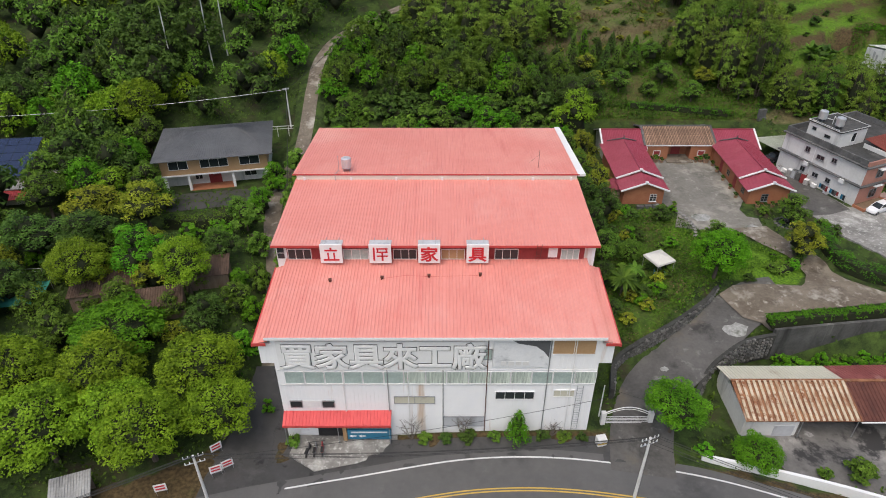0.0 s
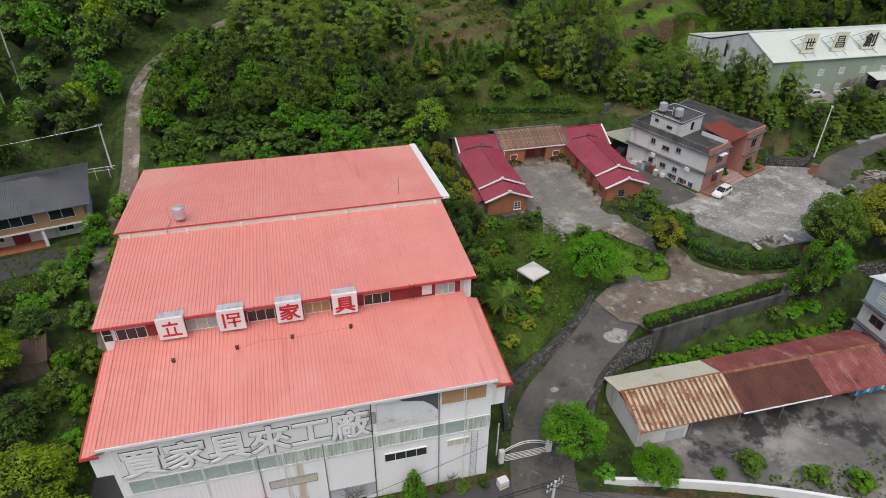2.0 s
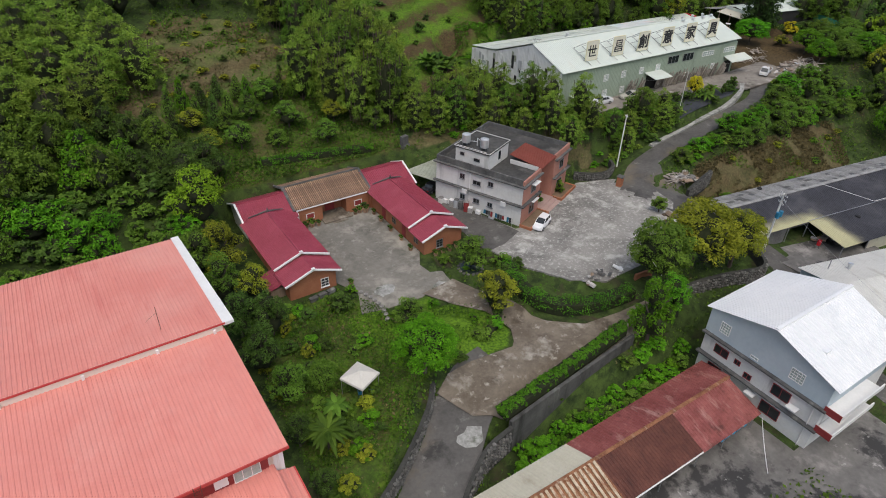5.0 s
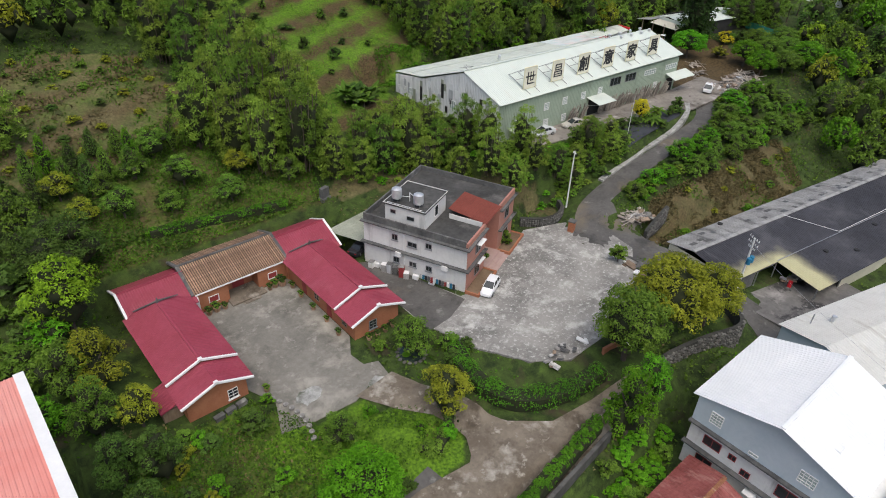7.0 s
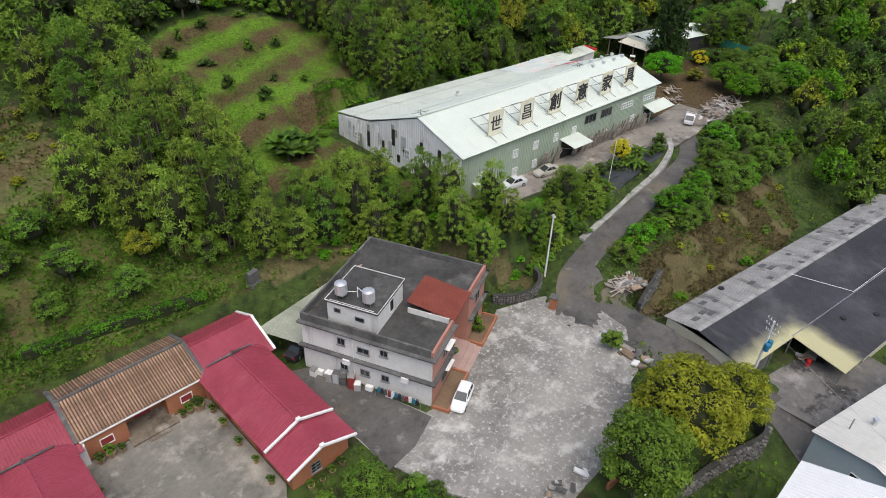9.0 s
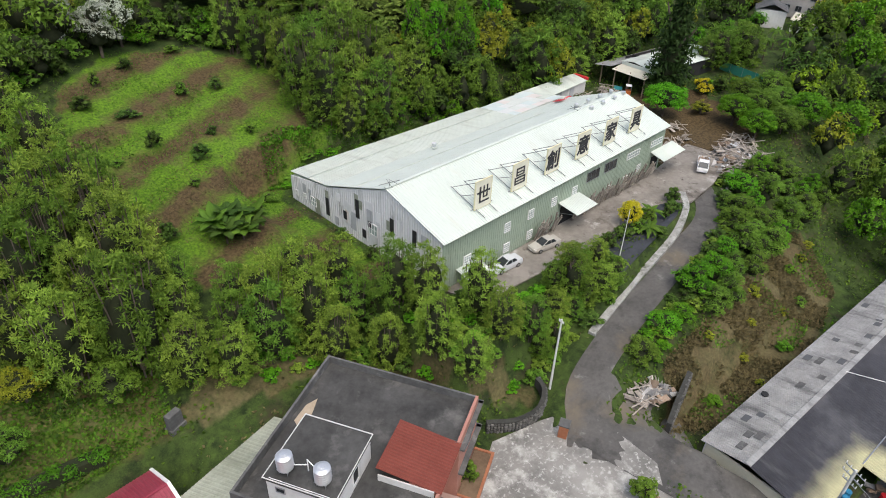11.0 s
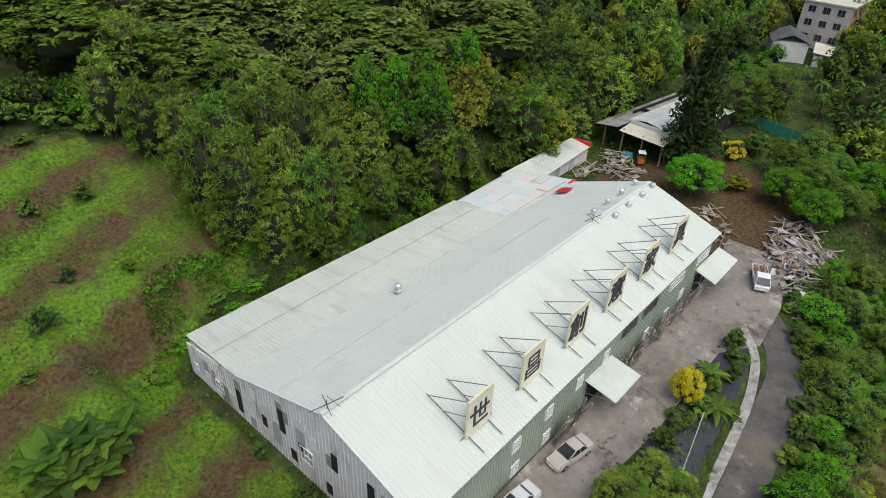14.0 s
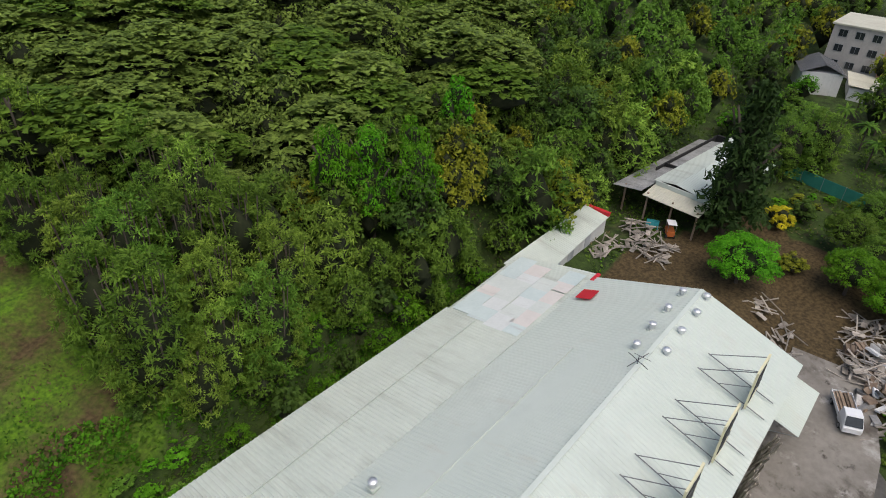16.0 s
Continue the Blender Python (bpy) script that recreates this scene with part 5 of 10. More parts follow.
for i in range(6):
    for j in range(1, 5):
        x, y = 37.2 + 2.1 * i + rng.uniform(-0.5, 0.6), 18.3 + 2.15 * j + (0.5 if j == 1 else 0)
        if i == 5 and j == 2:
            continue
        w, d = 2.2 * rng.uniform(0.9, 1.3), 2.15 * rng.uniform(0.9, 1.15)
        tilt = 0.375 if y < 20.5 else 0.1625
        if y < 20.5:
            d = min(d, 20.55 - y)
        z = (5.46 + (20.9 - y) * 0.375 if y < 20.5 else 5.45 - (y - 20.6) * 0.1625) + 0.06 + 0.004 * (i + j)
        bm = bmesh.new()
        slab(bm, (x, y, z), (x + w, y, z), (x + w, y + d, z - d * tilt), (x, y + d, z - d * tilt), 0.02)
        part("roof_patch", bm, patches[rng.randrange(4)], fac)
bm = bmesh.new()
slab(bm, (45.2, 18.0, 6.75), (47.0, 18.0, 6.75), (47.0, 19.6, 6.15), (45.2, 19.6, 6.15), 0.04)
part("roof_patch", bm, SIGN_RED, fac, "bright red patch sheet")
part("roof_patch", boxes((49.6, 51.2, 19.9, 20.3, 5.45, 5.62)), SIGN_RED, fac)
part("ridge_cap", boxes((0, 49.4, 9.2, 9.6, 9.8, 9.87)), PALE_ROOF, fac)
bm = bmesh.new()
for y, z in ((15.2, 7.62), (25.6, 4.75)):
    box(bm, 0.3, 37, y, y + 0.07, z, z + 0.08)
part("seam", bm, PALE_BACK, fac)
# lettered boards on stays
CREAM_BOARD = surface("cream_sign_board", ((0.7, 0.68, 0.55), (0.78, 0.76, 0.64)), 1, 0.6, 0, 0)
CREAM_EDGE = surface("cream_edge", ((0.66, 0.62, 0.4), (0.72, 0.68, 0.46)), 1, 0.6, 0, 0)
for i in range(6):
    x, y = 8.15 + 6.55 * i, 1.8
    z = 7.45 + 0.012 * x
    bd = part("signboard", boxes((x - 1.32, x + 1.32, y - 0.06, y + 0.06, z + 0.1, z + 3.6)), CREAM_BOARD, fac, "pale upright board with a black character")
    rim = part("edge", lattice([-1.42, -1.32, 1.32, 1.42], [-1.82, -1.75, 1.75, 1.82], -0.08, 0.08), CREAM_EDGE, bd)
    rim.location = (x, y, z + 1.85)
    if i < 2:
        plain_mark(bd, (MARK_C, MARK_D)[i], pose(x, y - 0.08, z + 1.85), 2.2, SIGN_BLACK)
    else:
        glyph(bd, "創意家具"[i - 2], pose(x, y - 0.08, z + 1.85), 2.75, SIGN_BLACK, 0.03)
    for dx in (-1.1, 1.1):
        part("rail", tubes(((x + dx, y - 1.5, z - 0.36), (x + dx, y + 4.1, z + 1.44), 0.045), sides=5), RAIL_GREY, bd)
        part("stay", tubes(((x + dx, y + 0.06, z + 3.5), (x + dx, y + 3.9, z + 1.42), 0.04), sides=5), RAIL_GREY, bd)
        part("stay", tubes(((x + dx, y + 0.06, z + 2.0), (x + dx, y + 2.3, z + 0.92), 0.035), sides=5), RAIL_GREY, bd)
    part("rail", tubes(((x - 1.8, y + 0.1, z + 0.16), (x + 1.8, y + 0.1, z + 0.16), 0.045), sides=5), RAIL_GREY, bd)
# spinning vents and an aerial
for i, (x, y) in enumerate(((38.6, 10.6), (39.4, 8.4), (41.8, 10.7), (42.6, 8.5), (45.0, 10.7), (45.8, 8.5), (48.2, 10.7), (48.6, 8.7), (16.6, 18.6))):
    z = 9.75 - abs(y - 9.4) * 0.33
    v = part("roof_ventilator", tubes(((x, y, z - 0.1), (x, y, z + 0.32), 0.2), ((x, y, z + 0.32), (x, y, z + 0.42), 0.24, 0.34), ((x, y, z + 0.42), (x, y, z + 0.66), 0.34, 0.33), ((x, y, z + 0.66), (x, y, z + 0.76), 0.33, 0.14), sides=14), STAINLESS, fac, "spherical turbine roof ventilator")
    part("flashing", boxes((x - 0.35, x + 0.35, y - 0.35, y + 0.35, z - 0.12, z + 0.04)), PALE_BACK, v)
for x, y, z in ((36.4, 9.5, 9.8), (0.6, 9.4, 9.8)):
    part("aerial", tubes(((x, y, z), (x, y, z + 0.9), 0.03), ((x - 1.3, y + 0.3, z + 0.5), (x + 1.3, y - 0.3, z + 0.5), 0.03), ((x - 0.4, y - 1.0, z + 0.4), (x + 0.4, y + 1.0, z + 0.4), 0.03), ((x + 0.5, y - 0.8, z + 0.5), (x + 0.5, y + 0.6, z + 0.5), 0.02)), SIGN_BLACK, fac)
for x, z, w, h in ((11.3, 4.2, 1.1, 1.3), (15.8, 4.3, 1.1, 1.3), (20.5, 4.3, 1.1, 1.3), (25.0, 4.3, 1.1, 1.3), (11.5, 1.2, 1.1, 1.3), (16, 1.2, 1.1, 1.3), (34.0, 1.3, 1.1, 1.4), (4.4, 2.6, 1.2, 1.4), (38.4, 1.3, 1.1, 1.4), (41.8, 2.2, 1.1, 1.2)):
    window(fac, pose(x, 0.24, z), w, h, 3, 4, WHITE, PALE_GLASS, 0.09)
for x in (29.1, 33.4):
    window(fac, pose(x, 0.24, 5.3), 3.0, 1.5, 3, 1, STEEL, GLASS)
for x in (39.4, 46.0):
    window(fac, pose(x, 0.24, 5.2), 3.4, 1.0, 5, 2, WHITE, PALE_GLASS, 0.08)
# doorways are near-black plates, the indoor shade put into their colour
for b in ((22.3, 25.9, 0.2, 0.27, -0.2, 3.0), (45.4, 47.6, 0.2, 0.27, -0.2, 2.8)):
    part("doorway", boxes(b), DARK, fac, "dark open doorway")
for x0, x1, y0, z0, z1 in ((21.6, 26.2, -2.9, 3.2, 3.7), (44.8, 51.4, -2.2, 3.2, 3.9), (2.6, 6.2, -2.2, 1.6, 2.1)):
    bm = bmesh.new()
    ribbed(bm, (x0, y0, z0), (x1, y0, z0), (x1, 0.25, z1), (x0, 0.25, z1), 0.3, 0.03)
    cp = part("canopy", bm, PALE_ROOF, fac, "pale sheet canopy over a doorway")
    part("canopy_bracket", tubes(((x0 + 0.1, y0 + 0.1, z0 - 0.1), (x0 + 0.1, 0.25, z0 - 1.0), 0.03), ((x1 - 0.1, y0 + 0.1, z0 - 0.1), (x1 - 0.1, 0.25, z0 - 1.0), 0.03)), STEEL, cp)
for y, z, w, h, g in ((28.6, 1.4, 0.6, 0.8, GLASS), (26.6, 1.6, 0.7, 0.9, GLASS), (24.6, 1.6, 1.3, 1.3, PALE_GLASS), (12.0, 3.0, 1.6, 1.6, PALE_GLASS)):
    window(fac, pose(0.12, y, z, 0, 0, -90), w, h, 3, 2, WHITE, g, 0.08)
# slots are plates on the wall, with the shade within as their colour
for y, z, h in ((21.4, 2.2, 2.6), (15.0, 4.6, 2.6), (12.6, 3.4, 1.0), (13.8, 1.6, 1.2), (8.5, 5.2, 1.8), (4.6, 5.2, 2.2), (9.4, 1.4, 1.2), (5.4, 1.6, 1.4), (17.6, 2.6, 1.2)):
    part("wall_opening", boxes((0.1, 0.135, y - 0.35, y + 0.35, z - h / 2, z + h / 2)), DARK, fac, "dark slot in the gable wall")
rk = random.Random(17)
for i in range(26):
    y, w, h = rk.uniform(1.0, 28.5), rk.uniform(0.5, 1.3), rk.uniform(1.0, 2.6)
    top = 6.3 + (y - 0.3) * 0.3 if y < 9.4 else (9.2 - (y - 9.4) * 0.36 if y < 21 else 5.0 - (y - 21) * 0.18)
    z = rk.uniform(0, max(0.2, top - h - 0.4))
    part("patch_sheet", boxes((0.118 - 0.001 * (i % 6), 0.139, y, y + w, z, z + h)), (GREY_SHEET, GABLE, WHITE_METAL, FADED_GREEN, GABLE)[i % 5], fac)
# white back range and its roof
rear = thing("shed", 141.5, 130.2, 11.0, -2.8, "low white storage shed with patched sheet roof", "shed")
roof_sheet(rear, PALE_BACK, (-3, 0.2, 2.4), (15.6, 1.2, 2.6), (15.6, 4.6, 3.1), (-3, 4.6, 3.1), 0.35, 0.04)
part("wall", boxes((0, 15.2, 1.4, 4.4, -0.3, 2.4)), PLASTER, rear)
part("verge", boxes((15.2, 15.7, 1.2, 4.6, 2.62, 3.16)), SIGN_RED, rear)
for x in (3, 6, 10):
    part("door", boxes((x, x + 1.3, 1.34, 1.4, 0, 2.1)), GREY_SHEET, rear)

# ---- pale blue house ----
wh = thing("house", 68.2, 41, -2.5, 0, "three-storey pale blue house with white sheet roof", "house")
bm = bmesh.new()
gable(bm, [(0.5, 6.5), (15.5, 6.5), (15.5, 9.7), (7.5, 12.5), (0.5, 9.7)], 0.4, 13.8)
part("upper_wall", swap(bm), BLUE_WALL, wh, "pale blue sheet upper storey")
part("wall", boxes((0.5, 13.8, 0.6, 15.4, -0.5, 6.5)), PLASTER, wh, "white plaster lower storeys")
roof_sheet(wh, WHITE_ROOF, (-0.1, -0.2, 9.7), (14.2, -0.2, 9.7), (14.2, 7.5, 12.8), (-0.7, 7.5, 12.8), 0.4, 0.05)
roof_sheet(wh, WHITE_ROOF, (0.2, 16.1, 9.75), (14.2, 16.1, 9.75), (14.2, 7.5, 12.8), (-0.7, 7.5, 12.8), 0.4, 0.05)
part("ridge_cap", boxes((-0.6, 14.2, 7.3, 7.7, 12.78, 12.9)), WHITE_ROOF, wh)
for z in (6.4, 3.3):
    part("ledge", boxes((-0.1, 0.5, 0.2, 15.6, z - 0.08, z + 0.12)), GRIME, wh, "dark weathered ledge")
for y, z, w, h, g in ((13.2, 8.2, 1.3, 1.5, PALE_GLASS), (4.2, 8.2, 1.6, 1.5, PALE_GLASS), (9, 7.0, 1.0, 0.4, PALE_GLASS), (12.8, 4.9, 1.9, 1.2, GLASS), (10.6, 4.9, 0.8, 0.7, GLASS), (9.0, 4.0, 1.0, 0.8, GLASS), (5.0, 4.8, 2.2, 1.5, GLASS), (13.0, 1.9, 1.8, 1.2, GLASS), (5.4, 1.7, 2.4, 1.6, GLASS)):
    window(wh, pose(0.37 if z > 6.5 else 0.47, y, z, 0, 0, -90), w, h, 4 if g is PALE_GLASS and h > 1 else 2, 4 if g is PALE_GLASS and h > 1 else 1, WHITE if z > 6.5 else RED_DARK, g, 0.07)
for z in (3.4, 6.3):
    bal = part("balcony", boxes((0.3, 9, -1.2, 0.55, z - 0.1, z + 0.06), (0.3, 9, -1.25, -1.1, z + 0.06, z + 0.75)), WHITE, wh, "front balcony with red-tiled end")
    part("balcony_end", boxes((0.22, 0.3, -1.25, 0.55, z - 0.1, z + 0.8)), RED_DARK, bal)
for y, z in ((2.6, 4.5), (7.2, 2.6)):
    part("side_awning", boxes((-0.55, 0.4, y, y + 1.2, z, z + 0.06)), WHITE, wh)
part("gas_pipe", tubes(((0.35, 1.4, 0), (0.35, 1.4, 6.4), 0.06)), WHITE, wh)
part("roof_hatch", boxes((2.4, 3.4, 3.2, 4.2, 11.1, 11.35)), WHITE_ROOF, wh)

# ---- low pale-roofed workshop ----
low = thing("workshop", 90.5, 57.6, -0.6, -14.2, "low workshop with pale sheet roof and light blue walls", "workshop")
bm = bmesh.new()
gable(bm, [(-11.6, -0.4), (0.0, -0.4), (0.0, 4.6), (-5.8, 5.8), (-11.6, 4.6)], 0.2, 24)
part("wall", swap(bm), BLUE_WALL, low)
roof_sheet(low, DULL_ROOF, (-0.2, 0.3, 4.7), (24.3, 0.3, 4.7), (24.3, -5.8, 6.0), (-0.2, -5.8, 6.0), 0.4, 0.04)
roof_sheet(low, DULL_ROOF, (-0.2, -11.9, 4.7), (24.3, -11.9, 4.7), (24.3, -5.8, 6.0), (-0.2, -5.8, 6.0), 0.4, 0.04)
part("vent", tubes(((5.6, -2.6, 5.2), (5.6, -2.6, 6.0), 0.22), ((5.6, -2.6, 6.0), (5.6, -2.6, 6.2), 0.35, 0.3), sides=10), STAINLESS, low)
part("flue", tubes(((3.0, -1.6, 5.0), (3.0, -1.6, 6.6), 0.08)), STEEL, low)
window(low, pose(0.17, -5.0, 2.6, 0, 0, -90), 1.5, 1.2, 2, 1, WHITE, GLASS)
window(low, pose(5, 0.04, 2.6, 0, 0, 180), 1.5, 1.2, 2, 1, WHITE, GLASS)

# ---- long shed with rusty roof ----
shed = thing("shed", 32, 46.3, -2.5, 0, "long open shed with rusted corrugated roof", "shed")
roof_sheet(shed, RUST_TAN, (0.6, 0, 2.9), (13.2, 0, 2.9), (13.0, 4.6, 4.4), (0.3, 4.6, 4.4), 0.62, 0.12, label="tan roof sheets striped with rust")
roof_sheet(shed, RUST_DARK, (13.2, 0, 2.9), (24.4, 0, 2.9), (24.4, 4.6, 4.4), (13.0, 4.6, 4.4), 0.4, 0.07, label="dark brown rusted sheets")
roof_sheet(shed, RUST_PINK, (24.4, -0.2, 2.92), (34.2, -0.2, 2.92), (34.2, 4.6, 4.42), (24.4, 4.6, 4.42), 0.4, 0.07, label="faded red rusted sheets")
roof_sheet(shed, CREAM_ROOF, (0.3, 8.3, 3.0), (12.8, 8.3, 3.0), (13.0, 4.6, 4.4), (0.3, 4.6, 4.4), 0.4, 0.05, label="cream roof sheets")
roof_sheet(shed, RUST_PINK, (12.8, 8.3, 3.0), (35.4, 8.8, 3.0), (34.6, 4.6, 4.42), (13.0, 4.6, 4.4), 0.4, 0.06, label="faded red roof sheets")
part("ridge_cap", boxes((0.3, 34.4, 4.4, 4.8, 4.38, 4.47)), RUST_TAN, shed)
for i in range(20):
    bm = bmesh.new()
    x = 0.75 + 0.62 * i
    slab(bm, (x, -0.02, 3.04), (x + 0.3, -0.02, 3.04), (x + 0.29, 4.5, 4.53), (x - 0.01, 4.5, 4.53), 0.06)
    part("roof_rib", bm, TAN_RIB, shed, "tan raised rib between rusty troughs" if i == 0 else "")
part("gutter", boxes((13.0, 24.4, -0.14, -0.02, 2.74, 2.86)), WHITE, shed)
part("back_wall", boxes((0.8, 34.4, 7.9, 8.1, -0.3, 2.95)), PLASTER, shed)
part("end_wall", boxes((0.8, 1.0, 0.6, 7.9, -0.3, 2.9), (1.0, 6.8, 0.5, 0.7, -0.3, 2.8)), PLASTER, shed)
part("roller_door", boxes((4.2, 6.4, 0.42, 0.5, 0.0, 1.7)), GREY_SHEET, shed)
for x in (7, 13, 18.7, 24.4, 29, 34):
    part("post", tubes(((x, 0.3, -0.2), (x, 0.3, 2.85), 0.06)), STEEL, shed)

# ---- long black-roofed shed ----
blk = thing("shed", 96.6, 73.4, 0, -8.6, "long low shed with soot-black sheet roof", "shed")
roof_sheet(blk, ASBESTOS, (0.2, 4.9, 2.85), (60, 4.9, 2.85), (60, 0, 4.05), (0, 0, 4.05), 0.32, 0.06, label="weathered grey fibre-cement sheets")
roof_sheet(blk, SOOT_ROOF, (0, -6.9, 2.95), (60, -6.9, 2.95), (60, 0, 4.0), (0, 0, 4.0), 0.4, 0.04, label="soot-black roof sheets with yellowed edges")
roof_sheet(blk, SOOT_ROOF, (10.3, -13.6, 2.1), (60, -13.6, 2.1), (60, -6.7, 2.93), (10.3, -6.7, 2.93), 0.4, 0.04, name="lower_roof", label="soot-black lower roof with a yellowed end")
part("ridge_cap", boxes((0, 60, -0.3, 0.3, 4.02, 4.12)), ASBESTOS, blk)
part("seam", boxes((10.3, 60, -6.82, -6.7, 2.98, 3.06)), STEEL, blk, "pale lap seam between the two roof slopes")
rk = random.Random(6)
for i in range(46):
    x, y, w = rk.uniform(0.5, 56), rk.uniform(0.5, 4.2), rk.uniform(0.5, 1.3)
    z = 4.13 - 0.245 * y
    bm = bmesh.new()
    slab(bm, (x, y - 0.35, z + 0.086), (x + w, y - 0.35, z + 0.086), (x + w, y + 0.35, z - 0.086), (x, y + 0.35, z - 0.086), 0.02)
    part("patch_sheet", bm, (GRIME, ASBESTOS, SLATE_ROOF)[i % 3], blk)
part("wall", boxes((0.5, 59.5, 4.3, 4.5, -1.5, 2.9)), PLASTER, blk)
part("wall", boxes((0.3, 0.5, -6.6, 4.3, -1.5, 2.9)), CREAM_ROOF, blk, "yellowed end wall")
part("wall", boxes((0.5, 6.0, -6.6, -6.4, -1.5, 2.9)), GRIME, blk)
part("wall", boxes((16.8, 59.5, -13.2, -13.0, -1.5, 2.05)), CREAM_ROOF, blk, "stained cream front wall")
# near-black so that the shade under the roof is in the colour
part("back_wall", boxes((6.0, 20, -3.0, -2.8, -1.0, 3.4)), DARK, blk)
part("beam", boxes((0.4, 10.4, -6.85, -6.7, 2.62, 2.84)), GRIME, blk)
for x, y, z in ((6.2, -6.7, 2.7), (10.5, -6.7, 2.7), (10.6, -13.2, 2.0), (16.6, -13.2, 2.0)):
    part("post", tubes(((x, y, -0.6), (x, y, z), 0.08)), STEEL, blk)
part("cable", tubes(((21.0, -0.2, 4.2), (26, -6.7, 3.2), 0.04), ((26, -6.7, 3.2), (44, -6.5, 3.2), 0.04)), WHITE, blk)
for x, y in ((11.2, 4.0), (19.6, -8.6), (24.5, -10.6), (34, -8)):
    z = 4.14 - 0.245 * y if y > 0 else 2.95 + (y + 6.7) * 0.12
    part("old_tyre", tubes(((x, y, z), (x, y, z + 0.16), 0.4), sides=12), BLACK, blk)

# ---- tan house by the track ----
lh = thing("house", -38.5, 99.5, 3.0, 11.5, "two-storey tan house with dark grey hipped roof", "house")
part("wall", boxes((-8.4, 8.4, -3.6, 6.2, -0.4, 3.0)), PLASTER, lh)
part("upper_wall", boxes((-8.4, 8.4, -5.8, 6.2, 3.0, 6)), TAN_WALL, lh, "tan panelled upper storey")
bm = bmesh.new()
ribbed(bm, (-9.4, -7, 6), (9.4, -7, 6), (3.4, 0, 8.2), (-3.4, 0, 8.2), 0.4, 0.04)
part("roof", bm, SLATE_ROOF, lh)
bm = bmesh.new()
ribbed(bm, (-9.4, 7, 6), (9.4, 7, 6), (3.4, 0, 8.2), (-3.4, 0, 8.2), 0.4, 0.04)
part("roof", bm, SLATE_ROOF, lh)
for s in (-1, 1):
    bm = bmesh.new()
    ribbed(bm, (9.4 * s, -7, 6), (9.4 * s, 7, 6), (3.4 * s, 0.02, 8.2), (3.4 * s, -0.02, 8.2), 0.4, 0.04)
    part("roof", bm, SLATE_ROOF, lh)
part("floor_band", boxes((-8.6, 8.6, -6.0, -3.6, 2.8, 3.0)), WHITE, lh)
for x, w in ((5.6, 3.2), (-5.6, 3.0), (0, 4.4)):
    window(lh, pose(x, -5.84, 4.7), w, 1.5, 2 if w < 4 else 3, 1, WHITE, GLASS)
for x in (-8, -4.4, 2.6, 8):
    part("column", boxes((x - 0.2, x + 0.2, -5.8, -5.4, -0.4, 2.8)), WHITE, lh)
part("door", boxes((-1.6, 0.4, -3.68, -3.6, 0.0, 2.2)), RED_DARK, lh)
part("porch_floor", boxes((-4.4, 2.6, -5.9, -3.6, -0.4, 0.05)), BRICK, lh)
window(lh, pose(-3.2, -3.62, 1.5), 1.2, 1.2, 2, 1)
window(lh, pose(5.2, -3.62, 1.5), 2.0, 1.4, 2, 1)

# ---- solar-roofed building ----
sol = thing("building", -70.5, 95, 2.5, 8, "low building carrying a tilted solar array", "building")
part("wall", boxes((-9, 7, -7, 6, -0.5, 3.2)), PLASTER, sol)
part("roof", boxes((-9.3, 7.3, -7.3, 6.3, 3.2, 3.4)), CONCRETE, sol)
solar = part("solar_frame", tubes(*[((x, -4, 3.4), (x, -4, 4.4), 0.06) for x in (-8, -3, 2)], *[((x, 4.5, 3.4), (x, 4.5, 6.6), 0.06) for x in (-8, -3, 2)], *[((x, -4.6, 4.2), (x, 5, 6.75), 0.06) for x in (-8, -3, 2)]), STEEL, sol)
PANEL = surface("solar_cell", ((0.012, 0.02, 0.05), (0.02, 0.03, 0.07)), 0.6, 0.15, 0, 0, spec=0.6)
for i in range(7):
    for j in range(5):
        bm = bmesh.new()
        x, y = -9 + 1.75 * i, -4.6 + 1.92 * j
        slab(bm, (x, y, 4.35 + 0.266 * (y + 4.6)), (x + 1.68, y, 4.35 + 0.266 * (y + 4.6)), (x + 1.68, y + 1.84, 4.35 + 0.266 * (y + 6.44)), (x, y + 1.84, 4.35 + 0.266 * (y + 6.44)), 0.05)
        part("panel", bm, PANEL, solar)
roof_sheet(sol, RED_TRIM, (-9, -9.4, 2.6), (4, -9.4, 2.6), (4, -6.6, 3.3), (-9, -6.6, 3.3), name="awning")

# ---- back shed ----
bs = thing("shed", 163, 121.2, 11.7, -9.4, "open timber shed with pale metal roof", "shed")
roof_sheet(bs, CREAM_ROOF, (-1.4, -0.4, 3.3), (-1.4, 7.6, 3.3), (1.6, 7.6, 3.9), (1.6, -0.4, 3.9), 0.35, 0.04, label="rusty front roof strip")
roof_sheet(bs, PALE_ROOF, (1.6, -0.8, 4.2), (24, -0.8, 4.2), (24, 4.8, 4.9), (1.6, 4.8, 4.9), 0.4, 0.04)
roof_sheet(bs, PALE_BACK, (1.6, 7.9, 4.4), (24, 7.9, 4.4), (24, 4.8, 4.9), (1.6, 4.8, 4.9), 0.4, 0.04)
roof_sheet(bs, ASBESTOS, (-1.6, 12.0, 3.2), (22, 12.0, 3.2), (22, 7.8, 3.9), (-1.6, 7.8, 3.9), 0.35, 0.04, label="weathered grey lean-to roof")
part("fascia", boxes((1.4, 1.6, -0.5, 7.5, 3.9, 4.5)), PALE_ROOF, bs)
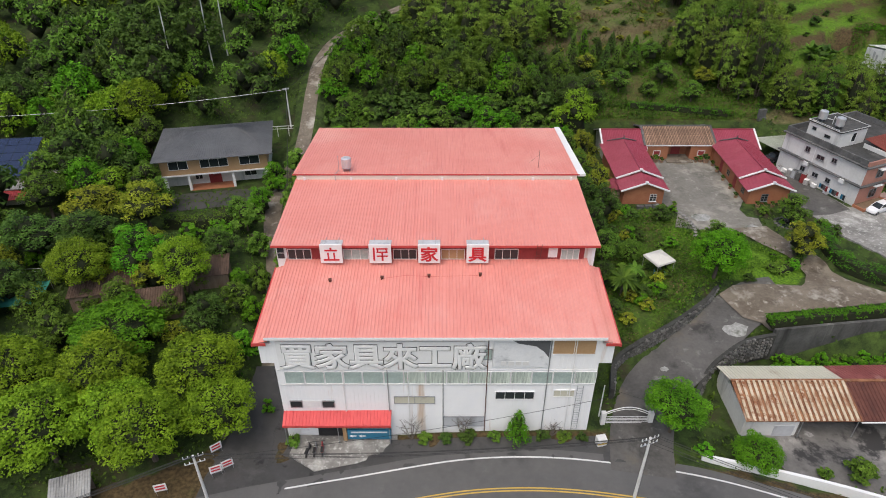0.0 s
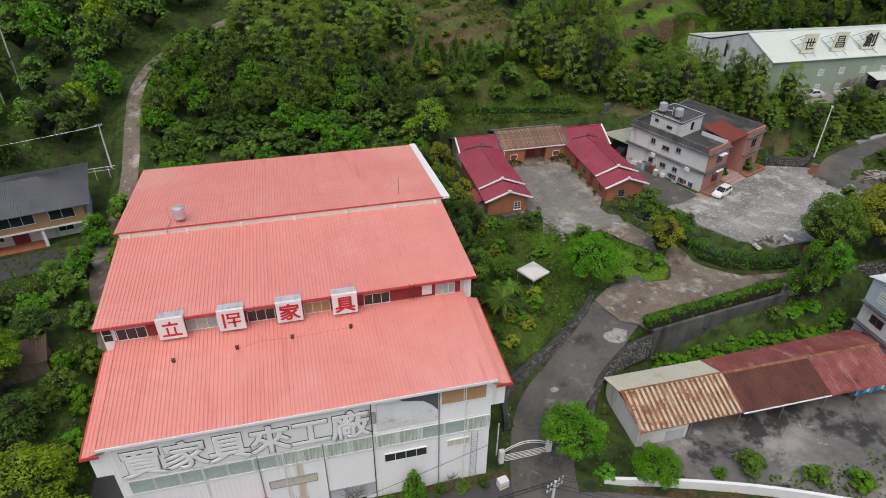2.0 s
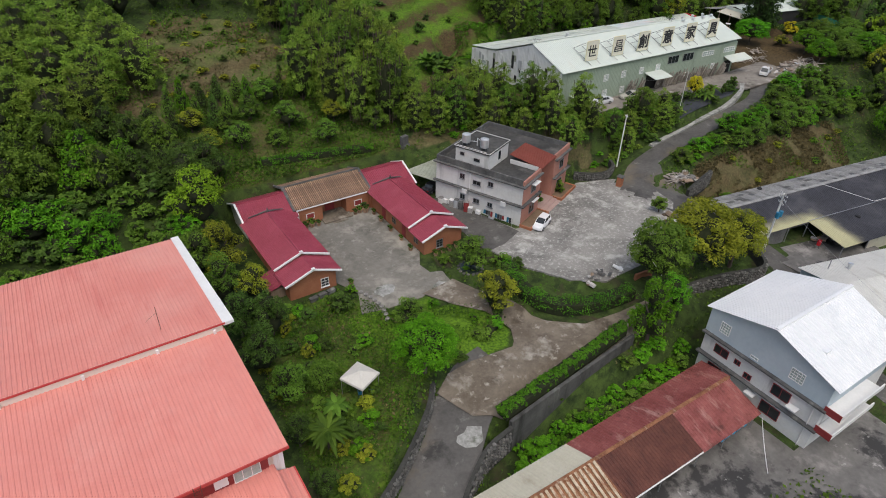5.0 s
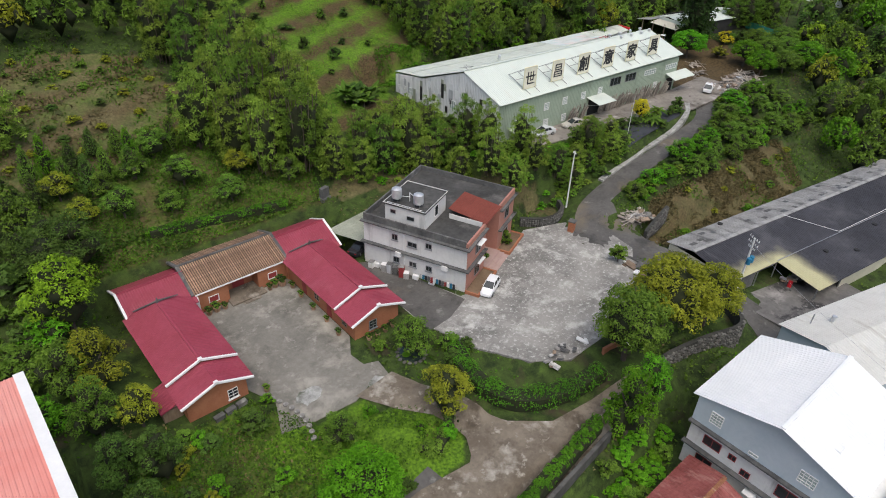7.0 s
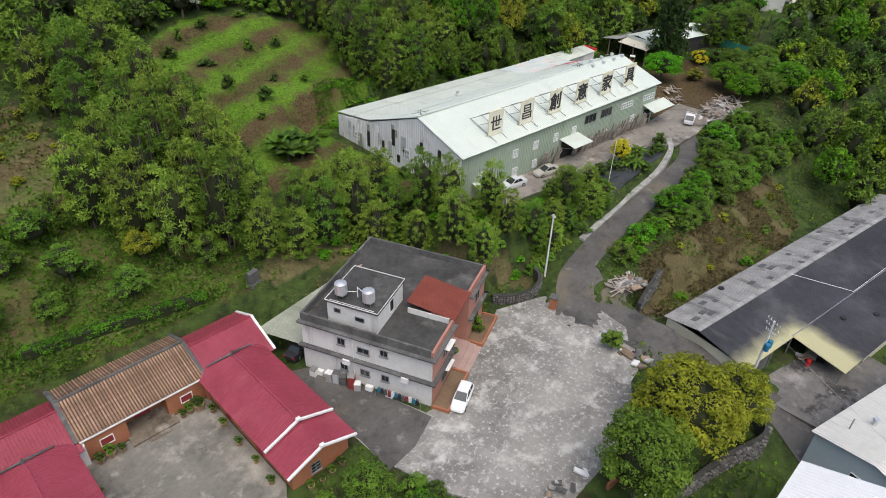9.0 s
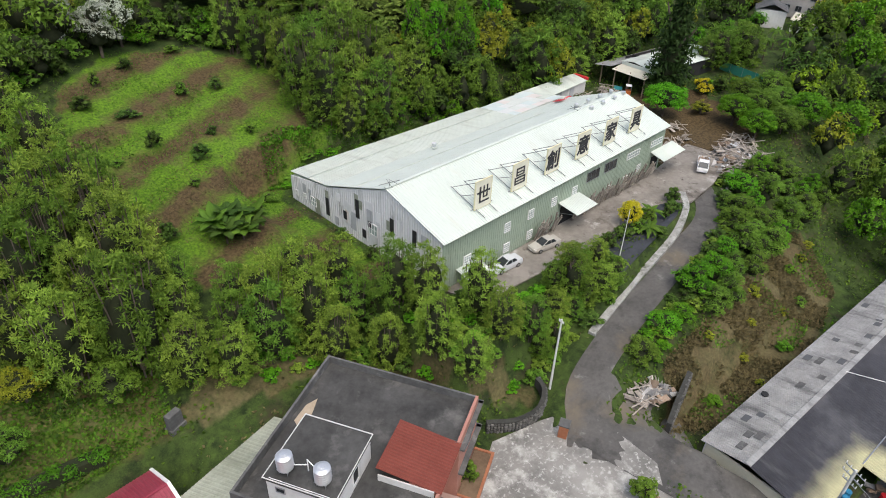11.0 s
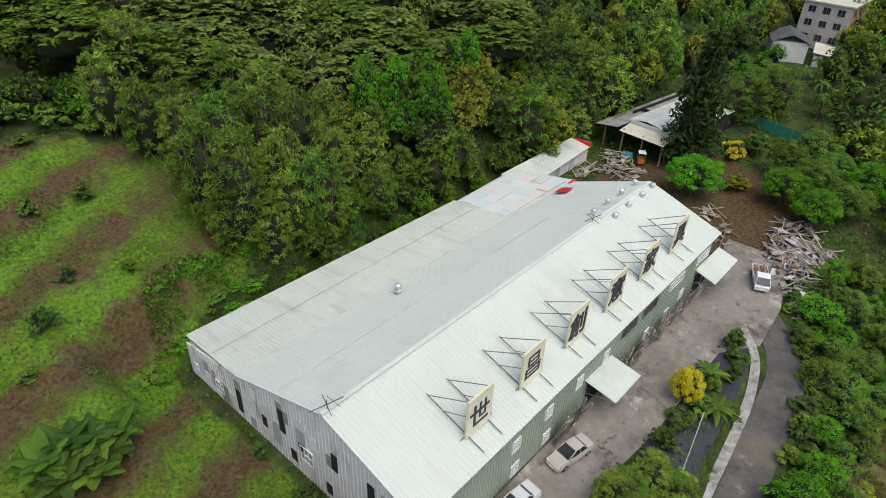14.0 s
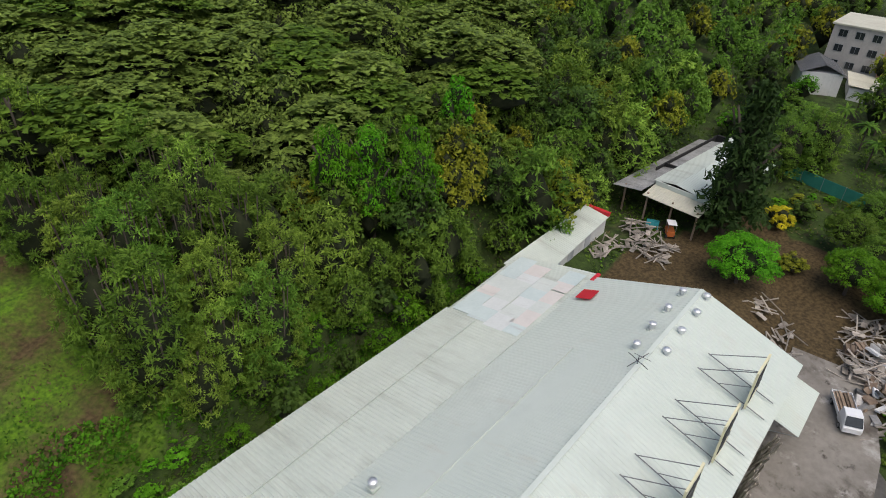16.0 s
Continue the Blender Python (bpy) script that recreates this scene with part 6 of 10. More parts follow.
# walls coloured near-black for the shade inside the open shed
part("wall", boxes((6, 23.7, 10, 10.2, -0.4, 4), (23.4, 23.7, -0.4, 10, -0.4, 4.2), (6, 23.7, -0.4, -0.2, -0.4, 4.1), (8, 8.2, -0.2, 10, -0.4, 4.2)), DARK, bs)
for y in (-0.1, 3.4, 7, 10.4):
    part("post", boxes((-0.9, -0.7, y, y + 0.2, -0.4, 3.6)), WOOD, bs)

# ---- far houses ----
CREAM_WALL = surface("aged_cream_plaster", ((0.4, 0.37, 0.34), (0.5, 0.47, 0.43)), 0.4, 0.85, 0, 0.2, streak=[((0.2, 0.19, 0.17), 0.5, 0.55, 0.75, (1, 1, 0.12))])
far = thing("house", 236, 112.2, 16.4, -5, "distant three-storey brick-faced town house", "house")
part("wall", boxes((0, 12, 0, 10, -1, 8.6)), TILE_PINK, far)
part("end_wall", boxes((-0.12, -0.01, 0, 10, -1, 8.6)), CREAM_WALL, far)
part("roof", boxes((-0.4, 12.4, -0.4, 10.4, 8.6, 8.9)), CREAM_ROOF, far)
for z in (1.4, 4.4, 7.2):
    for y in (2, 5, 8):
        window(far, pose(-0.15, y, z, 0, 0, -90), 1.6, 1.4, 2, 1, STEEL, GLASS)
    for x in (2.5, 6, 9.5):
        window(far, pose(x, -0.03, z), 1.8, 1.5, 2, 1, STEEL, GLASS)
far2 = thing("house", 225, 116.5, 15.2, 20, "small distant house with grey tiled roof", "house")
part("wall", boxes((0, 8, 0, 7, -1, 3.6)), PLASTER, far2)
roof_sheet(far2, SLATE_ROOF, (-0.4, -0.4, 3.5), (8.4, -0.4, 3.5), (8.4, 3.5, 5.2), (-0.4, 3.5, 5.2))
roof_sheet(far2, SLATE_ROOF, (-0.4, 7.4, 3.5), (8.4, 7.4, 3.5), (8.4, 3.5, 5.2), (-0.4, 3.5, 5.2))
for x in (2, 5.6):
    window(far2, pose(x, -0.03, 1.8), 1.4, 1.2, 2, 1)
far3 = thing("shed", 226, 109, 14.2, 10, "low distant shed with cream roof", "shed")
part("wall", boxes((0, 9, 0, 6, -1, 2.6)), PLASTER, far3)
roof_sheet(far3, CREAM_ROOF, (-0.4, -0.4, 2.6), (9.4, -0.4, 2.6), (9.4, 6.4, 3.2), (-0.4, 6.4, 3.2))

# ---- plants ----
OCTA_V = np.array([(1, 0, 0), (-1, 0, 0), (0, 1, 0), (0, -1, 0), (0, 0, 1), (0, 0, -1)], float)
OCTA_F = np.array([(0, 2, 4), (2, 1, 4), (1, 3, 4), (3, 0, 4), (2, 0, 5), (1, 2, 5), (3, 1, 5), (0, 3, 5)])
ICO = None


def ball_mesh():
    global ICO
    if ICO is None:
        bm = bmesh.new()
        bmesh.ops.create_icosphere(bm, subdivisions=1, radius=1)
        ICO = (np.array([v.co for v in bm.verts]), np.array([[v.index for v in f.verts] for f in bm.faces]))
        bm.free()
    return ICO


def unit(a):
    return a / np.linalg.norm(a, axis=1)[:, None]


def leaf_cloud(rng, lobes, count, size, out=0.8, droop=0.0, aspect=0.55, up=0.35, low=-0.4, radial=0.0):
    """Leaves on the outsides of many lobes; radial ones burst from the middle of a lobe like a plume.
    Returns the corners, three for a leaf, and the tone of each leaf's clump."""
    c = np.array([l[0] for l in lobes], float)
    r = np.array([l[1] for l in lobes], float)
    area = (r[:, 0] * r[:, 1] + r[:, 0] * r[:, 2] + r[:, 1] * r[:, 2])
    pick = rng.choice(len(lobes), count, p=area / area.sum())
    tone = rng.uniform(0, 1, len(lobes))
    d = unit(rng.normal(size=(count, 3)))
    d[:, 2] = np.where(d[:, 2] < low, -d[:, 2], d[:, 2])
    s = size * rng.uniform(0.6, 1.35, (count, 1))
    if radial:
        p = c[pick] + d * r[pick] * rng.uniform(0.35, 1.0, (count, 1))
        u = unit((d * radial + rng.normal(size=(count, 3)) * 0.35) * np.array([1, 1, 0.5]) + np.array([0, 0, -droop]))
        n = d * out + rng.normal(size=(count, 3)) * 0.35 + np.array([0, 0, up])
        n = unit(n - u * (n * u).sum(1)[:, None])
    else:
        p = c[pick] + d * r[pick] * rng.uniform(0.78, 1.12, (count, 1))
        n = unit(d / r[pick] * r[pick].mean(1)[:, None] * out + rng.normal(size=(count, 3)) * 0.36 + np.array([0, 0, up]))
        u = rng.normal(size=(count, 3)) + d * droop * 0.6 + np.array([0, 0, -1.6 * droop])
        u = unit(u - n * (u * n).sum(1)[:, None])
    v = np.cross(n, u)
    leaf = np.stack([p - u * s * 0.8 - v * s * aspect * 1.25, p - u * s * 0.8 + v * s * aspect * 1.25, p + u * s * 1.2], 1).reshape(-1, 3)
    return leaf, np.repeat(tone[pick], 3)


def dome(rng, lobes, centre, radius, n, lo, hi, flat=0.9, floor=-0.25):
    """Clumps of leaves over the upper side of a rounded limb."""
    for i in range(n):
        a, e = 2.399 * i + rng.uniform(-0.5, 0.5), math.asin(floor + (1 - floor) * (i + rng.uniform(0.2, 0.8)) / n)
        k, q = radius * rng.uniform(lo, hi), radius * rng.uniform(0.78, 1.0)
        lobes.append(((centre[0] + q * math.cos(a) * math.cos(e), centre[1] + q * math.sin(a) * math.cos(e), centre[2] + q * flat * math.sin(e)), (k, k, k * 0.8)))


def crown_lobes(rng, kind):
    """The clumps of a crown of radius about 1 and of height 0 to about 2, and the shade-dark cores of its limbs."""
    lobes, cores = [], []
    if kind == "round":
        dome(rng, lobes, (0, 0, 0.9), 0.82, 78, 0.14, 0.28, 1.05, -0.45)
        cores.append(((0, 0, 0.9), (0.7, 0.7, 0.72)))
    elif kind == "wild":
        for i in range(6):
            a = math.tau * i / 5 + rng.uniform(-0.4, 0.4)
            q, big = (rng.uniform(0.35, 0.62), rng.uniform(0.3, 0.46)) if i < 5 else (0.08, 0.46)
            mid = (q * math.cos(a), q * math.sin(a), rng.uniform(0.5, 1.25) if i < 5 else 1.45)
            dome(rng, lobes, mid, big, 9, 0.32, 0.62, 1.0, -0.5)
            cores.append((mid, (big * 0.85,) * 3))
        cores.append(((0, 0, 0.6), (0.5, 0.5, 0.6)))
    elif kind == "bamboo":
        for i in range(34):
            a, q = 2.399 * i + rng.uniform(-0.4, 0.4), math.sqrt((i + 0.5) / 34)
            k = rng.uniform(0.15, 0.26)
            top = 1.88 - 0.6 * q * q + rng.uniform(-0.32, 0.1)
            lobes.append(((q * 0.85 * math.cos(a), q * 0.85 * math.sin(a), top), (k, k, k * 0.42)))
            if q > 0.55:
                for share in (0.76, 0.52, 0.28):
                    b, w = a + rng.uniform(-0.3, 0.3), q * rng.uniform(0.8, 1.0)
                    lobes.append(((w * math.cos(b), w * math.sin(b), top * share + rng.uniform(-0.1, 0.1)), (k * 0.9, k * 0.9, k * 0.45)))
        cores += [((0, 0, 0.75), (0.62, 0.62, 0.75)), ((0.2, -0.2, 1.1), (0.42, 0.42, 0.42))]
    elif kind == "flat":
        for i in range(84):
            a, q = 2.399 * i + rng.uniform(-0.3, 0.3), math.sqrt((i + 0.5) / 84)
            k = rng.uniform(0.1, 0.2)
            lobes.append(((q * math.cos(a), q * math.sin(a), 1.8 - 0.42 * q * q + rng.uniform(-0.1, 0.06)), (k, k, k * 0.3)))
        cores.append(((0, 0, 1.05), (0.85, 0.85, 0.42)))
    elif kind == "cone":
        for i in range(30):
            h = 0.12 + 1.75 * (i / 30) ** 0.95
            a, q = 2.399 * i, 0.72 * (1 - h / 2.1)
            k = 0.12 + 0.2 * (1 - h / 2.05)
            lobes.append(((q * math.cos(a), q * math.sin(a), h), (k, k, k * 1.1)))
        cores += [((0, 0, 0.6), (0.55, 0.55, 0.6)), ((0, 0, 1.2), (0.3, 0.3, 0.6))]
    elif kind == "pine":
        for tier in range(13):
            h = 0.25 + 1.65 * tier / 12
            k = 0.95 * (1 - h / 2.15) ** 0.8
            for j in range(6):
                a = math.tau * (j + 0.5 * (tier % 2)) / 6 + rng.uniform(-0.2, 0.2)
                for q in (0.45, 0.85):
                    lobes.append(((k * q * math.cos(a), k * q * math.sin(a), h - 0.03 * q), (0.13 + 0.12 * k, 0.13 + 0.12 * k, 0.055)))
        cores += [((0, 0, 0.65), (0.5, 0.5, 0.5)), ((0, 0, 1.1), (0.28, 0.28, 0.8))]
    elif kind == "shrub":
        for i in range(4):
            a, q, big = math.tau * i / 3 + rng.uniform(-0.4, 0.4), (rng.uniform(0.3, 0.5) if i < 3 else 0.0), rng.uniform(0.38, 0.52)
            mid = (q * math.cos(a), q * math.sin(a), rng.uniform(0.4, 0.9) if i < 3 else 1.15)
            dome(rng, lobes, mid, big, 6, 0.35, 0.6, 1.1, -0.4)
            cores.append((mid, (big * 0.8, big * 0.8, big * 0.9)))
    return lobes, cores


KINDS = {  # leaves, size, outwards, droop, aspect, up, lowest, radial
    "round": (8600, 0.027, 1.1, 0.0, 0.6, 0.25, -0.4, 0.0), "wild": (4500, 0.037, 1.0, 0.1, 0.5, 0.35, -0.5, 0.0), "bamboo": (6300, 0.045, 0.7, 0.12, 0.3, 0.9, -0.6, 1.0),
    "flat": (2600, 0.052, 0.3, 0.0, 0.6, 1.8, -0.2, 0.0), "cone": (1900, 0.06, 0.9, -0.3, 0.4, 0.3, -0.6, 0.0), "pine": (5200, 0.08, 0.3, 0.3, 0.3, 0.7, -0.5, 0.0), "shrub": (1150, 0.085, 0.9, 0.1, 0.5, 0.4, -0.4, 0.0)}


def crown_arrays(kind, seed, share=1.0, grow=1.0):
    """The corners of the leaves, their clumps' tones, and the shade-dark cores."""
    rng = np.random.default_rng(seed)
    lobes, cores = crown_lobes(rng, kind)
    count, size, out, droop, aspect, up, low, radial = KINDS[kind]
    leaf, tone = leaf_cloud(rng, lobes, int(count * share), size * grow, out, droop, aspect, up, low, radial)
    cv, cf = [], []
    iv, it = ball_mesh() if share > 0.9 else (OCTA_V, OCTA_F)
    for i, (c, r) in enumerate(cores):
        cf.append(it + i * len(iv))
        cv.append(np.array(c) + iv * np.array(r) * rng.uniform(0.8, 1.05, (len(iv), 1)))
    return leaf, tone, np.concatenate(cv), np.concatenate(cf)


def mesh_from(name, verts, quads, tris, material, inner=0, tone=None):
    """A mesh from arrays; the last inner triangles are the shade-dark cores."""
    me = bpy.data.meshes.new(name)
    me.vertices.add(len(verts))
    me.vertices.foreach_set("co", np.asarray(verts, np.float32).ravel())
    loops = np.concatenate([quads.ravel(), tris.ravel()]).astype(np.int32)
    me.loops.add(len(loops))
    me.loops.foreach_set("vertex_index", loops)
    starts = np.concatenate([np.arange(len(quads)) * 4, len(quads) * 4 + np.arange(len(tris)) * 3]).astype(np.int32)
    me.polygons.add(len(starts))
    me.polygons.foreach_set("loop_start", starts)
    me.materials.append(material)
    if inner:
        me.materials.append(GAP_SHADE)
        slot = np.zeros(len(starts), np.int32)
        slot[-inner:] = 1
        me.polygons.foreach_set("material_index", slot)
    if tone is not None:
        layer = me.attributes.new("clump", "FLOAT", "POINT")
        layer.data.foreach_set("value", np.concatenate([tone, np.zeros(len(verts) - len(tone))]).astype(np.float32))
    me.update(calc_edges=True)
    return me


CROWNS, TRUNKS = {}, {}
NO_QUADS = np.zeros((0, 4), int)


def crown_mesh(kind, variant, material):
    key = (kind, variant, material.name)
    if key not in CROWNS:
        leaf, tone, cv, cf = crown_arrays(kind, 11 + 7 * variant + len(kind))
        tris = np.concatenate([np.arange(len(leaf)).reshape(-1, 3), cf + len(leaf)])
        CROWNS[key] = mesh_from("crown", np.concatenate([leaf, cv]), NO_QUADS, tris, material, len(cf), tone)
    return CROWNS[key]


def trunk_mesh(kind, variant):
    key = (kind in ("bamboo",), variant)
    if key not in TRUNKS:
        rng = random.Random(variant + 5)
        bm = bmesh.new()
        if key[0]:
            for i in range(14):
                a, q = rng.uniform(0, math.tau), rng.uniform(0.05, 0.6)
                tube(bm, (q * 0.5 * math.cos(a), q * 0.5 * math.sin(a), 0), (q * math.cos(a), q * math.sin(a), 0.85), 0.018, 0.01, 5)
        else:
            lean = (rng.uniform(-0.06, 0.06), rng.uniform(-0.06, 0.06))
            tube(bm, (0, 0, 0), (*lean, 0.45), 0.075, 0.05, 8)
            tube(bm, (*lean, 0.43), (lean[0] * 1.5, lean[1] * 1.5, 0.85), 0.05, 0.02, 7)
            for i in range(5):
                a = math.tau * i / 5 + rng.uniform(-0.3, 0.3)
                tube(bm, (*lean, 0.36 + 0.05 * i), (0.42 * math.cos(a), 0.42 * math.sin(a), 0.62 + 0.07 * i), 0.03, 0.012, 5)
        bmesh.ops.recalc_face_normals(bm, faces=bm.faces)
        me = bpy.data.meshes.new("trunk")
        bm.to_mesh(me)
        bm.free()
        me.materials.append(BARK)
        TRUNKS[key] = me
    return TRUNKS[key]


PLANT_RNG = random.Random(4)


def plant(kind, material, x, y, r, h, label, name="tree", category="tree", group="", clear=0.28, z=None):
    """A tree at x, y: the crown of radius r reaches up to h; the trunk is bare over the share clear of the height."""
    variant = PLANT_RNG.randrange(3)
    z = h1(x, y) - 0.1 if z is None else z
    ob = new(name)
    ob.matrix_basis = pose(x, y, z, 0, 0, PLANT_RNG.uniform(0, 360))
    tagged(ob, label, category, group)
    t = new("trunk", trunk_mesh(kind, variant))
    if kind == "bamboo":
        t["kind"] = "stuff"
    t.parent, t.scale = ob, (max(1.5, h * 0.5) * 0.6 + r * 0.25, max(1.5, h * 0.5) * 0.6 + r * 0.25, h * 0.95)
    c = new("crown", crown_mesh(kind, variant, material))
    c.parent = ob
    c.location, c.scale = (0, 0, h * clear), (r * PLANT_RNG.uniform(0.93, 1.07), r * PLANT_RNG.uniform(0.93, 1.07), h * (1 - clear) / 2.0)
    return ob


def scatter(poly, gap, seed, limit=400):
    """Places at least gap apart inside an outline."""
    rng = random.Random(seed)
    xs_, ys_ = [p[0] for p in poly], [p[1] for p in poly]
    got = []
    for _ in range(limit * 25):
        x, y = rng.uniform(min(xs_), max(xs_)), rng.uniform(min(ys_), max(ys_))
        if inside(poly, [x], [y])[0] and all((x - a) ** 2 + (y - b) ** 2 > gap * gap for a, b in got):
            got.append((x, y))
            if len(got) >= limit:
                break
    return got


CAMPHOR = "broad camphor tree with yellow-green young leaves by the road"
for x, y, r, h in ((-41, 43.5, 5.6, 10.5), (-37.5, 50, 5.6, 10.5), (-30.5, 43.5, 5.2, 10), (-27, 51, 5.0, 10.2), (-24.0, 46.5, 4.2, 8.6), (-47, 50, 5.6, 10.5), (-34.5, 45.5, 5, 9.6), (-49, 41, 5.5, 10), (-53, 47, 6, 10.5)):
    plant("round", LEAF_YELLOW, x, y, r, h, CAMPHOR, group="roadside camphors", clear=0.22)
plant("round", LEAF_FRESH, -38.5, 57.0, 6.2, 7.6, "wide domed tree with dense fresh green leaves", clear=0.1)
plant("round", LEAF_YELLOW, -46.5, 66, 4.3, 9, "yellow-green rounded tree above a shed roof")
plant("round", LEAF_YELLOW, -33, 66, 4.2, 9.4, "yellow-green rounded tree above a shed roof")
plant("wild", LEAF_FRESH, -40, 69.5, 4, 8.6, "bright green tree between yellower ones")
for x, y, r in ((-56, 73, 5), (-51, 80, 5), (-43.5, 80.5, 4.6), (-62, 66, 5), (-49, 73.5, 4.5), (-60, 84, 4.5), (-57, 60, 4.5), (-64, 75, 5)):
    plant("wild", PLANT_RNG.choice((LEAF_OLIVE, LEAF_MID, LEAF_DARK)), x, y, r, 8.5, "dense dull-green tree below the tan house", group="trees below the tan house")
for x, y, r, h in ((-29.5, 81.5, 2.8, 5.5), (-33, 79, 2.4, 4), (-37, 78, 2.4, 4.0), (-24.4, 63, 1.8, 5), (-24.6, 69, 2, 6), (-24.6, 97, 2.6, 5), (-26.5, 76.5, 2.2, 5), (-21.5, 79, 1.4, 5), (-21.2, 60, 1.6, 5), (-21.4, 64, 1.9, 6), (-21.6, 68, 1.9, 6), (-22, 72.5, 2.0, 6.5), (-23.2, 85.5, 2.2, 6), (-22.4, 90.5, 2.4, 6), (-27, 92, 2.0, 4), (-19.8, 49.6, 0.9, 2.5), (-23.8, 57, 2.0, 5), (-22.6, 82, 2.0, 5.5)):
    plant("shrub", PLANT_RNG.choice((LEAF_MID, LEAF_FRESH)), x, y, r, h, "leafy shrub beside the narrow lane", "shrub", "shrub", clear=0.05)
plant("round", LEAF_YELLOW, -54, 108.5, 5.0, 12, "tall yellow-green tree behind the tan house")
plant("wild", LEAF_MID, -52, 104, 3.6, 9, "green tree beside the tan house")

# strip between the red-roofed factory and the courtyard house
for x, y, r, h, leaf in ((23.5, 99, 3.6, 8, LEAF_OLIVE), (23.5, 107.5, 4.6, 10.5, LEAF_YELLOW), (21.6, 92, 2.8, 7.5, LEAF_MID), (21.4, 85.5, 2.6, 7, LEAF_DARK), (21.6, 79, 2.8, 6.5, LEAF_DARK), (22.4, 73.5, 2.4, 5.5, LEAF_MID), (20.6, 98.5, 3.0, 8, LEAF_MID), (21, 67.5, 2.0, 4.5, LEAF_DARK), (24.6, 84, 2.8, 6.5, LEAF_DARK), (25, 91, 2.4, 5.5, LEAF_OLIVE), (27, 115, 4, 8, LEAF_DARK), (24, 113, 4, 8.5, LEAF_DARK), (21, 61.5, 1.6, 3, LEAF_DARK)):
    plant("wild", leaf, x, y, r, h, "dense tree squeezed in beside the white factory wall", group="trees by the factory wall", clear=0.12)

# garden
plant("round", LEAF_LIME, 36.8, 69.6, 4.2, 8.0, "rounded bright green garden tree on the lawn", clear=0.2)
plant("round", LEAF_MID, 26.2, 73.6, 2.0, 3.9, "clipped round dark green bush", "bush", "bush", clear=0.02)
plant("wild", LEAF_MID, 39.6, 77.4, 2.2, 3.8, "low dark tree at the lawn's edge", clear=0.15)
plant("wild", LEAF_MID, 53, 83.4, 2.8, 5.2, "leafy tree beside the garden pond", clear=0.12)
plant("wild", LEAF_OLIVE, 50.3, 74.3, 3.2, 5.4, "thin feathery garden tree", clear=0.2)
for x, y, r, h in ((33, 77, 1.3, 2.2), (30.5, 70.5, 1.4, 2.4), (43.5, 78.6, 0.9, 1.6), (46.5, 73.6, 0.8, 1.3), (48.5, 71.8, 1.3, 1.7), (36.3, 86.6, 0.9, 1.5), (28.6, 85.8, 1.2, 2), (33.5, 84, 1.8, 3.2), (56.5, 81.3, 1.6, 2.4), (50.2, 86, 1.0, 1.6), (58, 79.6, 1.2, 2.0), (25.5, 63.5, 1.4, 2.2), (28, 66.5, 1.2, 1.8), (27.5, 79.5, 1.4, 2.2), (45.3, 71.4, 1.2, 1.4), (41.6, 69.4, 1.0, 1.2), (55.5, 79, 1.3, 2.2)):
    plant("shrub", PLANT_RNG.choice((LEAF_MID, LEAF_DARK, LEAF_FRESH)), x, y, r, h, "small leafy garden shrub", "shrub", "shrub", "garden shrubs", 0.02)
plant("round", LEAF_FRESH, 24.6, 46.2, 3.6, 7, "spreading bright green tree beside the gate", clear=0.3)
plant("round", LEAF_FRESH, 32.6, 42.6, 2.8, 4.4, "clipped round tree behind the low wall", clear=0.12)
for x, y, r, h in ((43, 41.4, 1.9, 2.8), (49, 38.8, 1.6, 2.2), (39.5, 41.5, 1.0, 1.5), (53, 37, 1.8, 2.4), (27.5, 43.5, 1.2, 2)):
    plant("shrub", PLANT_RNG.choice((LEAF_FRESH, LEAF_MID)), x, y, r, h, "bright green bush by the concrete yard", "bush", "bush", clear=0.02)
plant("cone", LEAF_FRESH, 8.0, 45.6, 1.7, 4.6, "tall bright green shrub against the factory front", "shrub", "shrub", clear=0.0)
for x, r, h, leaf in ((2.6, 1.2, 1.5, LEAF_DARK), (5.6, 0.9, 1.3, LEAF_MID), (10.6, 0.9, 1.4, LEAF_DARK), (13, 1.0, 1.0, LEAF_MID), (-2, 1.1, 1.2, LEAF_MID), (0.3, 1.0, 1.0, LEAF_DARK), (-16.2, 1.1, 1.6, LEAF_MID), (15, 0.8, 0.9, LEAF_DARK)):
    plant("shrub", leaf, x, 45.7, r, h, "low shrub along the factory front", "shrub", "shrub", "shrubs along the factory", 0.02)

# trees round the big yard
plant("round", LEAF_MID, 71.4, 66.9, 4.7, 11, "dense dark round tree on the stone wall", clear=0.12)
plant("round", LEAF_OLIVE, 80.2, 67.4, 5.9, 11.5, "broad olive-green tree above the stone wall", clear=0.15)
plant("round", LEAF_OLIVE, 85.5, 64.8, 4.2, 10, "olive-green tree above the lane", clear=0.15)
plant("wild", LEAF_FRESH, 63.6, 60.6, 3.0, 9.5, "tall green tree at the end of the hedge", clear=0.1)
plant("wild", LEAF_FRESH, 67.8, 61.4, 2.8, 8.6, "tall green tree at the end of the hedge", clear=0.1)
plant("shrub", LEAF_MID, 86.6, 79.2, 1.5, 3.2, "young tree at the yard's edge", clear=0.15)
for x, y in scatter([(40, 55.4), (52, 55.6), (66, 56.2), (69, 59), (63, 60), (41, 57.6)], 1.35, 77, 46):
    plant("shrub", PLANT_RNG.choice((LEAF_MID, LEAF_FRESH, LEAF_FRESH)), x, y, PLANT_RNG.uniform(1.0, 1.6), PLANT_RNG.uniform(1.0, 2.6), "rank broad-leaved weeds below the retaining wall", "shrub", "shrub", "weeds below the wall", 0.0)
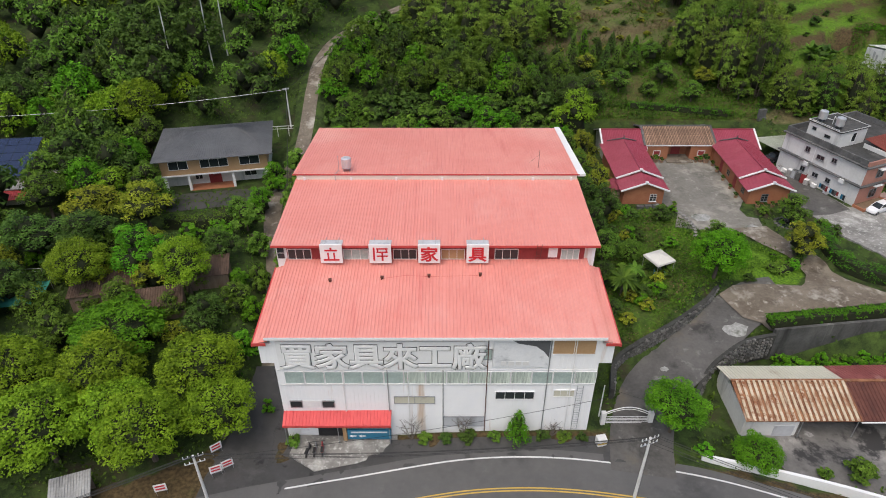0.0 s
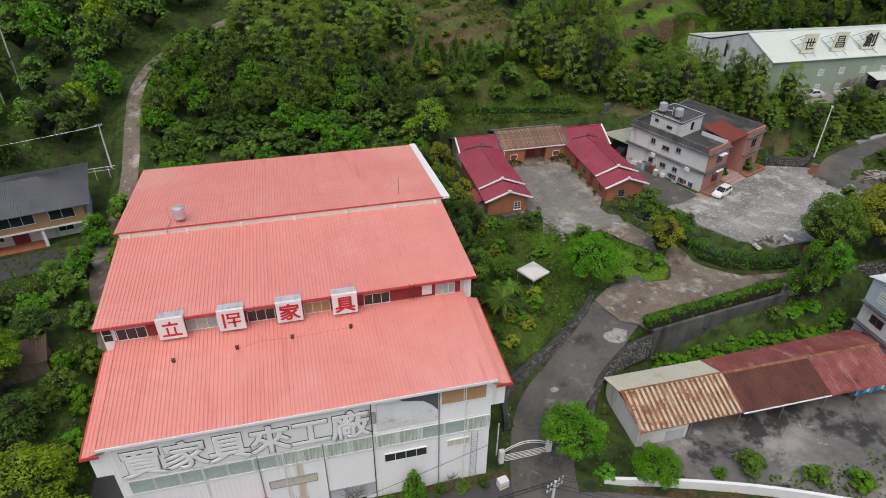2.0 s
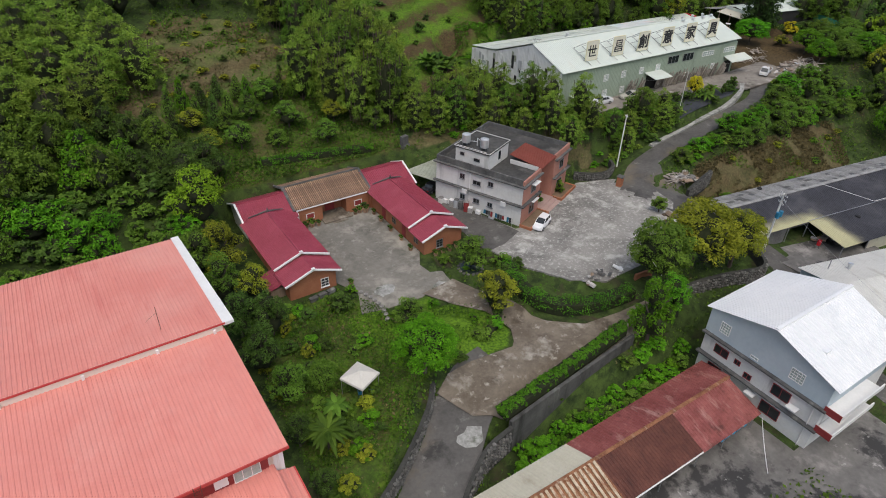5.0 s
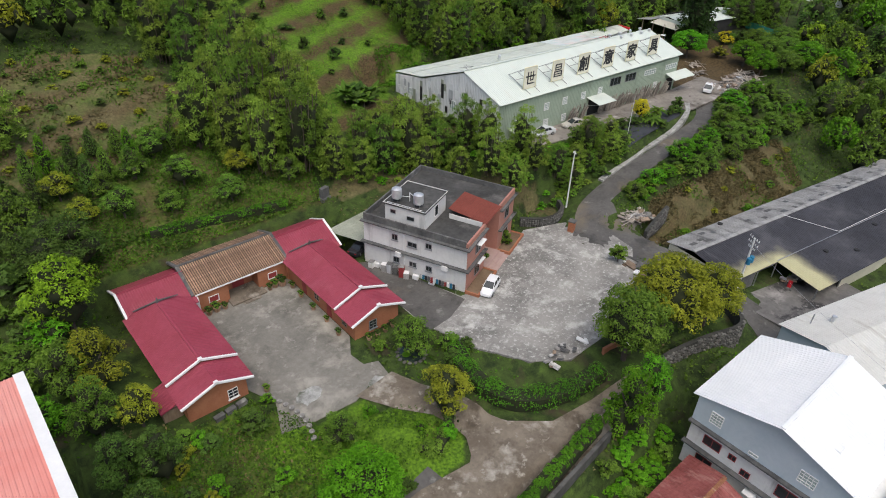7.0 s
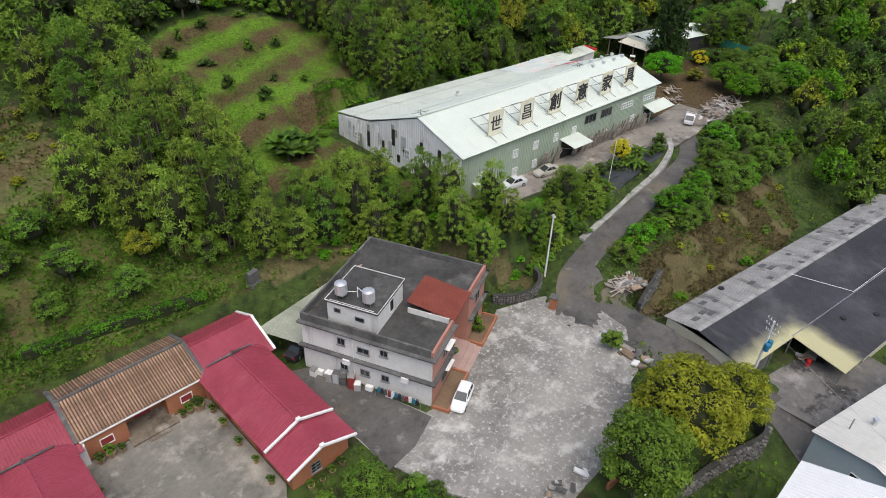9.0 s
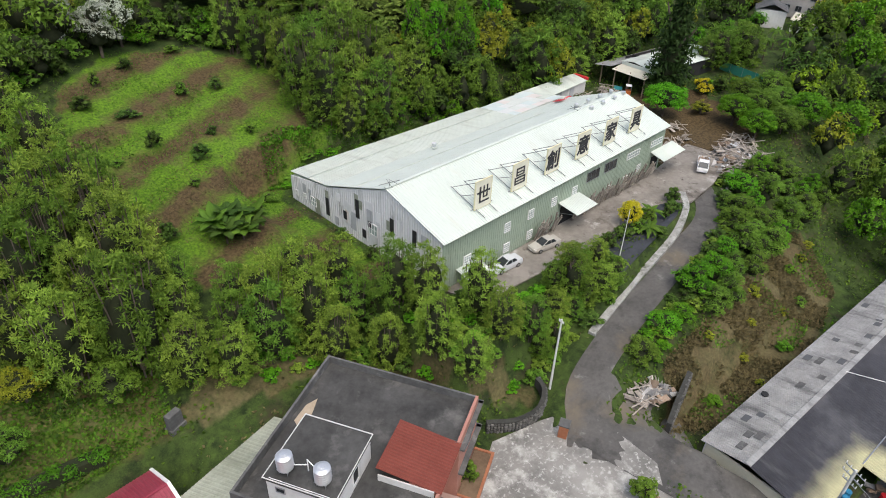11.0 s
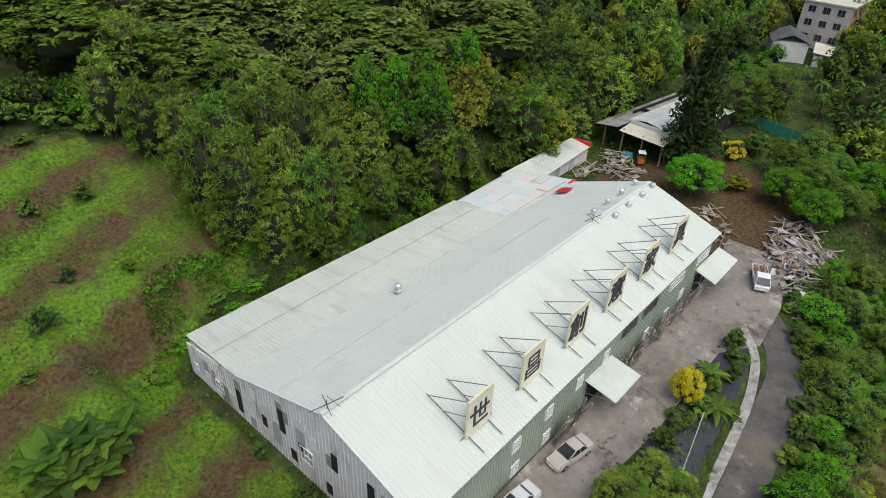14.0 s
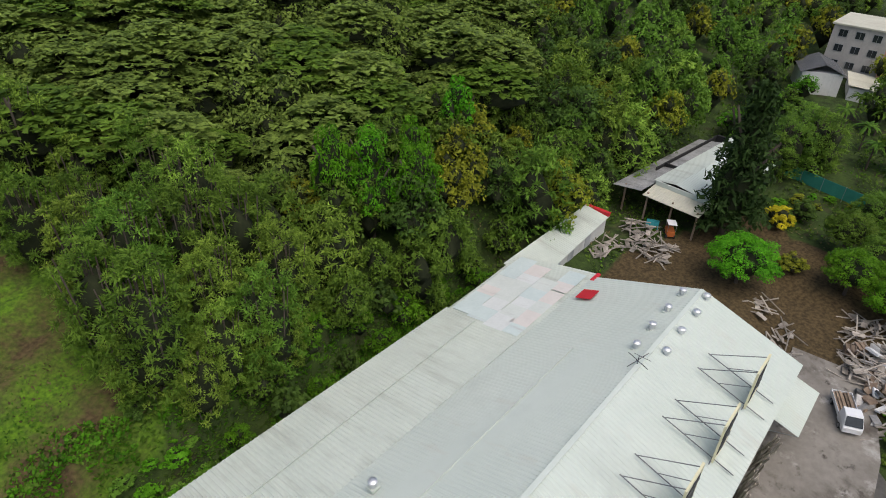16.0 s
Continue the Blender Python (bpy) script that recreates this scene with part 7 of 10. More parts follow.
plant("shrub", LEAF_MID, 71.9, 91.3, 1.0, 2.2, "rounded shrub in the brick planter", "shrub", "shrub", clear=0.0)
plant("shrub", LEAF_MID, 77.0, 92.2, 1.2, 2.8, "rounded shrub in the brick planter", "shrub", "shrub", clear=0.0)

# orchard and terraces
for i, (x, y) in enumerate(scatter([(25, 119), (60, 117.5), (62, 120), (58, 126), (50, 135), (38, 130), (26, 128)], 4.8, 3, 24)):
    s = PLANT_RNG.uniform(0.75, 1.25)
    plant("wild", PLANT_RNG.choice((LEAF_MID, LEAF_DARK, LEAF_MID, LEAF_OLIVE)), x, y, 2.5 * s, 4.0 * s, "low fruit tree on the grassy slope", group="fruit trees", clear=0.18)
for x, y in scatter([(26, 127), (38, 127), (46, 132), (38, 136), (26, 133)], 2.8, 5, 22):
    plant("cone", PLANT_RNG.choice((LEAF_MID, LEAF_FRESH, LEAF_DARK)), x, y, 1.7, PLANT_RNG.uniform(4.5, 7), "slim young conifer on the slope", group="young conifers", clear=0.05)
plant("cone", LEAF_MID, 49.5, 131.5, 3.2, 9.5, "dense green conical tree", clear=0.05)
for x, y in scatter(TERRACES, 3.4, 8, 60):
    plant("shrub", PLANT_RNG.choice((LEAF_OLIVE, LEAF_DARK, LEAF_MID)), x, y, PLANT_RNG.uniform(0.7, 1.3), PLANT_RNG.uniform(0.8, 1.5), "small bush planted on a terrace", "bush", "bush", "terrace bushes", 0.0)
for x, y in scatter(FIELD, 5.0, 9, 24):
    plant("shrub", PLANT_RNG.choice((LEAF_DARK, LEAF_MID)), x, y, PLANT_RNG.uniform(0.8, 1.9), PLANT_RNG.uniform(1.2, 3.0), "young dark bush in the green field", "bush", "bush", "field bushes", 0.0)

# bamboo
BANK = [(63, 117), (66, 128), (74, 122), (81, 118), (87, 109), (87.6, 103.5), (94, 100), (103, 97), (98, 94.6), (91, 94.2), (84, 98), (79, 108.5), (70, 113)]
WEST_GROVE = [(47, 130), (55, 123), (62, 119), (65, 125), (65, 132), (66, 138), (67, 146), (66, 156), (61, 160), (54, 158), (53, 142)]
NORTH_GROVE = [(102.6, 144), (103, 158), (102, 168), (105.5, 174), (113, 167), (117, 152), (118, 142.5), (110, 141.8)]
for poly, gap, r, h, seed, limit in ((BANK, 3.4, 2.9, 9.2, 21, 64), (WEST_GROVE, 4.2, 3.8, 13.5, 22, 58), (NORTH_GROVE, 4.0, 3.7, 13.0, 23, 56)):
    for x, y in scatter(poly, gap, seed, limit):
        k = PLANT_RNG.uniform(0.8, 1.15) * (0.72 if y < 101 and poly is BANK else 1.0)
        plant("bamboo", PLANT_RNG.choice((LEAF_BAMBOO, LEAF_MID) if poly is NORTH_GROVE else (LEAF_BAMBOO, LEAF_BAMBOO, LEAF_MID)), x, y, r * k, h * k, "arching clump of bamboo in a dense thicket", "bamboo_clump", "bamboo", "bamboo thicket", 0.0)
for x, y in scatter([(-6, 134), (8, 130), (24, 136), (27, 150), (10, 158), (-6, 148)], 5.5, 31, 26):
    plant("bamboo", LEAF_BAMBOO, x, y, 4.4, 10.5, "big bamboo clump above the thicket", "bamboo_clump", "bamboo", "bamboo above the thicket", 0.0)

# shrubs on the bank below the hill road
for x, y in scatter([(101, 88), (110, 89.2), (124, 89.6), (132, 90.5), (142, 94), (152, 93), (158, 84), (140, 84.5), (118, 85)], 2.7, 41, 80):
    plant("wild", PLANT_RNG.choice((LEAF_MID, LEAF_FRESH, LEAF_MID)), x, y, PLANT_RNG.uniform(1.7, 3.0), PLANT_RNG.uniform(2.4, 4.8), "rank shrub on the bank below the hill road", "shrub", "shrub", "bank shrubs", 0.0)
for x, y in ((121.5, 98.3), (124, 97), (118, 98), (127, 97.4), (115.5, 98.8), (112, 98.8), (129, 98.6), (109, 98.6), (120, 95.8)):
    plant("shrub", PLANT_RNG.choice((LEAF_DARK, LEAF_MID)), x, y, PLANT_RNG.uniform(0.9, 1.7), PLANT_RNG.uniform(1.6, 3.2), "leafy shrub in the bed beside the hill road", "shrub", "shrub", "bed shrubs", 0.0)
plant("round", LEAF_GOLD, 118.2, 99.6, 1.9, 4.4, "bright golden-leaved bush beside the factory apron", "bush", "bush", clear=0.05)

for x, y in scatter([(93, 96.5), (98, 99), (104, 99.6), (109, 98.2), (110, 96), (100, 95)], 2.0, 45, 22):
    k = PLANT_RNG.uniform(0.8, 1.2)
    plant("bamboo", PLANT_RNG.choice((LEAF_BAMBOO, LEAF_MID)), x, y, 1.9 * k, 4.4 * k, "low bamboo clump below the factory apron", "bamboo_clump", "bamboo", "bamboo below the apron", 0.0)

# beyond the factory
plant("pine", LEAF_PINE, 166, 118.6, 5.2, 21, "tall dark tiered conifer by the back shed", clear=0.03)
plant("round", LEAF_LIME, 156.5, 114, 4.6, 6.6, "round bright green tree by the work yard", clear=0.15)
plant("shrub", LEAF_GOLD, 171.5, 113.2, 2.3, 3.8, "golden bush behind the work yard", "bush", "bush", clear=0.0)
plant("shrub", LEAF_DARK, 175.5, 111.5, 2.2, 3.6, "dark bush behind the work yard", "bush", "bush", clear=0.0)
plant("shrub", LEAF_OLIVE, 163, 109.6, 2.3, 3.0, "brownish shrub behind the work yard", "bush", "bush", clear=0.0)
for x, y in ((163, 103.5), (167.5, 101), (171, 105.5), (160.5, 98.5), (166, 96), (174, 99.5), (172, 94), (179, 103)):
    plant("round", PLANT_RNG.choice((LEAF_MID, LEAF_FRESH)), x, y, PLANT_RNG.uniform(3.4, 4.4), PLANT_RNG.uniform(5.5, 7), "bright green spreading tree by the scrap yard", group="trees by the scrap yard", clear=0.15)
for x, y in ((131, 147.5), (136.5, 146), (133.5, 143.2), (127.5, 149.5), (150, 150)):
    plant("wild", LEAF_LIME, x, y, 3.0, PLANT_RNG.uniform(12, 14), "lime-green tree standing out of the wood", group="lime trees in the wood", clear=0.2)


# ---- woods ----
def wood(name, label, poly, gap, seed, kinds, limit=200, share=0.16, grow=2.3, taper=None):
    """Far or crowded trees as one mesh: crowns and trunks."""
    rng = random.Random(seed)
    protos = {}
    groups = {}
    spots = scatter(poly, gap, seed, limit)
    zz = height(np.array([p[0] for p in spots]), np.array([p[1] for p in spots]))
    for (x, y), z in zip(spots, zz):
        kind, leaf, r, h, clear = rng.choice(kinds)
        v = rng.randrange(3)
        if (kind, v) not in protos:
            protos[kind, v] = crown_arrays(kind, 60 + v, share, grow)
        lv, tone, cv, cf = protos[kind, v]
        k = rng.uniform(0.65, 1.25)
        a = rng.uniform(0, math.tau)
        c, s = math.cos(a), math.sin(a)
        m = np.array([[c * r * k, -s * r * k, 0], [s * r * k, c * r * k, 0], [0, 0, h * k * (1 - clear) / 2]])
        o = np.array([x, y, z + h * k * clear - 0.3])
        groups.setdefault(leaf.name, []).append((lv @ m.T + o, tone * 0.7 + rng.uniform(0, 0.3), cv @ m.T + o, cf, leaf))
    for key, items in groups.items():
        lv, tone, cv = [np.concatenate([i[k] for i in items]) for k in (0, 1, 2)]
        n, fs = 0, []
        for i in items:
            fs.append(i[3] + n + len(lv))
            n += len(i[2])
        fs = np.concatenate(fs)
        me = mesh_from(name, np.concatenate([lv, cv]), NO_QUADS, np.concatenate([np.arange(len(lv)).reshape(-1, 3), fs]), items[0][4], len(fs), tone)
        tagged(new(name, me), label, "wood", kind="stuff")


BRIGHT = [("round", LEAF_FRESH, 3.6, 9.5, 0.1), ("round", LEAF_YELLOW, 3.8, 9.5, 0.1)]
DENSE = [("wild", LEAF_DARK, 4.2, 10, 0.1), ("wild", LEAF_MID, 4.0, 10, 0.1), ("round", LEAF_DARK, 4.4, 11, 0.12), ("wild", LEAF_MID, 3.6, 8.5, 0.1)]
LOWER = [("shrub", LEAF_MID, 2.4, 4.0, 0.0), ("wild", LEAF_FRESH, 2.6, 4.6, 0.0), ("wild", LEAF_MID, 2.8, 5.0, 0.0), ("shrub", LEAF_DARK, 2.4, 4.2, 0.0)]
MIXED = [("wild", LEAF_MID, 3.6, 10, 0.1), ("bamboo", LEAF_BAMBOO, 3.6, 11, 0.0), ("wild", LEAF_DARK, 3.8, 10, 0.1), ("wild", LEAF_MID, 3.4, 9, 0.1), ("wild", LEAF_OLIVE, 3.4, 9.5, 0.1), ("round", LEAF_MID, 3.2, 10, 0.1), ("bamboo", LEAF_MID, 3.6, 11.5, 0.0)]
wood("woodland", "dark wooded hillside above the tan house", [(-130, 112), (-62, 112), (-34, 110), (-29, 118), (-29, 130), (-26, 142), (-12, 156), (6, 172), (10, 210), (-60, 230), (-150, 200)], 4.7, 51, DENSE * 3 + BRIGHT, 330)
wood("woodland", "wooded slope beside the tan house", [(-130, 60), (-70, 56), (-66, 84), (-86, 90), (-86, 111), (-130, 111)], 5, 52, DENSE + BRIGHT, 90)
wood("woodland", "leafy growth between the camphors and the tan house", [(-60, 54), (-47, 56), (-30, 58.5), (-26, 61), (-26, 66), (-29, 74), (-45, 76), (-62, 72)], 4.0, 64, [("wild", LEAF_MID, 2.6, 5.0, 0.05), ("wild", LEAF_DARK, 2.8, 5.5, 0.05), ("shrub", LEAF_FRESH, 2.2, 4.0, 0.0), ("wild", LEAF_OLIVE, 2.6, 5.0, 0.05)], 34, 0.5, 1.4)
wood("woodland", "trees around the solar building", [(-62, 88), (-54, 86), (-52, 97), (-58, 112), (-84, 113), (-84, 107), (-66, 104)], 3.8, 65, DENSE + BRIGHT, 40, 0.32, 1.6)
wood("thicket", "green thicket behind the red-roofed factory", [(-20.5, 95), (19, 95), (24, 112), (22, 117), (-21, 117)], 2.8, 53, LOWER, 100, 0.34, 1.6)
wood("woodland", "taller green trees above the thicket", [(-21, 117), (22, 117), (24, 131), (6, 131), (-10, 133), (-21, 128)], 3.6, 68, [("wild", LEAF_MID, 3.0, 7.5, 0.05), ("round", LEAF_MID, 3.2, 8, 0.1), ("wild", LEAF_DARK, 3.2, 8, 0.05), ("wild", LEAF_FRESH, 2.8, 6.5, 0.05)], 60, 0.34, 1.65)
wood("thicket", "leafy growth beside the climbing track", [(-21, 128), (-10, 134), (-8, 150), (-16, 142)], 3.4, 63, LOWER, 30, 0.32, 1.6)
wood("woodland", "wood above the terraces", [(8, 172), (20, 154), (36, 166), (52, 160), (70, 162), (84, 172), (100, 175), (104, 230), (10, 225)], 5.6, 54, MIXED, 160)
wood("woodland", "flat-topped layered wood on the far slope", [(103, 174), (112, 168), (118, 153), (140, 156), (160, 151), (188, 160), (200, 190), (170, 225), (105, 228)], 3.7, 55, [("flat", LEAF_FLAT, 5.2, 12, 0.05), ("flat", LEAF_FLAT, 4.6, 11, 0.05), ("flat", LEAF_MID, 5, 10.5, 0.05), ("wild", LEAF_FLAT, 4.6, 10, 0.05)], 260, 0.45, 1.4)
wood("thicket", "rank growth along the back of the green factory", [(104, 139.2), (112, 138.6), (124, 138), (138, 137), (140, 139.5), (118, 142), (108, 144), (104, 143)], 2.6, 61, [("wild", LEAF_MID, 2.2, 5.0, 0.0), ("wild", LEAF_FRESH, 2.0, 4.2, 0.0), ("shrub", LEAF_DARK, 2.0, 4.5, 0.0)], 70, 0.34, 1.65)
wood("woodland", "bamboo and trees behind the back sheds", [(146, 137), (158, 133.5), (164, 134), (190, 131), (196, 140), (180, 140), (150, 140)], 3.6, 62, MIXED, 50, 0.34, 1.65)
wood("woodland", "tangled wood behind the green factory", [(116, 142), (122, 139.8), (136, 139.5), (146, 137.5), (160, 138), (178, 136), (190, 145), (188, 160), (160, 151), (140, 155), (118, 152)], 3.6, 56, MIXED, 150, 0.34, 1.65)
wood("woodland", "wood round the far houses", [(178, 132), (200, 128), (226, 126), (300, 120), (330, 170), (260, 230), (200, 190), (190, 150)], 5.6, 57, MIXED, 200)
wood("woodland", "wood beyond the scrap yard", [(176, 96), (200, 106), (224, 112), (300, 118), (330, 60), (240, 10), (170, 55), (150, 70), (152, 80), (165, 90)], 5.6, 58, MIXED + [("round", LEAF_FRESH, 4.0, 10, 0.1), ("round", LEAF_MID, 4.2, 10, 0.1), ("wild", LEAF_YELLOW, 3.8, 9, 0.1), ("wild", LEAF_BAMBOO, 3.8, 9, 0.1)], 230)
wood("thicket", "undergrowth at the wood's edge", [(188, 113), (205, 116), (222, 122), (200, 127), (190, 126), (187, 118)], 3.6, 59, LOWER, 70, 0.32, 1.6)
wood("thicket", "low creeping vines along the back of the green factory", [(91.5, 139.5), (104, 138.8), (104, 142), (98, 142.5), (93, 141.5)], 1.3, 66, [("shrub", LEAF_FRESH, 1.2, 1.2, 0.0), ("shrub", LEAF_MID, 1.3, 1.0, 0.0)], 40, 0.34, 1.65)
for x, y, r, h in ((187, 117, 4.2, 9.5), (191.5, 113.5, 4.4, 10), (183.5, 118.5, 3.6, 8), (195, 116, 4, 9)):
    plant("bamboo", LEAF_MID, x, y, r, h, "tall leafy clump behind the fenced plot", "bamboo_clump", "bamboo", "clumps behind the plot", 0.0)
for x, y in scatter([(172, 118), (181, 113), (187, 108), (188, 100), (180, 106), (174, 112)], 2.4, 71, 26):
    plant("shrub", PLANT_RNG.choice((LEAF_MID, LEAF_OLIVE, LEAF_DARK, LEAF_FRESH)), x, y, PLANT_RNG.uniform(0.7, 1.6), PLANT_RNG.uniform(0.8, 2.0), "garden bush in the fenced plot", "bush", "bush", "plot bushes", 0.0)
for x, y in scatter([(104, 78), (116, 76.5), (138, 79), (146, 83), (128, 84.5), (110, 84)], 4.2, 72, 26):
    plant("shrub", PLANT_RNG.choice((LEAF_MID, LEAF_OLIVE, LEAF_GRASS)), x, y, PLANT_RNG.uniform(0.6, 1.4), PLANT_RNG.uniform(0.7, 1.6), "straggling bush on the bare brown bank", "bush", "bush", "bank bushes", 0.0)

for x, y, r, h in ((102.6, 145.4, 2.9, 8.5), (105.4, 142.4, 2.6, 8.0), (108.2, 142.8, 2.8, 9.0), (111.2, 142.2, 2.5, 8.5), (105.8, 146.6, 3.0, 10), (109.6, 146.2, 3.0, 10), (114.0, 142.0, 2.3, 7.5)):
    plant("bamboo", LEAF_BAMBOO, x, y, r, h, "arching bamboo clump leaning over the green factory's eave", "bamboo_clump", "bamboo", "clumps behind the green factory", 0.0)

# undergrowth that fills the banks
FILL = [("shrub", LEAF_MID, 1.5, 1.8, 0.0), ("shrub", LEAF_DARK, 1.6, 2.0, 0.0), ("shrub", LEAF_FRESH, 1.2, 1.3, 0.0), ("shrub", LEAF_BAMBOO, 1.3, 1.6, 0.0)]
wood("thicket", "undergrowth on the bamboo bank", [(63, 118), (74, 121), (83, 115), (88.5, 106), (93, 101.5), (100, 99.5), (110, 97.5), (111, 95.4), (100, 94.6), (92, 94.6), (84, 99), (78, 110), (66, 114.5)], 1.7, 92, FILL, 170, 0.4, 1.5)
wood("thicket", "undergrowth between the field and the wood", [(62, 170), (72, 169), (84, 175), (96, 172), (104, 167), (108, 174), (96, 181), (70, 180)], 2.3, 93, LOWER, 90, 0.4, 1.5)
wood("thicket", "undergrowth along the lower edge of the hill road", [(99, 88.4), (112, 89.6), (126, 90.2), (134, 92.6), (140, 96), (146, 96), (140, 91.5), (126, 87.6), (104, 86.6)], 1.6, 94, FILL, 110, 0.4, 1.5)
wood("thicket", "undergrowth by the bamboo grove", [(104, 145), (107, 147), (107, 158), (105, 168), (110, 168), (112, 150), (110, 143)], 2.0, 95, FILL, 50, 0.4, 1.5)
for x, y, r, h in ((-47.5, 90.5, 3.2, 6.5), (-44, 86.5, 2.8, 5.5), (-51, 87, 3.6, 7.5), (-28.5, 86.5, 2.6, 5.0), (-31.5, 84.5, 2.2, 4.2), (-54, 95, 3.8, 9), (-27.5, 93, 2.4, 5.0)):
    plant("wild", PLANT_RNG.choice((LEAF_MID, LEAF_YELLOW, LEAF_FRESH)), x, y, r, h, "leafy tree close before the tan house", group="trees before the tan house", clear=0.08)
for x, y in scatter([(21, 61), (26, 61), (31, 67), (34, 79), (27.5, 87.5), (21, 87.5)], 2.1, 97, 34):
    plant("shrub", PLANT_RNG.choice((LEAF_MID, LEAF_DARK, LEAF_DARK, LEAF_OLIVE)), x, y, PLANT_RNG.uniform(0.7, 1.5), PLANT_RNG.uniform(0.9, 2.2), "dark garden shrub beside the factory", "shrub", "shrub", "garden shrubs", 0.0)
for x, y in ((83.5, 173), (87.5, 175), (80.5, 176)):
    plant("wild", LEAF_BLOOM, x, y, 3.2, 8.5, "tree covered with white blossom above the field", group="blossoming trees", clear=0.15)


# ---- grass and weeds ----
def block(x, y, turn, x0, x1, y0, y1):
    c, s = math.cos(radians(turn)), math.sin(radians(turn))
    return [(x + u * c - v * s, y + u * s + v * c) for u, v in ((x0, y0), (x1, y0), (x1, y1), (x0, y1))]


# ground that is built over or paved
BUILT = [block(0, 0, 0, -20, 17.8, 45.5, 92), block(0, 0, 0, 28, 57, 104, 113.2), block(0, 0, 0, 28, 36, 88.2, 105), block(0, 0, 0, 48, 56.4, 88.2, 105), block(0, 0, 0, 35, 49, 81, 105),
         [(56, 101), (56.5, 86), (58.5, 79), (61.5, 73), (66, 70), (74, 70.3), (81, 73), (88, 77), (92.5, 80), (92.5, 90), (82, 93.4)], block(64.8, 87.3, 23.7, -1, 17, -2, 15.6),
         block(0, 0, 0, 32, 68, 40, 54.6), block(0, 0, 0, 67, 84, 27, 57.4), block(90.5, 57.6, -14.2, -0.5, 24.5, -12, 0.5), block(96.6, 73.4, -8.6, 0, 60, -14, 5), block(89.3, 107.3, -2.8, -0.2, 52, -6, 31),
         [(137, 97), (150, 96), (170, 100), (172, 118), (158, 126), (141, 128), (140, 108)], block(-38.5, 99.5, 11.5, -9, 9, -7, 7), block(-70.5, 95, 8, -9, 7, -9, 6),
         [(36.5, 66.5), (39, 68.2), (48.2, 67.6), (49.8, 70.5), (46.1, 77.4), (43.8, 81.4), (49, 82), (52.8, 74.5), (54, 69.2), (57.9, 65.9), (70, 65), (69.5, 61.8), (52, 60.6), (38, 60)], block(96, 50, 0, 0, 18, 0, 16)]


def tufts(name, label, poly, count, leaf, size, seed, patch=0.12, thin=0.0, keep_off=True):
    """Blades of grass and low weeds strewn over the ground inside an outline, thicker in patches."""
    rng = np.random.default_rng(seed)
    px, py = np.array([p[0] for p in poly]), np.array([p[1] for p in poly])
    x, y = rng.uniform(px.min(), px.max(), count), rng.uniform(py.min(), py.max(), count)
    k = inside(poly, x, y)
    x, y = x[k], y[k]
    k = np.array([noise.noise((a * patch, b * patch, seed * 0.7)) for a, b in zip(x, y)]) > thin
    x, y = x[k], y[k]
    if keep_off:
        near = np.zeros(x.shape, bool)
        for other in (BARE_BANK, SCRAP, FIELD, ROADSIDE):
            near |= inside(other, x, y) if len(poly) == 4 else False
        for other in BUILT:
            near |= inside(other, x, y)
        for line, half, rim in ROADS:
            for q in line:
                near |= np.hypot(x - q[0], y - q[1]) < half + 0.25
        x, y = x[~near], y[~near]
    n = len(x)
    z = height(x, y) + 0.1
    s = size * rng.uniform(0.5, 1.5, n)
    a, b = rng.uniform(0, math.tau, n), rng.uniform(0.15, 1.1, n)
    d = np.stack([np.cos(a) * np.cos(b), np.sin(a) * np.cos(b), np.sin(b)], 1) * s[:, None]
    w = np.stack([-np.sin(a), np.cos(a), np.zeros(n)], 1) * (s * 0.32)[:, None]
    o = np.stack([x, y, z], 1)
    v = np.stack([o, o + d * 0.55 - w, o + d, o + d * 0.55 + w], 1).reshape(-1, 3)
    me = mesh_from(name, v, np.arange(len(v)).reshape(-1, 4), np.zeros((0, 3), int), leaf)
    return tagged(new(name, me), label, "grass", kind="stuff")


tufts("grass", "bright grass in patches on the field", [(63, 137), (68, 128), (76, 122), (83, 117), (88.8, 110), (90, 138), (95, 141.5), (97, 160), (95, 170), (84, 174), (74, 168), (68, 152)], 30000, LEAF_GRASS, 0.19, 81, 0.16, 0.0)
tufts("dry_grass", "dry straw-coloured grass on the field", FIELD, 16000, LEAF_STRAW, 0.22, 82, 0.16, 0.0)
tufts("vines", "low creeping vines behind the green factory", [(89.5, 141), (91.5, 145.4), (96, 147), (102, 144), (118, 142), (140, 140), (140, 137), (118, 138.2), (92, 139.4)], 20000, LEAF_FRESH, 0.34, 181, 0.3, -0.3, False)
tufts("vines", "dark creeping vines behind the green factory", [(89.5, 141), (91.5, 145.4), (96, 147), (102, 144), (118, 142), (140, 140), (140, 137), (118, 138.2), (92, 139.4)], 12000, LEAF_MID, 0.36, 182, 0.3, -0.3, False)
tufts("grass", "grass under the fruit trees", ORCHARD, 22000, LEAF_GRASS, 0.26, 83, 0.15, -0.15)
tufts("weeds", "dark weeds under the fruit trees", ORCHARD, 16000, LEAF_DARK, 0.36, 183, 0.2, 0.0)
tufts("dry_grass", "dry grass on the terraces", TERRACES, 12000, LEAF_STRAW, 0.36, 84, 0.2, 0.0)
tufts("grass", "green grass on the terraces", TERRACES, 9000, LEAF_GRASS, 0.36, 85, 0.2, 0.05)
tufts("grass", "grass and weeds in the garden", GARDEN, 26000, LEAF_GRASS, 0.2, 86, 0.3, -0.25, False)
tufts("weeds", "dark weeds along the garden beds", GARDEN, 14000, LEAF_DARK, 0.24, 186, 0.25, 0.0, False)
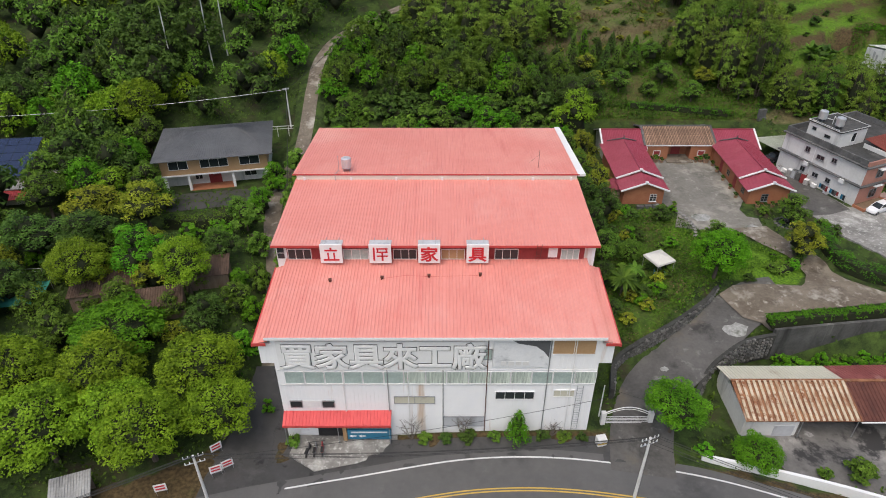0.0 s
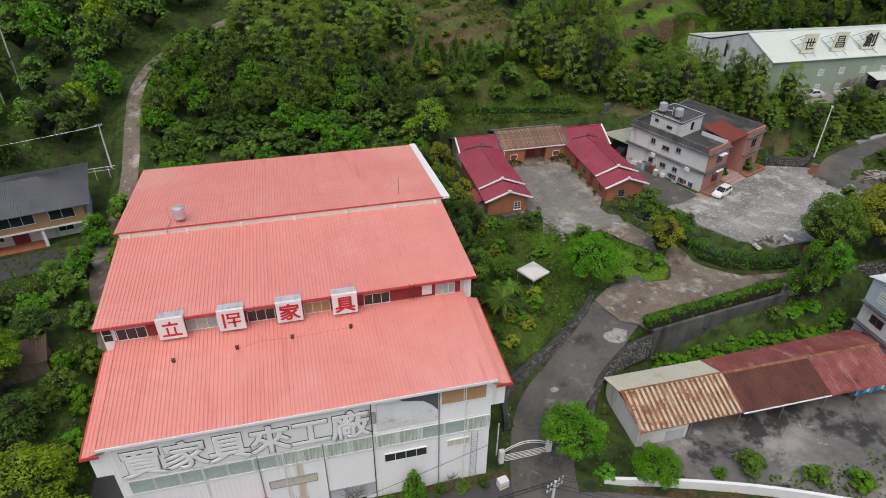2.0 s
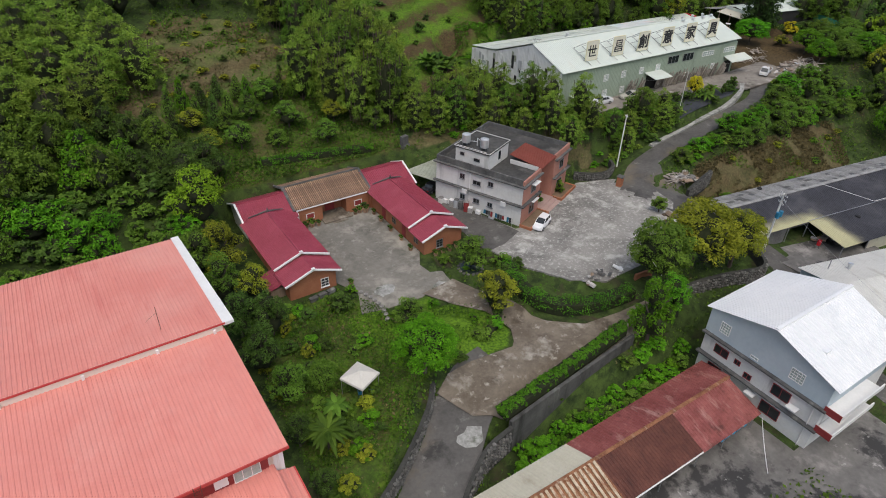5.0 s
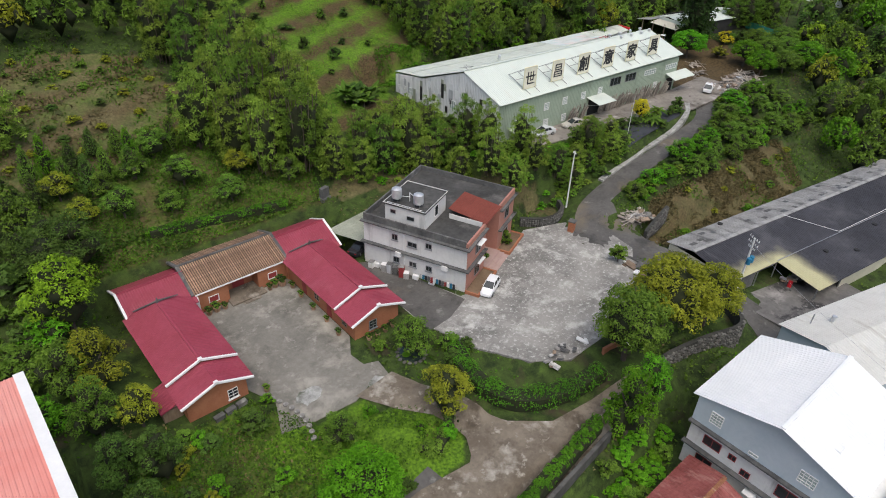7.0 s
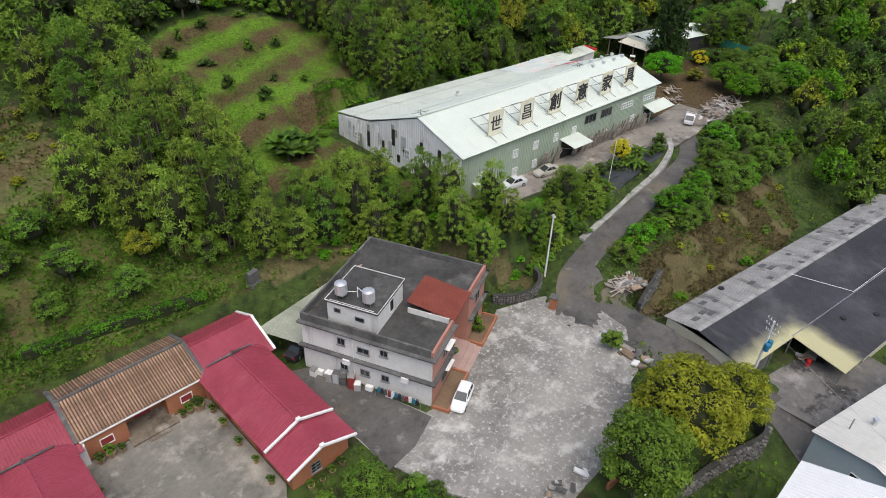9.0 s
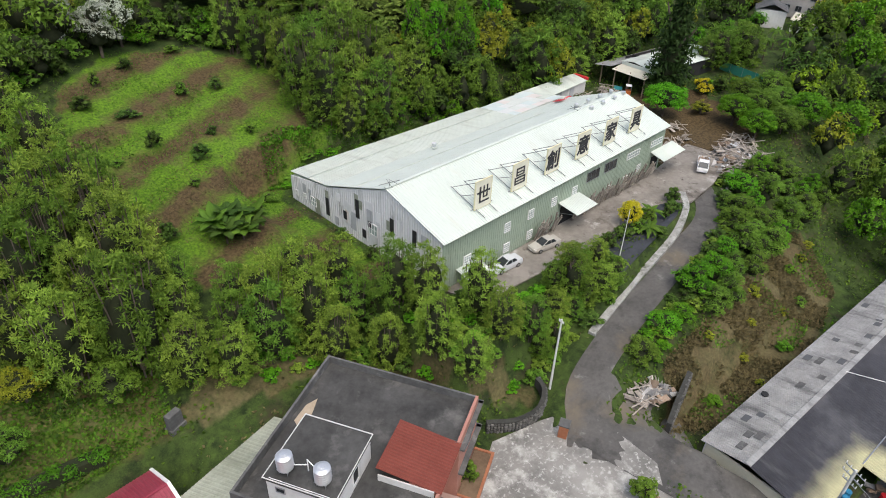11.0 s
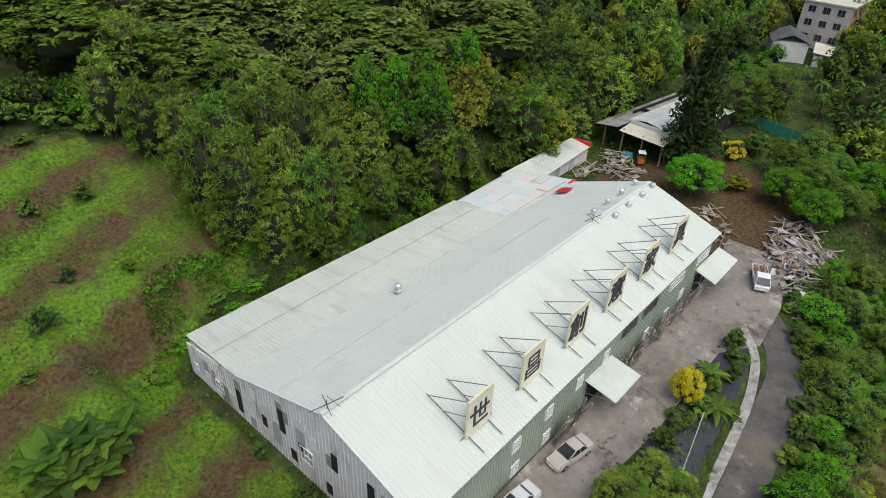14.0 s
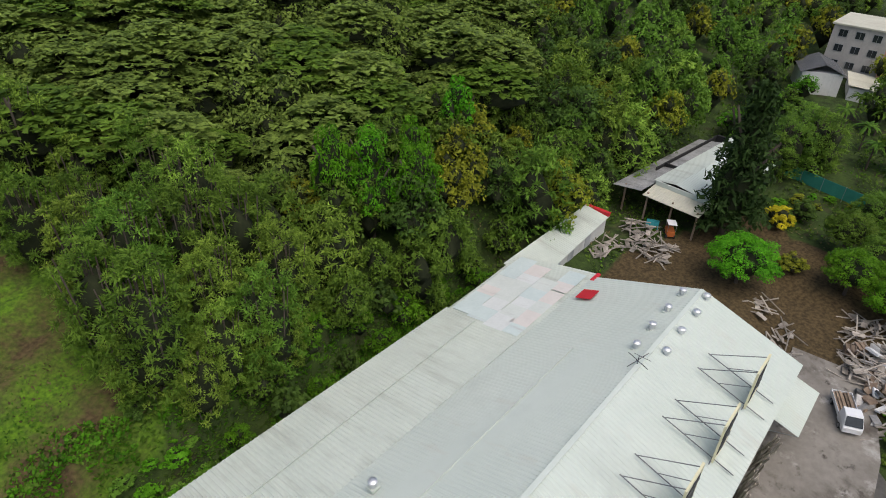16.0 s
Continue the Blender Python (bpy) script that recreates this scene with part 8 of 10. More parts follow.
tufts("dry_grass", "dry grass in the garden", GARDEN, 8000, LEAF_STRAW, 0.2, 187, 0.3, 0.1, False)
tufts("dry_grass", "dry grass on the brown bank", BARE_BANK, 26000, LEAF_STRAW, 0.34, 87, 0.2, -0.2)
tufts("grass", "green weeds on the brown bank", [(98, 82), (104, 89), (134, 90), (158, 92), (160, 80), (140, 76), (104, 76)], 12000, LEAF_MID, 0.36, 88, 0.16, 0.2)
tufts("weeds", "low weeds between the houses and roads", [(-66, 34), (215, 34), (215, 172), (-66, 172)], 150000, LEAF_MID, 0.38, 89, 0.1, -0.12)
tufts("weeds", "brighter weeds in patches", [(-66, 34), (215, 34), (215, 172), (-66, 172)], 70000, LEAF_FRESH, 0.38, 90, 0.1, 0.12)
tufts("dry_grass", "withered weeds in patches", [(20, 60), (215, 60), (215, 150), (20, 150)], 30000, LEAF_STRAW, 0.32, 91, 0.12, 0.25)
# ---- walls of stone and concrete ----
STONES = []
for k in range(4):
    bm = bmesh.new()
    bmesh.ops.create_icosphere(bm, subdivisions=1, radius=0.5)
    rk = random.Random(k)
    for v in bm.verts:
        v.co *= rk.uniform(0.8, 1.15)
    me = bpy.data.meshes.new("stone")
    bm.to_mesh(me), bm.free()
    me.materials.append(STONE)
    STONES.append(me)


def stone_wall(line, top, bottom, label, thick=0.5, size=0.5, stones=True, material=None, name="retaining_wall", face=1):
    """A wall along a line (x, y); top and bottom give its heights at each point. Stones stand proud of its face."""
    pts = spline([(x, y, 0) for x, y in line], 1.0)
    n = len(pts)
    tops = np.interp(np.linspace(0, 1, n), np.linspace(0, 1, len(top)), top)
    lows = np.interp(np.linspace(0, 1, n), np.linspace(0, 1, len(bottom)), bottom)
    p = pts[:, :2]
    t = np.gradient(p, axis=0)
    t /= np.linalg.norm(t, axis=1)[:, None]
    side = np.stack([t[:, 1], -t[:, 0]], 1) * face
    wall = thing(name, float(p[0][0]), float(p[0][1]), 0, 0, label, "wall", kind="structure")
    o = Vector((p[0][0], p[0][1], 0))
    bm = bmesh.new()
    rows = []
    for a, b, z0, z1 in zip(p, side, lows, tops):
        q, r = a + b * thick / 2, a - b * thick / 2
        rows.append([bm.verts.new(Vector((*c, z)) - o) for c, z in ((q, z0 - 0.5), (q, z1), (r, z1), (r, z0 - 0.5))])
    for a, b in zip(rows[:-1], rows[1:]):
        for i in range(4):
            bm.faces.new((a[i], a[(i + 1) % 4], b[(i + 1) % 4], b[i]))
    bm.faces.new(rows[0]), bm.faces.new(rows[-1])
    part("wall_body", bm, material or MORTAR, wall)
    if stones:
        rk = random.Random(int(p[0][0] * 10))
        length = np.concatenate([[0], np.cumsum(np.linalg.norm(np.diff(p, axis=0), axis=1))])
        s = size / 2
        while s < length[-1]:
            at = [float(np.interp(s, length, p[:, k])) for k in (0, 1)]
            nm = [float(np.interp(s, length, side[:, k])) for k in (0, 1)]
            z0, z1 = float(np.interp(s, length, lows)), float(np.interp(s, length, tops))
            z = z0 + size * 0.3
            while z < z1 - size * 0.1:
                k = size * rk.uniform(0.75, 1.2)
                ob = new("stone", STONES[rk.randrange(4)])
                ob.parent = wall
                ob.location = Vector((at[0] + nm[0] * thick / 2, at[1] + nm[1] * thick / 2, z)) - o
                ob.rotation_euler = (rk.uniform(0, 3), rk.uniform(0, 3), rk.uniform(0, 3))
                ob.scale = (k, k, k * 0.8)
                z += size * rk.uniform(0.72, 0.9)
            s += size * rk.uniform(0.8, 0.95)
    return wall


stone_wall([(19.2, 50.8), (20.4, 54.9), (23.9, 57.5), (28.9, 60.5), (34.3, 64.9), (36.8, 68.0)], (0.6, 1.4, 2.0, 2.5, 2.6, 2.3), (-0.7, -0.2, 0.1, 0.6, 1.2, 1.7), "dark cobble wall along the climbing lane", size=0.48, face=1)
stone_wall([(28.7, 50.6), (31.2, 54.0), (33.8, 56.0), (37, 57.8), (40.4, 58.3)], (-0.5, 0.6, 1.6, 2.2), (-2.5, -2.5, -2.0, -1.0), "dark cobble wall below the lane", size=0.55, face=1)
stone_wall([(40.4, 58.6), (48, 59.6), (61.5, 61.2)], (2.7, 2.75, 2.8), (-2.5, -2.5, -2.5), "tall stained concrete retaining wall below the hedge", 0.4, stones=False, material=WALL_DARK)
stone_wall([(70, 64.0), (76, 63.8), (82, 62.6), (88, 61.2), (90.6, 64.5), (91, 70)], (3.0, 3.4, 3.5, 3.4, 3.4, 3.5), (0.6, 0.4, 0.2, -0.1, 0.2, 1.4), "cobble retaining wall below the big yard", size=0.55, face=1)
stone_wall([(24, 115.2), (34, 115.0), (47, 113.9), (57, 112.2)], (5.6, 5.4, 5.2, 5.0), (4.3, 4.2, 4.2, 4.2), "cobble terrace wall behind the courtyard house", size=0.5, face=1)
stone_wall([(25, 119.2), (33, 118.4), (41, 117.6)], (8.3, 7.9, 7.6), (7.2, 7.0, 6.8), "upper cobble terrace wall", size=0.5, face=1)
stone_wall([(82.6, 94.6), (85, 92.6), (88, 91.9), (90.4, 93.0), (91, 94.4)], (4.7, 4.7, 4.7, 4.8, 5.0), (3.3, 3.3, 3.4, 3.8, 4.4), "curved cobble wall round the knoll", size=0.42, face=1)
stone_wall([(96.6, 81.4), (99.2, 82.0), (104.2, 82.9)], (3.5, 4.1, 4.6), (2.0, 1.6, 1.6), "broken cobble wall below the bend", size=0.45, face=1)
stone_wall([(27.0, 42.9), (35, 40.7), (43, 37.9), (52, 33.8), (64, 28)], (-0.75,) * 5, (-2.4,) * 5, "low whitewashed roadside wall", 0.35, stones=False, material=WHITE)
KERB_LINE = [(100.5, 93.6), (106, 94.0), (112, 94.4), (118, 94.6), (124, 95.0), (129, 96.3), (132.5, 98.6)]
stone_wall(KERB_LINE, [h1(x, y) + 0.35 for x, y in KERB_LINE], [h1(x, y) - 0.6 for x, y in KERB_LINE], "whitened concrete kerb wall along the hill road", 0.9, stones=False, material=KERB)
stone_wall([(70, 68.9), (73, 68.7), (76, 69.2)], (3.8, 3.8, 3.8), (2.6, 2.6, 2.6), "brick-red edging of the big yard", 0.3, stones=False, material=BRICK)
pil = thing("gate_pillar", 87.6, 88.6, 3.4, 20, "brick gate pillar beside the lane", "pillar")
part("shaft", boxes((-0.45, 0.45, -0.45, 0.45, -0.2, 1.7)), BRICK, pil)
part("cap", boxes((-0.55, 0.55, -0.55, 0.55, 1.7, 1.85)), GRIME, pil)


# ---- hedges ----
def hedge(line, width, high, leaf, label, z=None, seed=1, clipped=False):
    """A hedge along a line; a clipped one has a level top and upright sides."""
    pts = spline([(x, y, 0) for x, y in line], 0.8)
    rng = np.random.default_rng(seed)
    base = height(pts[:, 0], pts[:, 1]) if z is None else np.full(len(pts), z)
    t = unit(np.gradient(pts[:, :2], axis=0))
    side = np.stack([t[:, 1], -t[:, 0]], 1)
    p = thing("hedge", 0, 0, 0, 0, label, "hedge")
    lobes = []
    if clipped:
        for (x, y, _), n, b in zip(pts, side, base):
            for i in range(14):
                o, k, e = rng.uniform(-0.36, 0.36) * width, rng.uniform(0.2, 0.8) if i < 6 else 0.8, rng.uniform(-0.4, 0.4)
                lobes.append(((x + n[0] * o + n[1] * e, y + n[1] * o - n[0] * e, b + high * k), (width * 0.17, width * 0.17, high * 0.2)))
    else:
        for (x, y, _), b in zip(pts, base):
            for k in (0.3, 0.62, 0.85):
                r = width * rng.uniform(0.3, 0.5)
                lobes.append(((x + rng.uniform(-0.3, 0.3) * width, y + rng.uniform(-0.3, 0.3) * width, b + high * k * rng.uniform(0.85, 1.1)), (r, r, high * 0.3)))
    leaf_v, tone = leaf_cloud(rng, lobes, (420 if clipped else 260) * len(pts), 0.1, 0.9, 0.0, 0.55, 0.6)
    me = mesh_from("foliage", leaf_v, NO_QUADS, np.arange(len(leaf_v)).reshape(-1, 3), leaf, 0, tone)
    new("foliage", me).parent = p
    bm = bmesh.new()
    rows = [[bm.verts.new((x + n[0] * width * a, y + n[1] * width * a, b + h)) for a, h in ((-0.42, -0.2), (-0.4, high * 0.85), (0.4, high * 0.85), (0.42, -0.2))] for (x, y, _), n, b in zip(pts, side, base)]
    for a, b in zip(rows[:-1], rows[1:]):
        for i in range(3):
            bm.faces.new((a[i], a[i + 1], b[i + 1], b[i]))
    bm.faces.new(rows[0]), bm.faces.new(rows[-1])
    # the core's dark colour stands in for shade between the hedge leaves
    part("inner_wood", bm, GAP_SHADE, p, "dark core with the shade inside the hedge painted in")
    return p


hedge([(40.2, 59.8), (47, 60.6), (54, 61.6), (61, 62.6)], 1.7, 1.4, HEDGE, "long clipped green hedge on the retaining wall", 2.5, 1, True)
hedge([(56.6, 80), (55.3, 76), (55.4, 72.4), (57.3, 69.3), (61.7, 67.5), (67, 66.9)], 2.2, 1.7, HEDGE, "curving clipped hedge round the big yard", 2.7, 2)
hedge([(50.6, 75.4), (49.4, 72.6), (46, 70.6)], 1.3, 0.9, LEAF_MID, "low hedge at the lawn's edge", None, 3)
hedge([(-31, 84.2), (-36, 82.4), (-42, 82.6)], 2.0, 1.8, LEAF_MID, "overgrown hedge below the tan house", None, 4)
hedge([(36, 117), (44, 116), (54, 114.6)], 1.5, 1.1, HEDGE, "low growth along the terrace wall", None, 5)


# ---- vehicles ----
def loft(bm, rings):
    vs = [[bm.verts.new(p) for p in r] for r in rings]
    for a, b in zip(vs[:-1], vs[1:]):
        for i in range(len(a)):
            j = (i + 1) % len(a)
            bm.faces.new((a[i], a[j], b[j], b[i]))
    bm.faces.new(vs[0]), bm.faces.new(vs[-1])


def ring(x, zb, zm, zt, wb, wm, wt):
    return [(x, -wb, zb), (x, -wm, zm), (x, -wt, zt), (x, wt, zt), (x, wm, zm), (x, wb, zb)]


def wheel(parent, x, y, r=0.3):
    w = part("wheel", tubes(((x, y - 0.1, r), (x, y + 0.1, r), r), sides=16), BLACK, parent)
    part("rim", tubes(((x, y - 0.115, r), (x, y + 0.115, r), r * 0.6), sides=12), STEEL, w)


def car(x, y, z, turn, paint, label, length=4.3, wide=1.7, tall=1.45, hatch=False):
    """A passenger car that looks along its +x."""
    c = thing("car", x, y, z, turn, label, "car")
    h, w = length / 2, wide / 2
    bm = bmesh.new()
    loft(bm, [ring(-h, 0.35, 0.6, 0.85, w * 0.8, w * 0.86, w * 0.78), ring(-h * 0.93, 0.22, 0.62, 0.98, w * 0.92, w * 0.97, w * 0.85), ring(-h * 0.5, 0.2, 0.62, 0.96, w * 0.95, w, w * 0.88), ring(h * 0.1, 0.2, 0.6, 0.93, w * 0.95, w, w * 0.88), ring(h * 0.5, 0.2, 0.58, 0.9, w * 0.95, w, w * 0.86), ring(h * 0.9, 0.22, 0.52, 0.74, w * 0.9, w * 0.94, w * 0.76), ring(h, 0.34, 0.48, 0.6, w * 0.72, w * 0.78, w * 0.62)])
    part("body", bm, paint, c, smooth=False)
    back = -h * 0.88 if hatch else -h * 0.62
    bm = bmesh.new()
    zr = tall - 0.05
    loft(bm, [ring(back, 0.92, 0.94, 0.96, w * 0.84, w * 0.84, w * 0.82), ring(back + (0.25 if hatch else 0.55), 0.92, 1.1, zr, w * 0.87, w * 0.84, w * 0.68), ring(h * 0.02, 0.92, 1.1, zr, w * 0.87, w * 0.84, w * 0.7), ring(h * 0.46, 0.88, 0.89, 0.9, w * 0.84, w * 0.84, w * 0.82)])
    part("glasshouse", bm, GLASS, c, "dark tinted windows")
    bm = bmesh.new()
    x0, x1 = back + (0.22 if hatch else 0.5), h * 0.06
    loft(bm, [ring(x0, zr - 0.03, zr, zr + 0.03, w * 0.71, w * 0.71, w * 0.6), ring((x0 + x1) / 2, zr - 0.02, zr + 0.02, zr + 0.06, w * 0.73, w * 0.73, w * 0.62), ring(x1, zr - 0.03, zr, zr + 0.03, w * 0.72, w * 0.72, w * 0.6)])
    part("roof_panel", bm, paint, c)
    bm = bmesh.new()
    for s in (-1, 1):
        for xa, xb in ((h * 0.46, h * 0.04), (back + 0.02, x0 + 0.02)):
            tube(bm, (xa, s * w * 0.83, 0.93), (xb, s * w * 0.71, zr), 0.04, 0.04, 5)
        tube(bm, ((x0 + x1) / 2, s * w * 0.86, 0.93), ((x0 + x1) / 2, s * w * 0.72, zr), 0.035, 0.035, 5)
    part("window_pillar", bm, paint, c)
    for xx in (-h * 0.6, h * 0.62):
        for s in (-1, 1):
            wheel(c, xx, s * w * 0.9, 0.31)
    for s in (-1, 1):
        part("headlight", boxes((h * 0.9, h * 0.955, s * w * 0.66 - 0.16, s * w * 0.66 + 0.16, 0.56, 0.68)), STAINLESS, c)
        part("tail_light", boxes((-h - 0.01, -h * 0.97, s * w * 0.68 - 0.14, s * w * 0.68 + 0.14, 0.66, 0.84)), SIGN_RED, c)
        part("mirror", boxes((h * 0.3, h * 0.38, s * w * 0.95 - 0.07, s * w * 0.95 + 0.1 * s + 0.03, 0.92, 1.05)), paint, c)
    part("bumper", boxes((h * 0.93, h * 1.02, -w * 0.68, w * 0.68, 0.26, 0.44)), paint, c)
    part("plain_bar", boxes((h * 1.02, h * 1.03, -0.2, 0.2, 0.36, 0.46)), WHITE, c)
    return c


car(67.7, 85.6, 3.4, 206, CAR_WHITE, "white compact hatchback parked on the concrete yard", 3.9, 1.68, 1.5, True)
car(98.6, 105.3, 10.32, 171, CAR_SILVER, "silver sedan parked beside the green factory", 4.4)
car(105.6, 104.5, 10.32, 166, CAR_BEIGE, "dusty beige sedan parked beside the green factory", 4.4)
car(59.6, 103.6, 3.4, 20, SIGN_BLACK, "black car under the carport", 4.3)
truck = thing("truck", 142.6, 100.0, 10.34, 201, "small white flatbed truck loaded with planks", "truck")
bm = bmesh.new()
loft(bm, [ring(0.6, 0.4, 1.0, 1.1, 0.8, 0.84, 0.8), ring(0.62, 0.4, 1.1, 1.85, 0.8, 0.84, 0.7), ring(1.6, 0.4, 1.1, 1.88, 0.8, 0.84, 0.72), ring(2.2, 0.4, 1.0, 1.05, 0.8, 0.84, 0.8), ring(2.35, 0.4, 0.7, 0.9, 0.76, 0.8, 0.76)])
part("cab", bm, CAR_WHITE, truck)
bm = bmesh.new()
hexa(bm, [(1.72, -0.66, 1.8), (1.72, 0.66, 1.8), (2.26, 0.74, 1.1), (2.26, -0.74, 1.1), (1.76, -0.66, 1.82), (1.76, 0.66, 1.82), (2.3, 0.74, 1.12), (2.3, -0.74, 1.12)])
part("windscreen", bm, GLASS, truck)
part("bed", boxes((-2.3, 0.55, -0.85, 0.85, 0.65, 0.75), (-2.3, 0.55, -0.88, -0.84, 0.75, 1.1), (-2.3, 0.55, 0.84, 0.88, 0.75, 1.1), (-2.34, -2.3, -0.88, 0.88, 0.7, 1.1)), CAR_WHITE, truck)
for i in range(7):
    part("plank", boxes((-2.2, 0.5, -0.8 + 0.23 * i, -0.6 + 0.23 * i, 0.76, 0.95 + 0.12 * (i % 3))), WOOD, truck)
for xx in (-1.5, 1.5):
    for s in (-1, 1):
        wheel(truck, xx, s * 0.74, 0.3)
for s in (-1, 1):
    part("headlight", boxes((2.3, 2.37, s * 0.6 - 0.12, s * 0.6 + 0.12, 0.62, 0.78)), STAINLESS, truck)


def scooter(x, y, z, turn, mat):
    s = thing("motor_scooter", x, y, z, turn, "dark parked motor scooter beside the entrance", "scooter", "scooters")
    part("body", tubes(((-0.5, 0, 0.55), (0.1, 0, 0.5), 0.17, 0.14), ((0.1, 0, 0.35), (0.45, 0, 0.4), 0.12), ((0.45, 0, 0.35), (0.6, 0, 0.95), 0.1, 0.07), sides=8), mat, s)
    part("seat", boxes((-0.65, 0.05, -0.13, 0.13, 0.68, 0.78)), BLACK, s)
    part("handlebar", tubes(((0.58, -0.32, 1.0), (0.58, 0.32, 1.0), 0.025)), BLACK, s)
    for xx in (-0.55, 0.68):
        part("wheel", tubes(((xx, -0.05, 0.24), (xx, 0.05, 0.24), 0.24), sides=14), BLACK, s)


for i in range(3):
    scooter(-14.4 + 0.75 * i, 44.2 + 0.1 * i, -2.1, 80 + 8 * i, (SIGN_BLACK, STEEL, RED_DARK)[i])


# ---- poles and wires ----
def pole(x, y, top, label, r=0.15, arms=(), base=None, stripes=False, transformer=False):
    b = h1(x, y) if base is None else base
    p = thing("utility_pole", x, y, b, 0, label, "utility pole")
    part("shaft", tubes(((0, 0, -0.3), (0, 0, top - b), r, r * 0.65), sides=10), PLASTER, p)
    for z, half, turn in arms:
        c, s = math.cos(radians(turn)) * half, math.sin(radians(turn)) * half
        arm = part("crossarm", tubes(((-c, -s, z - b), (c, s, z - b), 0.05)), STEEL, p)
        for k in (-0.95, -0.5, 0.5, 0.95):
            part("insulator", tubes(((c * k, s * k, z - b), (c * k, s * k, z - b + 0.28), 0.06, 0.04)), WHITE, arm)
    if stripes:
        part("warning_band", tubes(*[((0, 0, 0.5 + 0.4 * i), (0, 0, 0.7 + 0.4 * i), r * 1.05) for i in range(3)], sides=10), YELLOW_PAINT, p)
    if transformer:
        for k in (-0.4, 0.4):
            part("transformer", tubes(((k, -0.35, 6.6), (k, -0.35, 7.5), 0.3), sides=12), SIGN_BLUE, p, "blue pole transformer")
    return p


pole(18.9, 38.4, 7.4, "concrete roadside pole with crossarms", 0.17, ((7.2, 0.9, 20), (6.5, 0.9, 20)), -1.6)
pole(-22.6, 37.2, 6.4, "concrete roadside pole with crossarms", 0.17, ((6.2, 0.9, 20), (5.4, 0.9, 20)), -2.2)
pole(91.2, 92.8, 14.0, "slim concrete pole at the bend", 0.13, ((13.6, 0.3, 80),), 4.6)
pole(96.4, 66.0, 10.2, "transformer pole above the low lane", 0.18, ((10.0, 1.0, 60), (9.3, 1.0, 60), (8.6, 0.7, 60)), -0.2, False, True)
pole(-28.2, 110.6, 14.2, "weathered pole beside the track", 0.14, ((13.9, 0.5, 30),), 7.0)
pole(-75.5, 133.5, 21, "leaning pale pole in the wood", 0.17, (), 12, True)
pole(-71, 132.8, 18.5, "pale pole in the wood", 0.15, (), 12)
pole(110.6, 96.6, 17.2, "slim white pole beside the planted bed", 0.06, (), 9.0)
pole(17.4, 48.5, 3.6, "short post by the gate", 0.09, (), -1.4)


def cable(name, a, b, sag, r=0.03, mat=None, label="thin overhead cable sagging between poles"):
    bm = bmesh.new()
    a, b = Vector(a), Vector(b)
    side = (b - a).cross(Vector((0, 0, 1))).normalized()
    rings = []
    for i in range(17):
        u = i / 16
        q = a.lerp(b, u) - Vector((0, 0, 4 * sag * u * (1 - u)))
        rings.append([bm.verts.new(q + o) for o in (side * r, Vector((0, 0, r)), -side * r, Vector((0, 0, -r)))])
    for p, q in zip(rings[:-1], rings[1:]):
        for k in range(4):
            bm.faces.new((p[k], p[(k + 1) % 4], q[(k + 1) % 4], q[k]))
    bm.faces.new(rings[0]), bm.faces.new(rings[-1])
    return tagged(finish(name, bm, mat or BLACK), label, "cable")


for k in (-0.8, -0.3, 0.5, 0.85):
    cable("overhead_cable", (-22.6 + k, 37.2 + 0.3 * k, 6.4), (18.9 + k, 38.4 + 0.3 * k, 7.3), 0.9)
    cable("overhead_cable", (18.9 + k, 38.4 + 0.3 * k, 7.3), (58 + k, 20, 7.0), 0.9)
    cable("overhead_cable", (-22.6 + k, 37.2 + 0.3 * k, 6.4), (-62 + k, 19, 6.4), 0.9)
cable("overhead_cable", (-28.2, 110.6, 13.9), (-90, 100, 12.5), 1.0, 0.03, STEEL, "pale overhead cable above the tan house")
cable("overhead_cable", (-28.2, 110.6, 13.9), (-20.5, 128, 18), 0.5, 0.04)
cable("overhead_cable", (-28.2, 110.6, 13.9), (-21.6, 78, 12), 1.0, 0.035)
cable("overhead_cable", (17.4, 48.5, 3.5), (24.8, 45.8, 3.3), 0.4, 0.02)
cable("overhead_cable", (-21.6, 37.2, 6.1), (17.3, 46.4, 4.0), 0.8, 0.025)
cable("overhead_cable", (96.4, 66.0, 9.2), (84, 36, 7), 1.0, 0.02, STEEL)
cable("guy_wire", (66.8, 64.6, 9.6), (70.6, 65.4, 5.6), 0.0, 0.05, WHITE, "pale slanting stay wire")
cable("overhead_cable", (66.6, 46, -0.4), (58, 40.5, 2.2), 0.2, 0.04, WHITE, "white cable from the house across the yard")

# ---- gate ----
gate = thing("gate", 20.2, 47.6, -1.2, 0, "arched steel gate across the lane", "gate")
bm = bmesh.new()
arch = [(-2.5 + 5.0 * i / 14, 0.9 * math.sin(math.pi * i / 14) + 1.5) for i in range(15)]
for (x0, z0), (x1, z1) in zip(arch[:-1], arch[1:]):
    tube(bm, (x0, 0, z0), (x1, 0, z1), 0.05)
    tube(bm, (x0, 0, z0 - 0.3), (x1, 0, z1 - 0.3), 0.035)
part("arch", bm, WHITE, gate)
for i in range(5):
    part("rail", tubes(((-2.3, -0.2, 0.15 + 0.24 * i), (2.3, -0.2, 0.15 + 0.24 * i), 0.03)), WHITE, gate)
for x in (-2.6, 2.6):
    part("post", boxes((x - 0.25, x + 0.25, -0.25, 0.25, -0.3, 1.6)), PLASTER, gate)
box_post = thing("concrete_block", 16.9, 44.9, -1.45, 10, "small concrete block with yellow bands at the corner", "block")
part("block", boxes((-0.5, 0.5, -0.4, 0.4, 0, 1.0)), PLASTER, box_post)
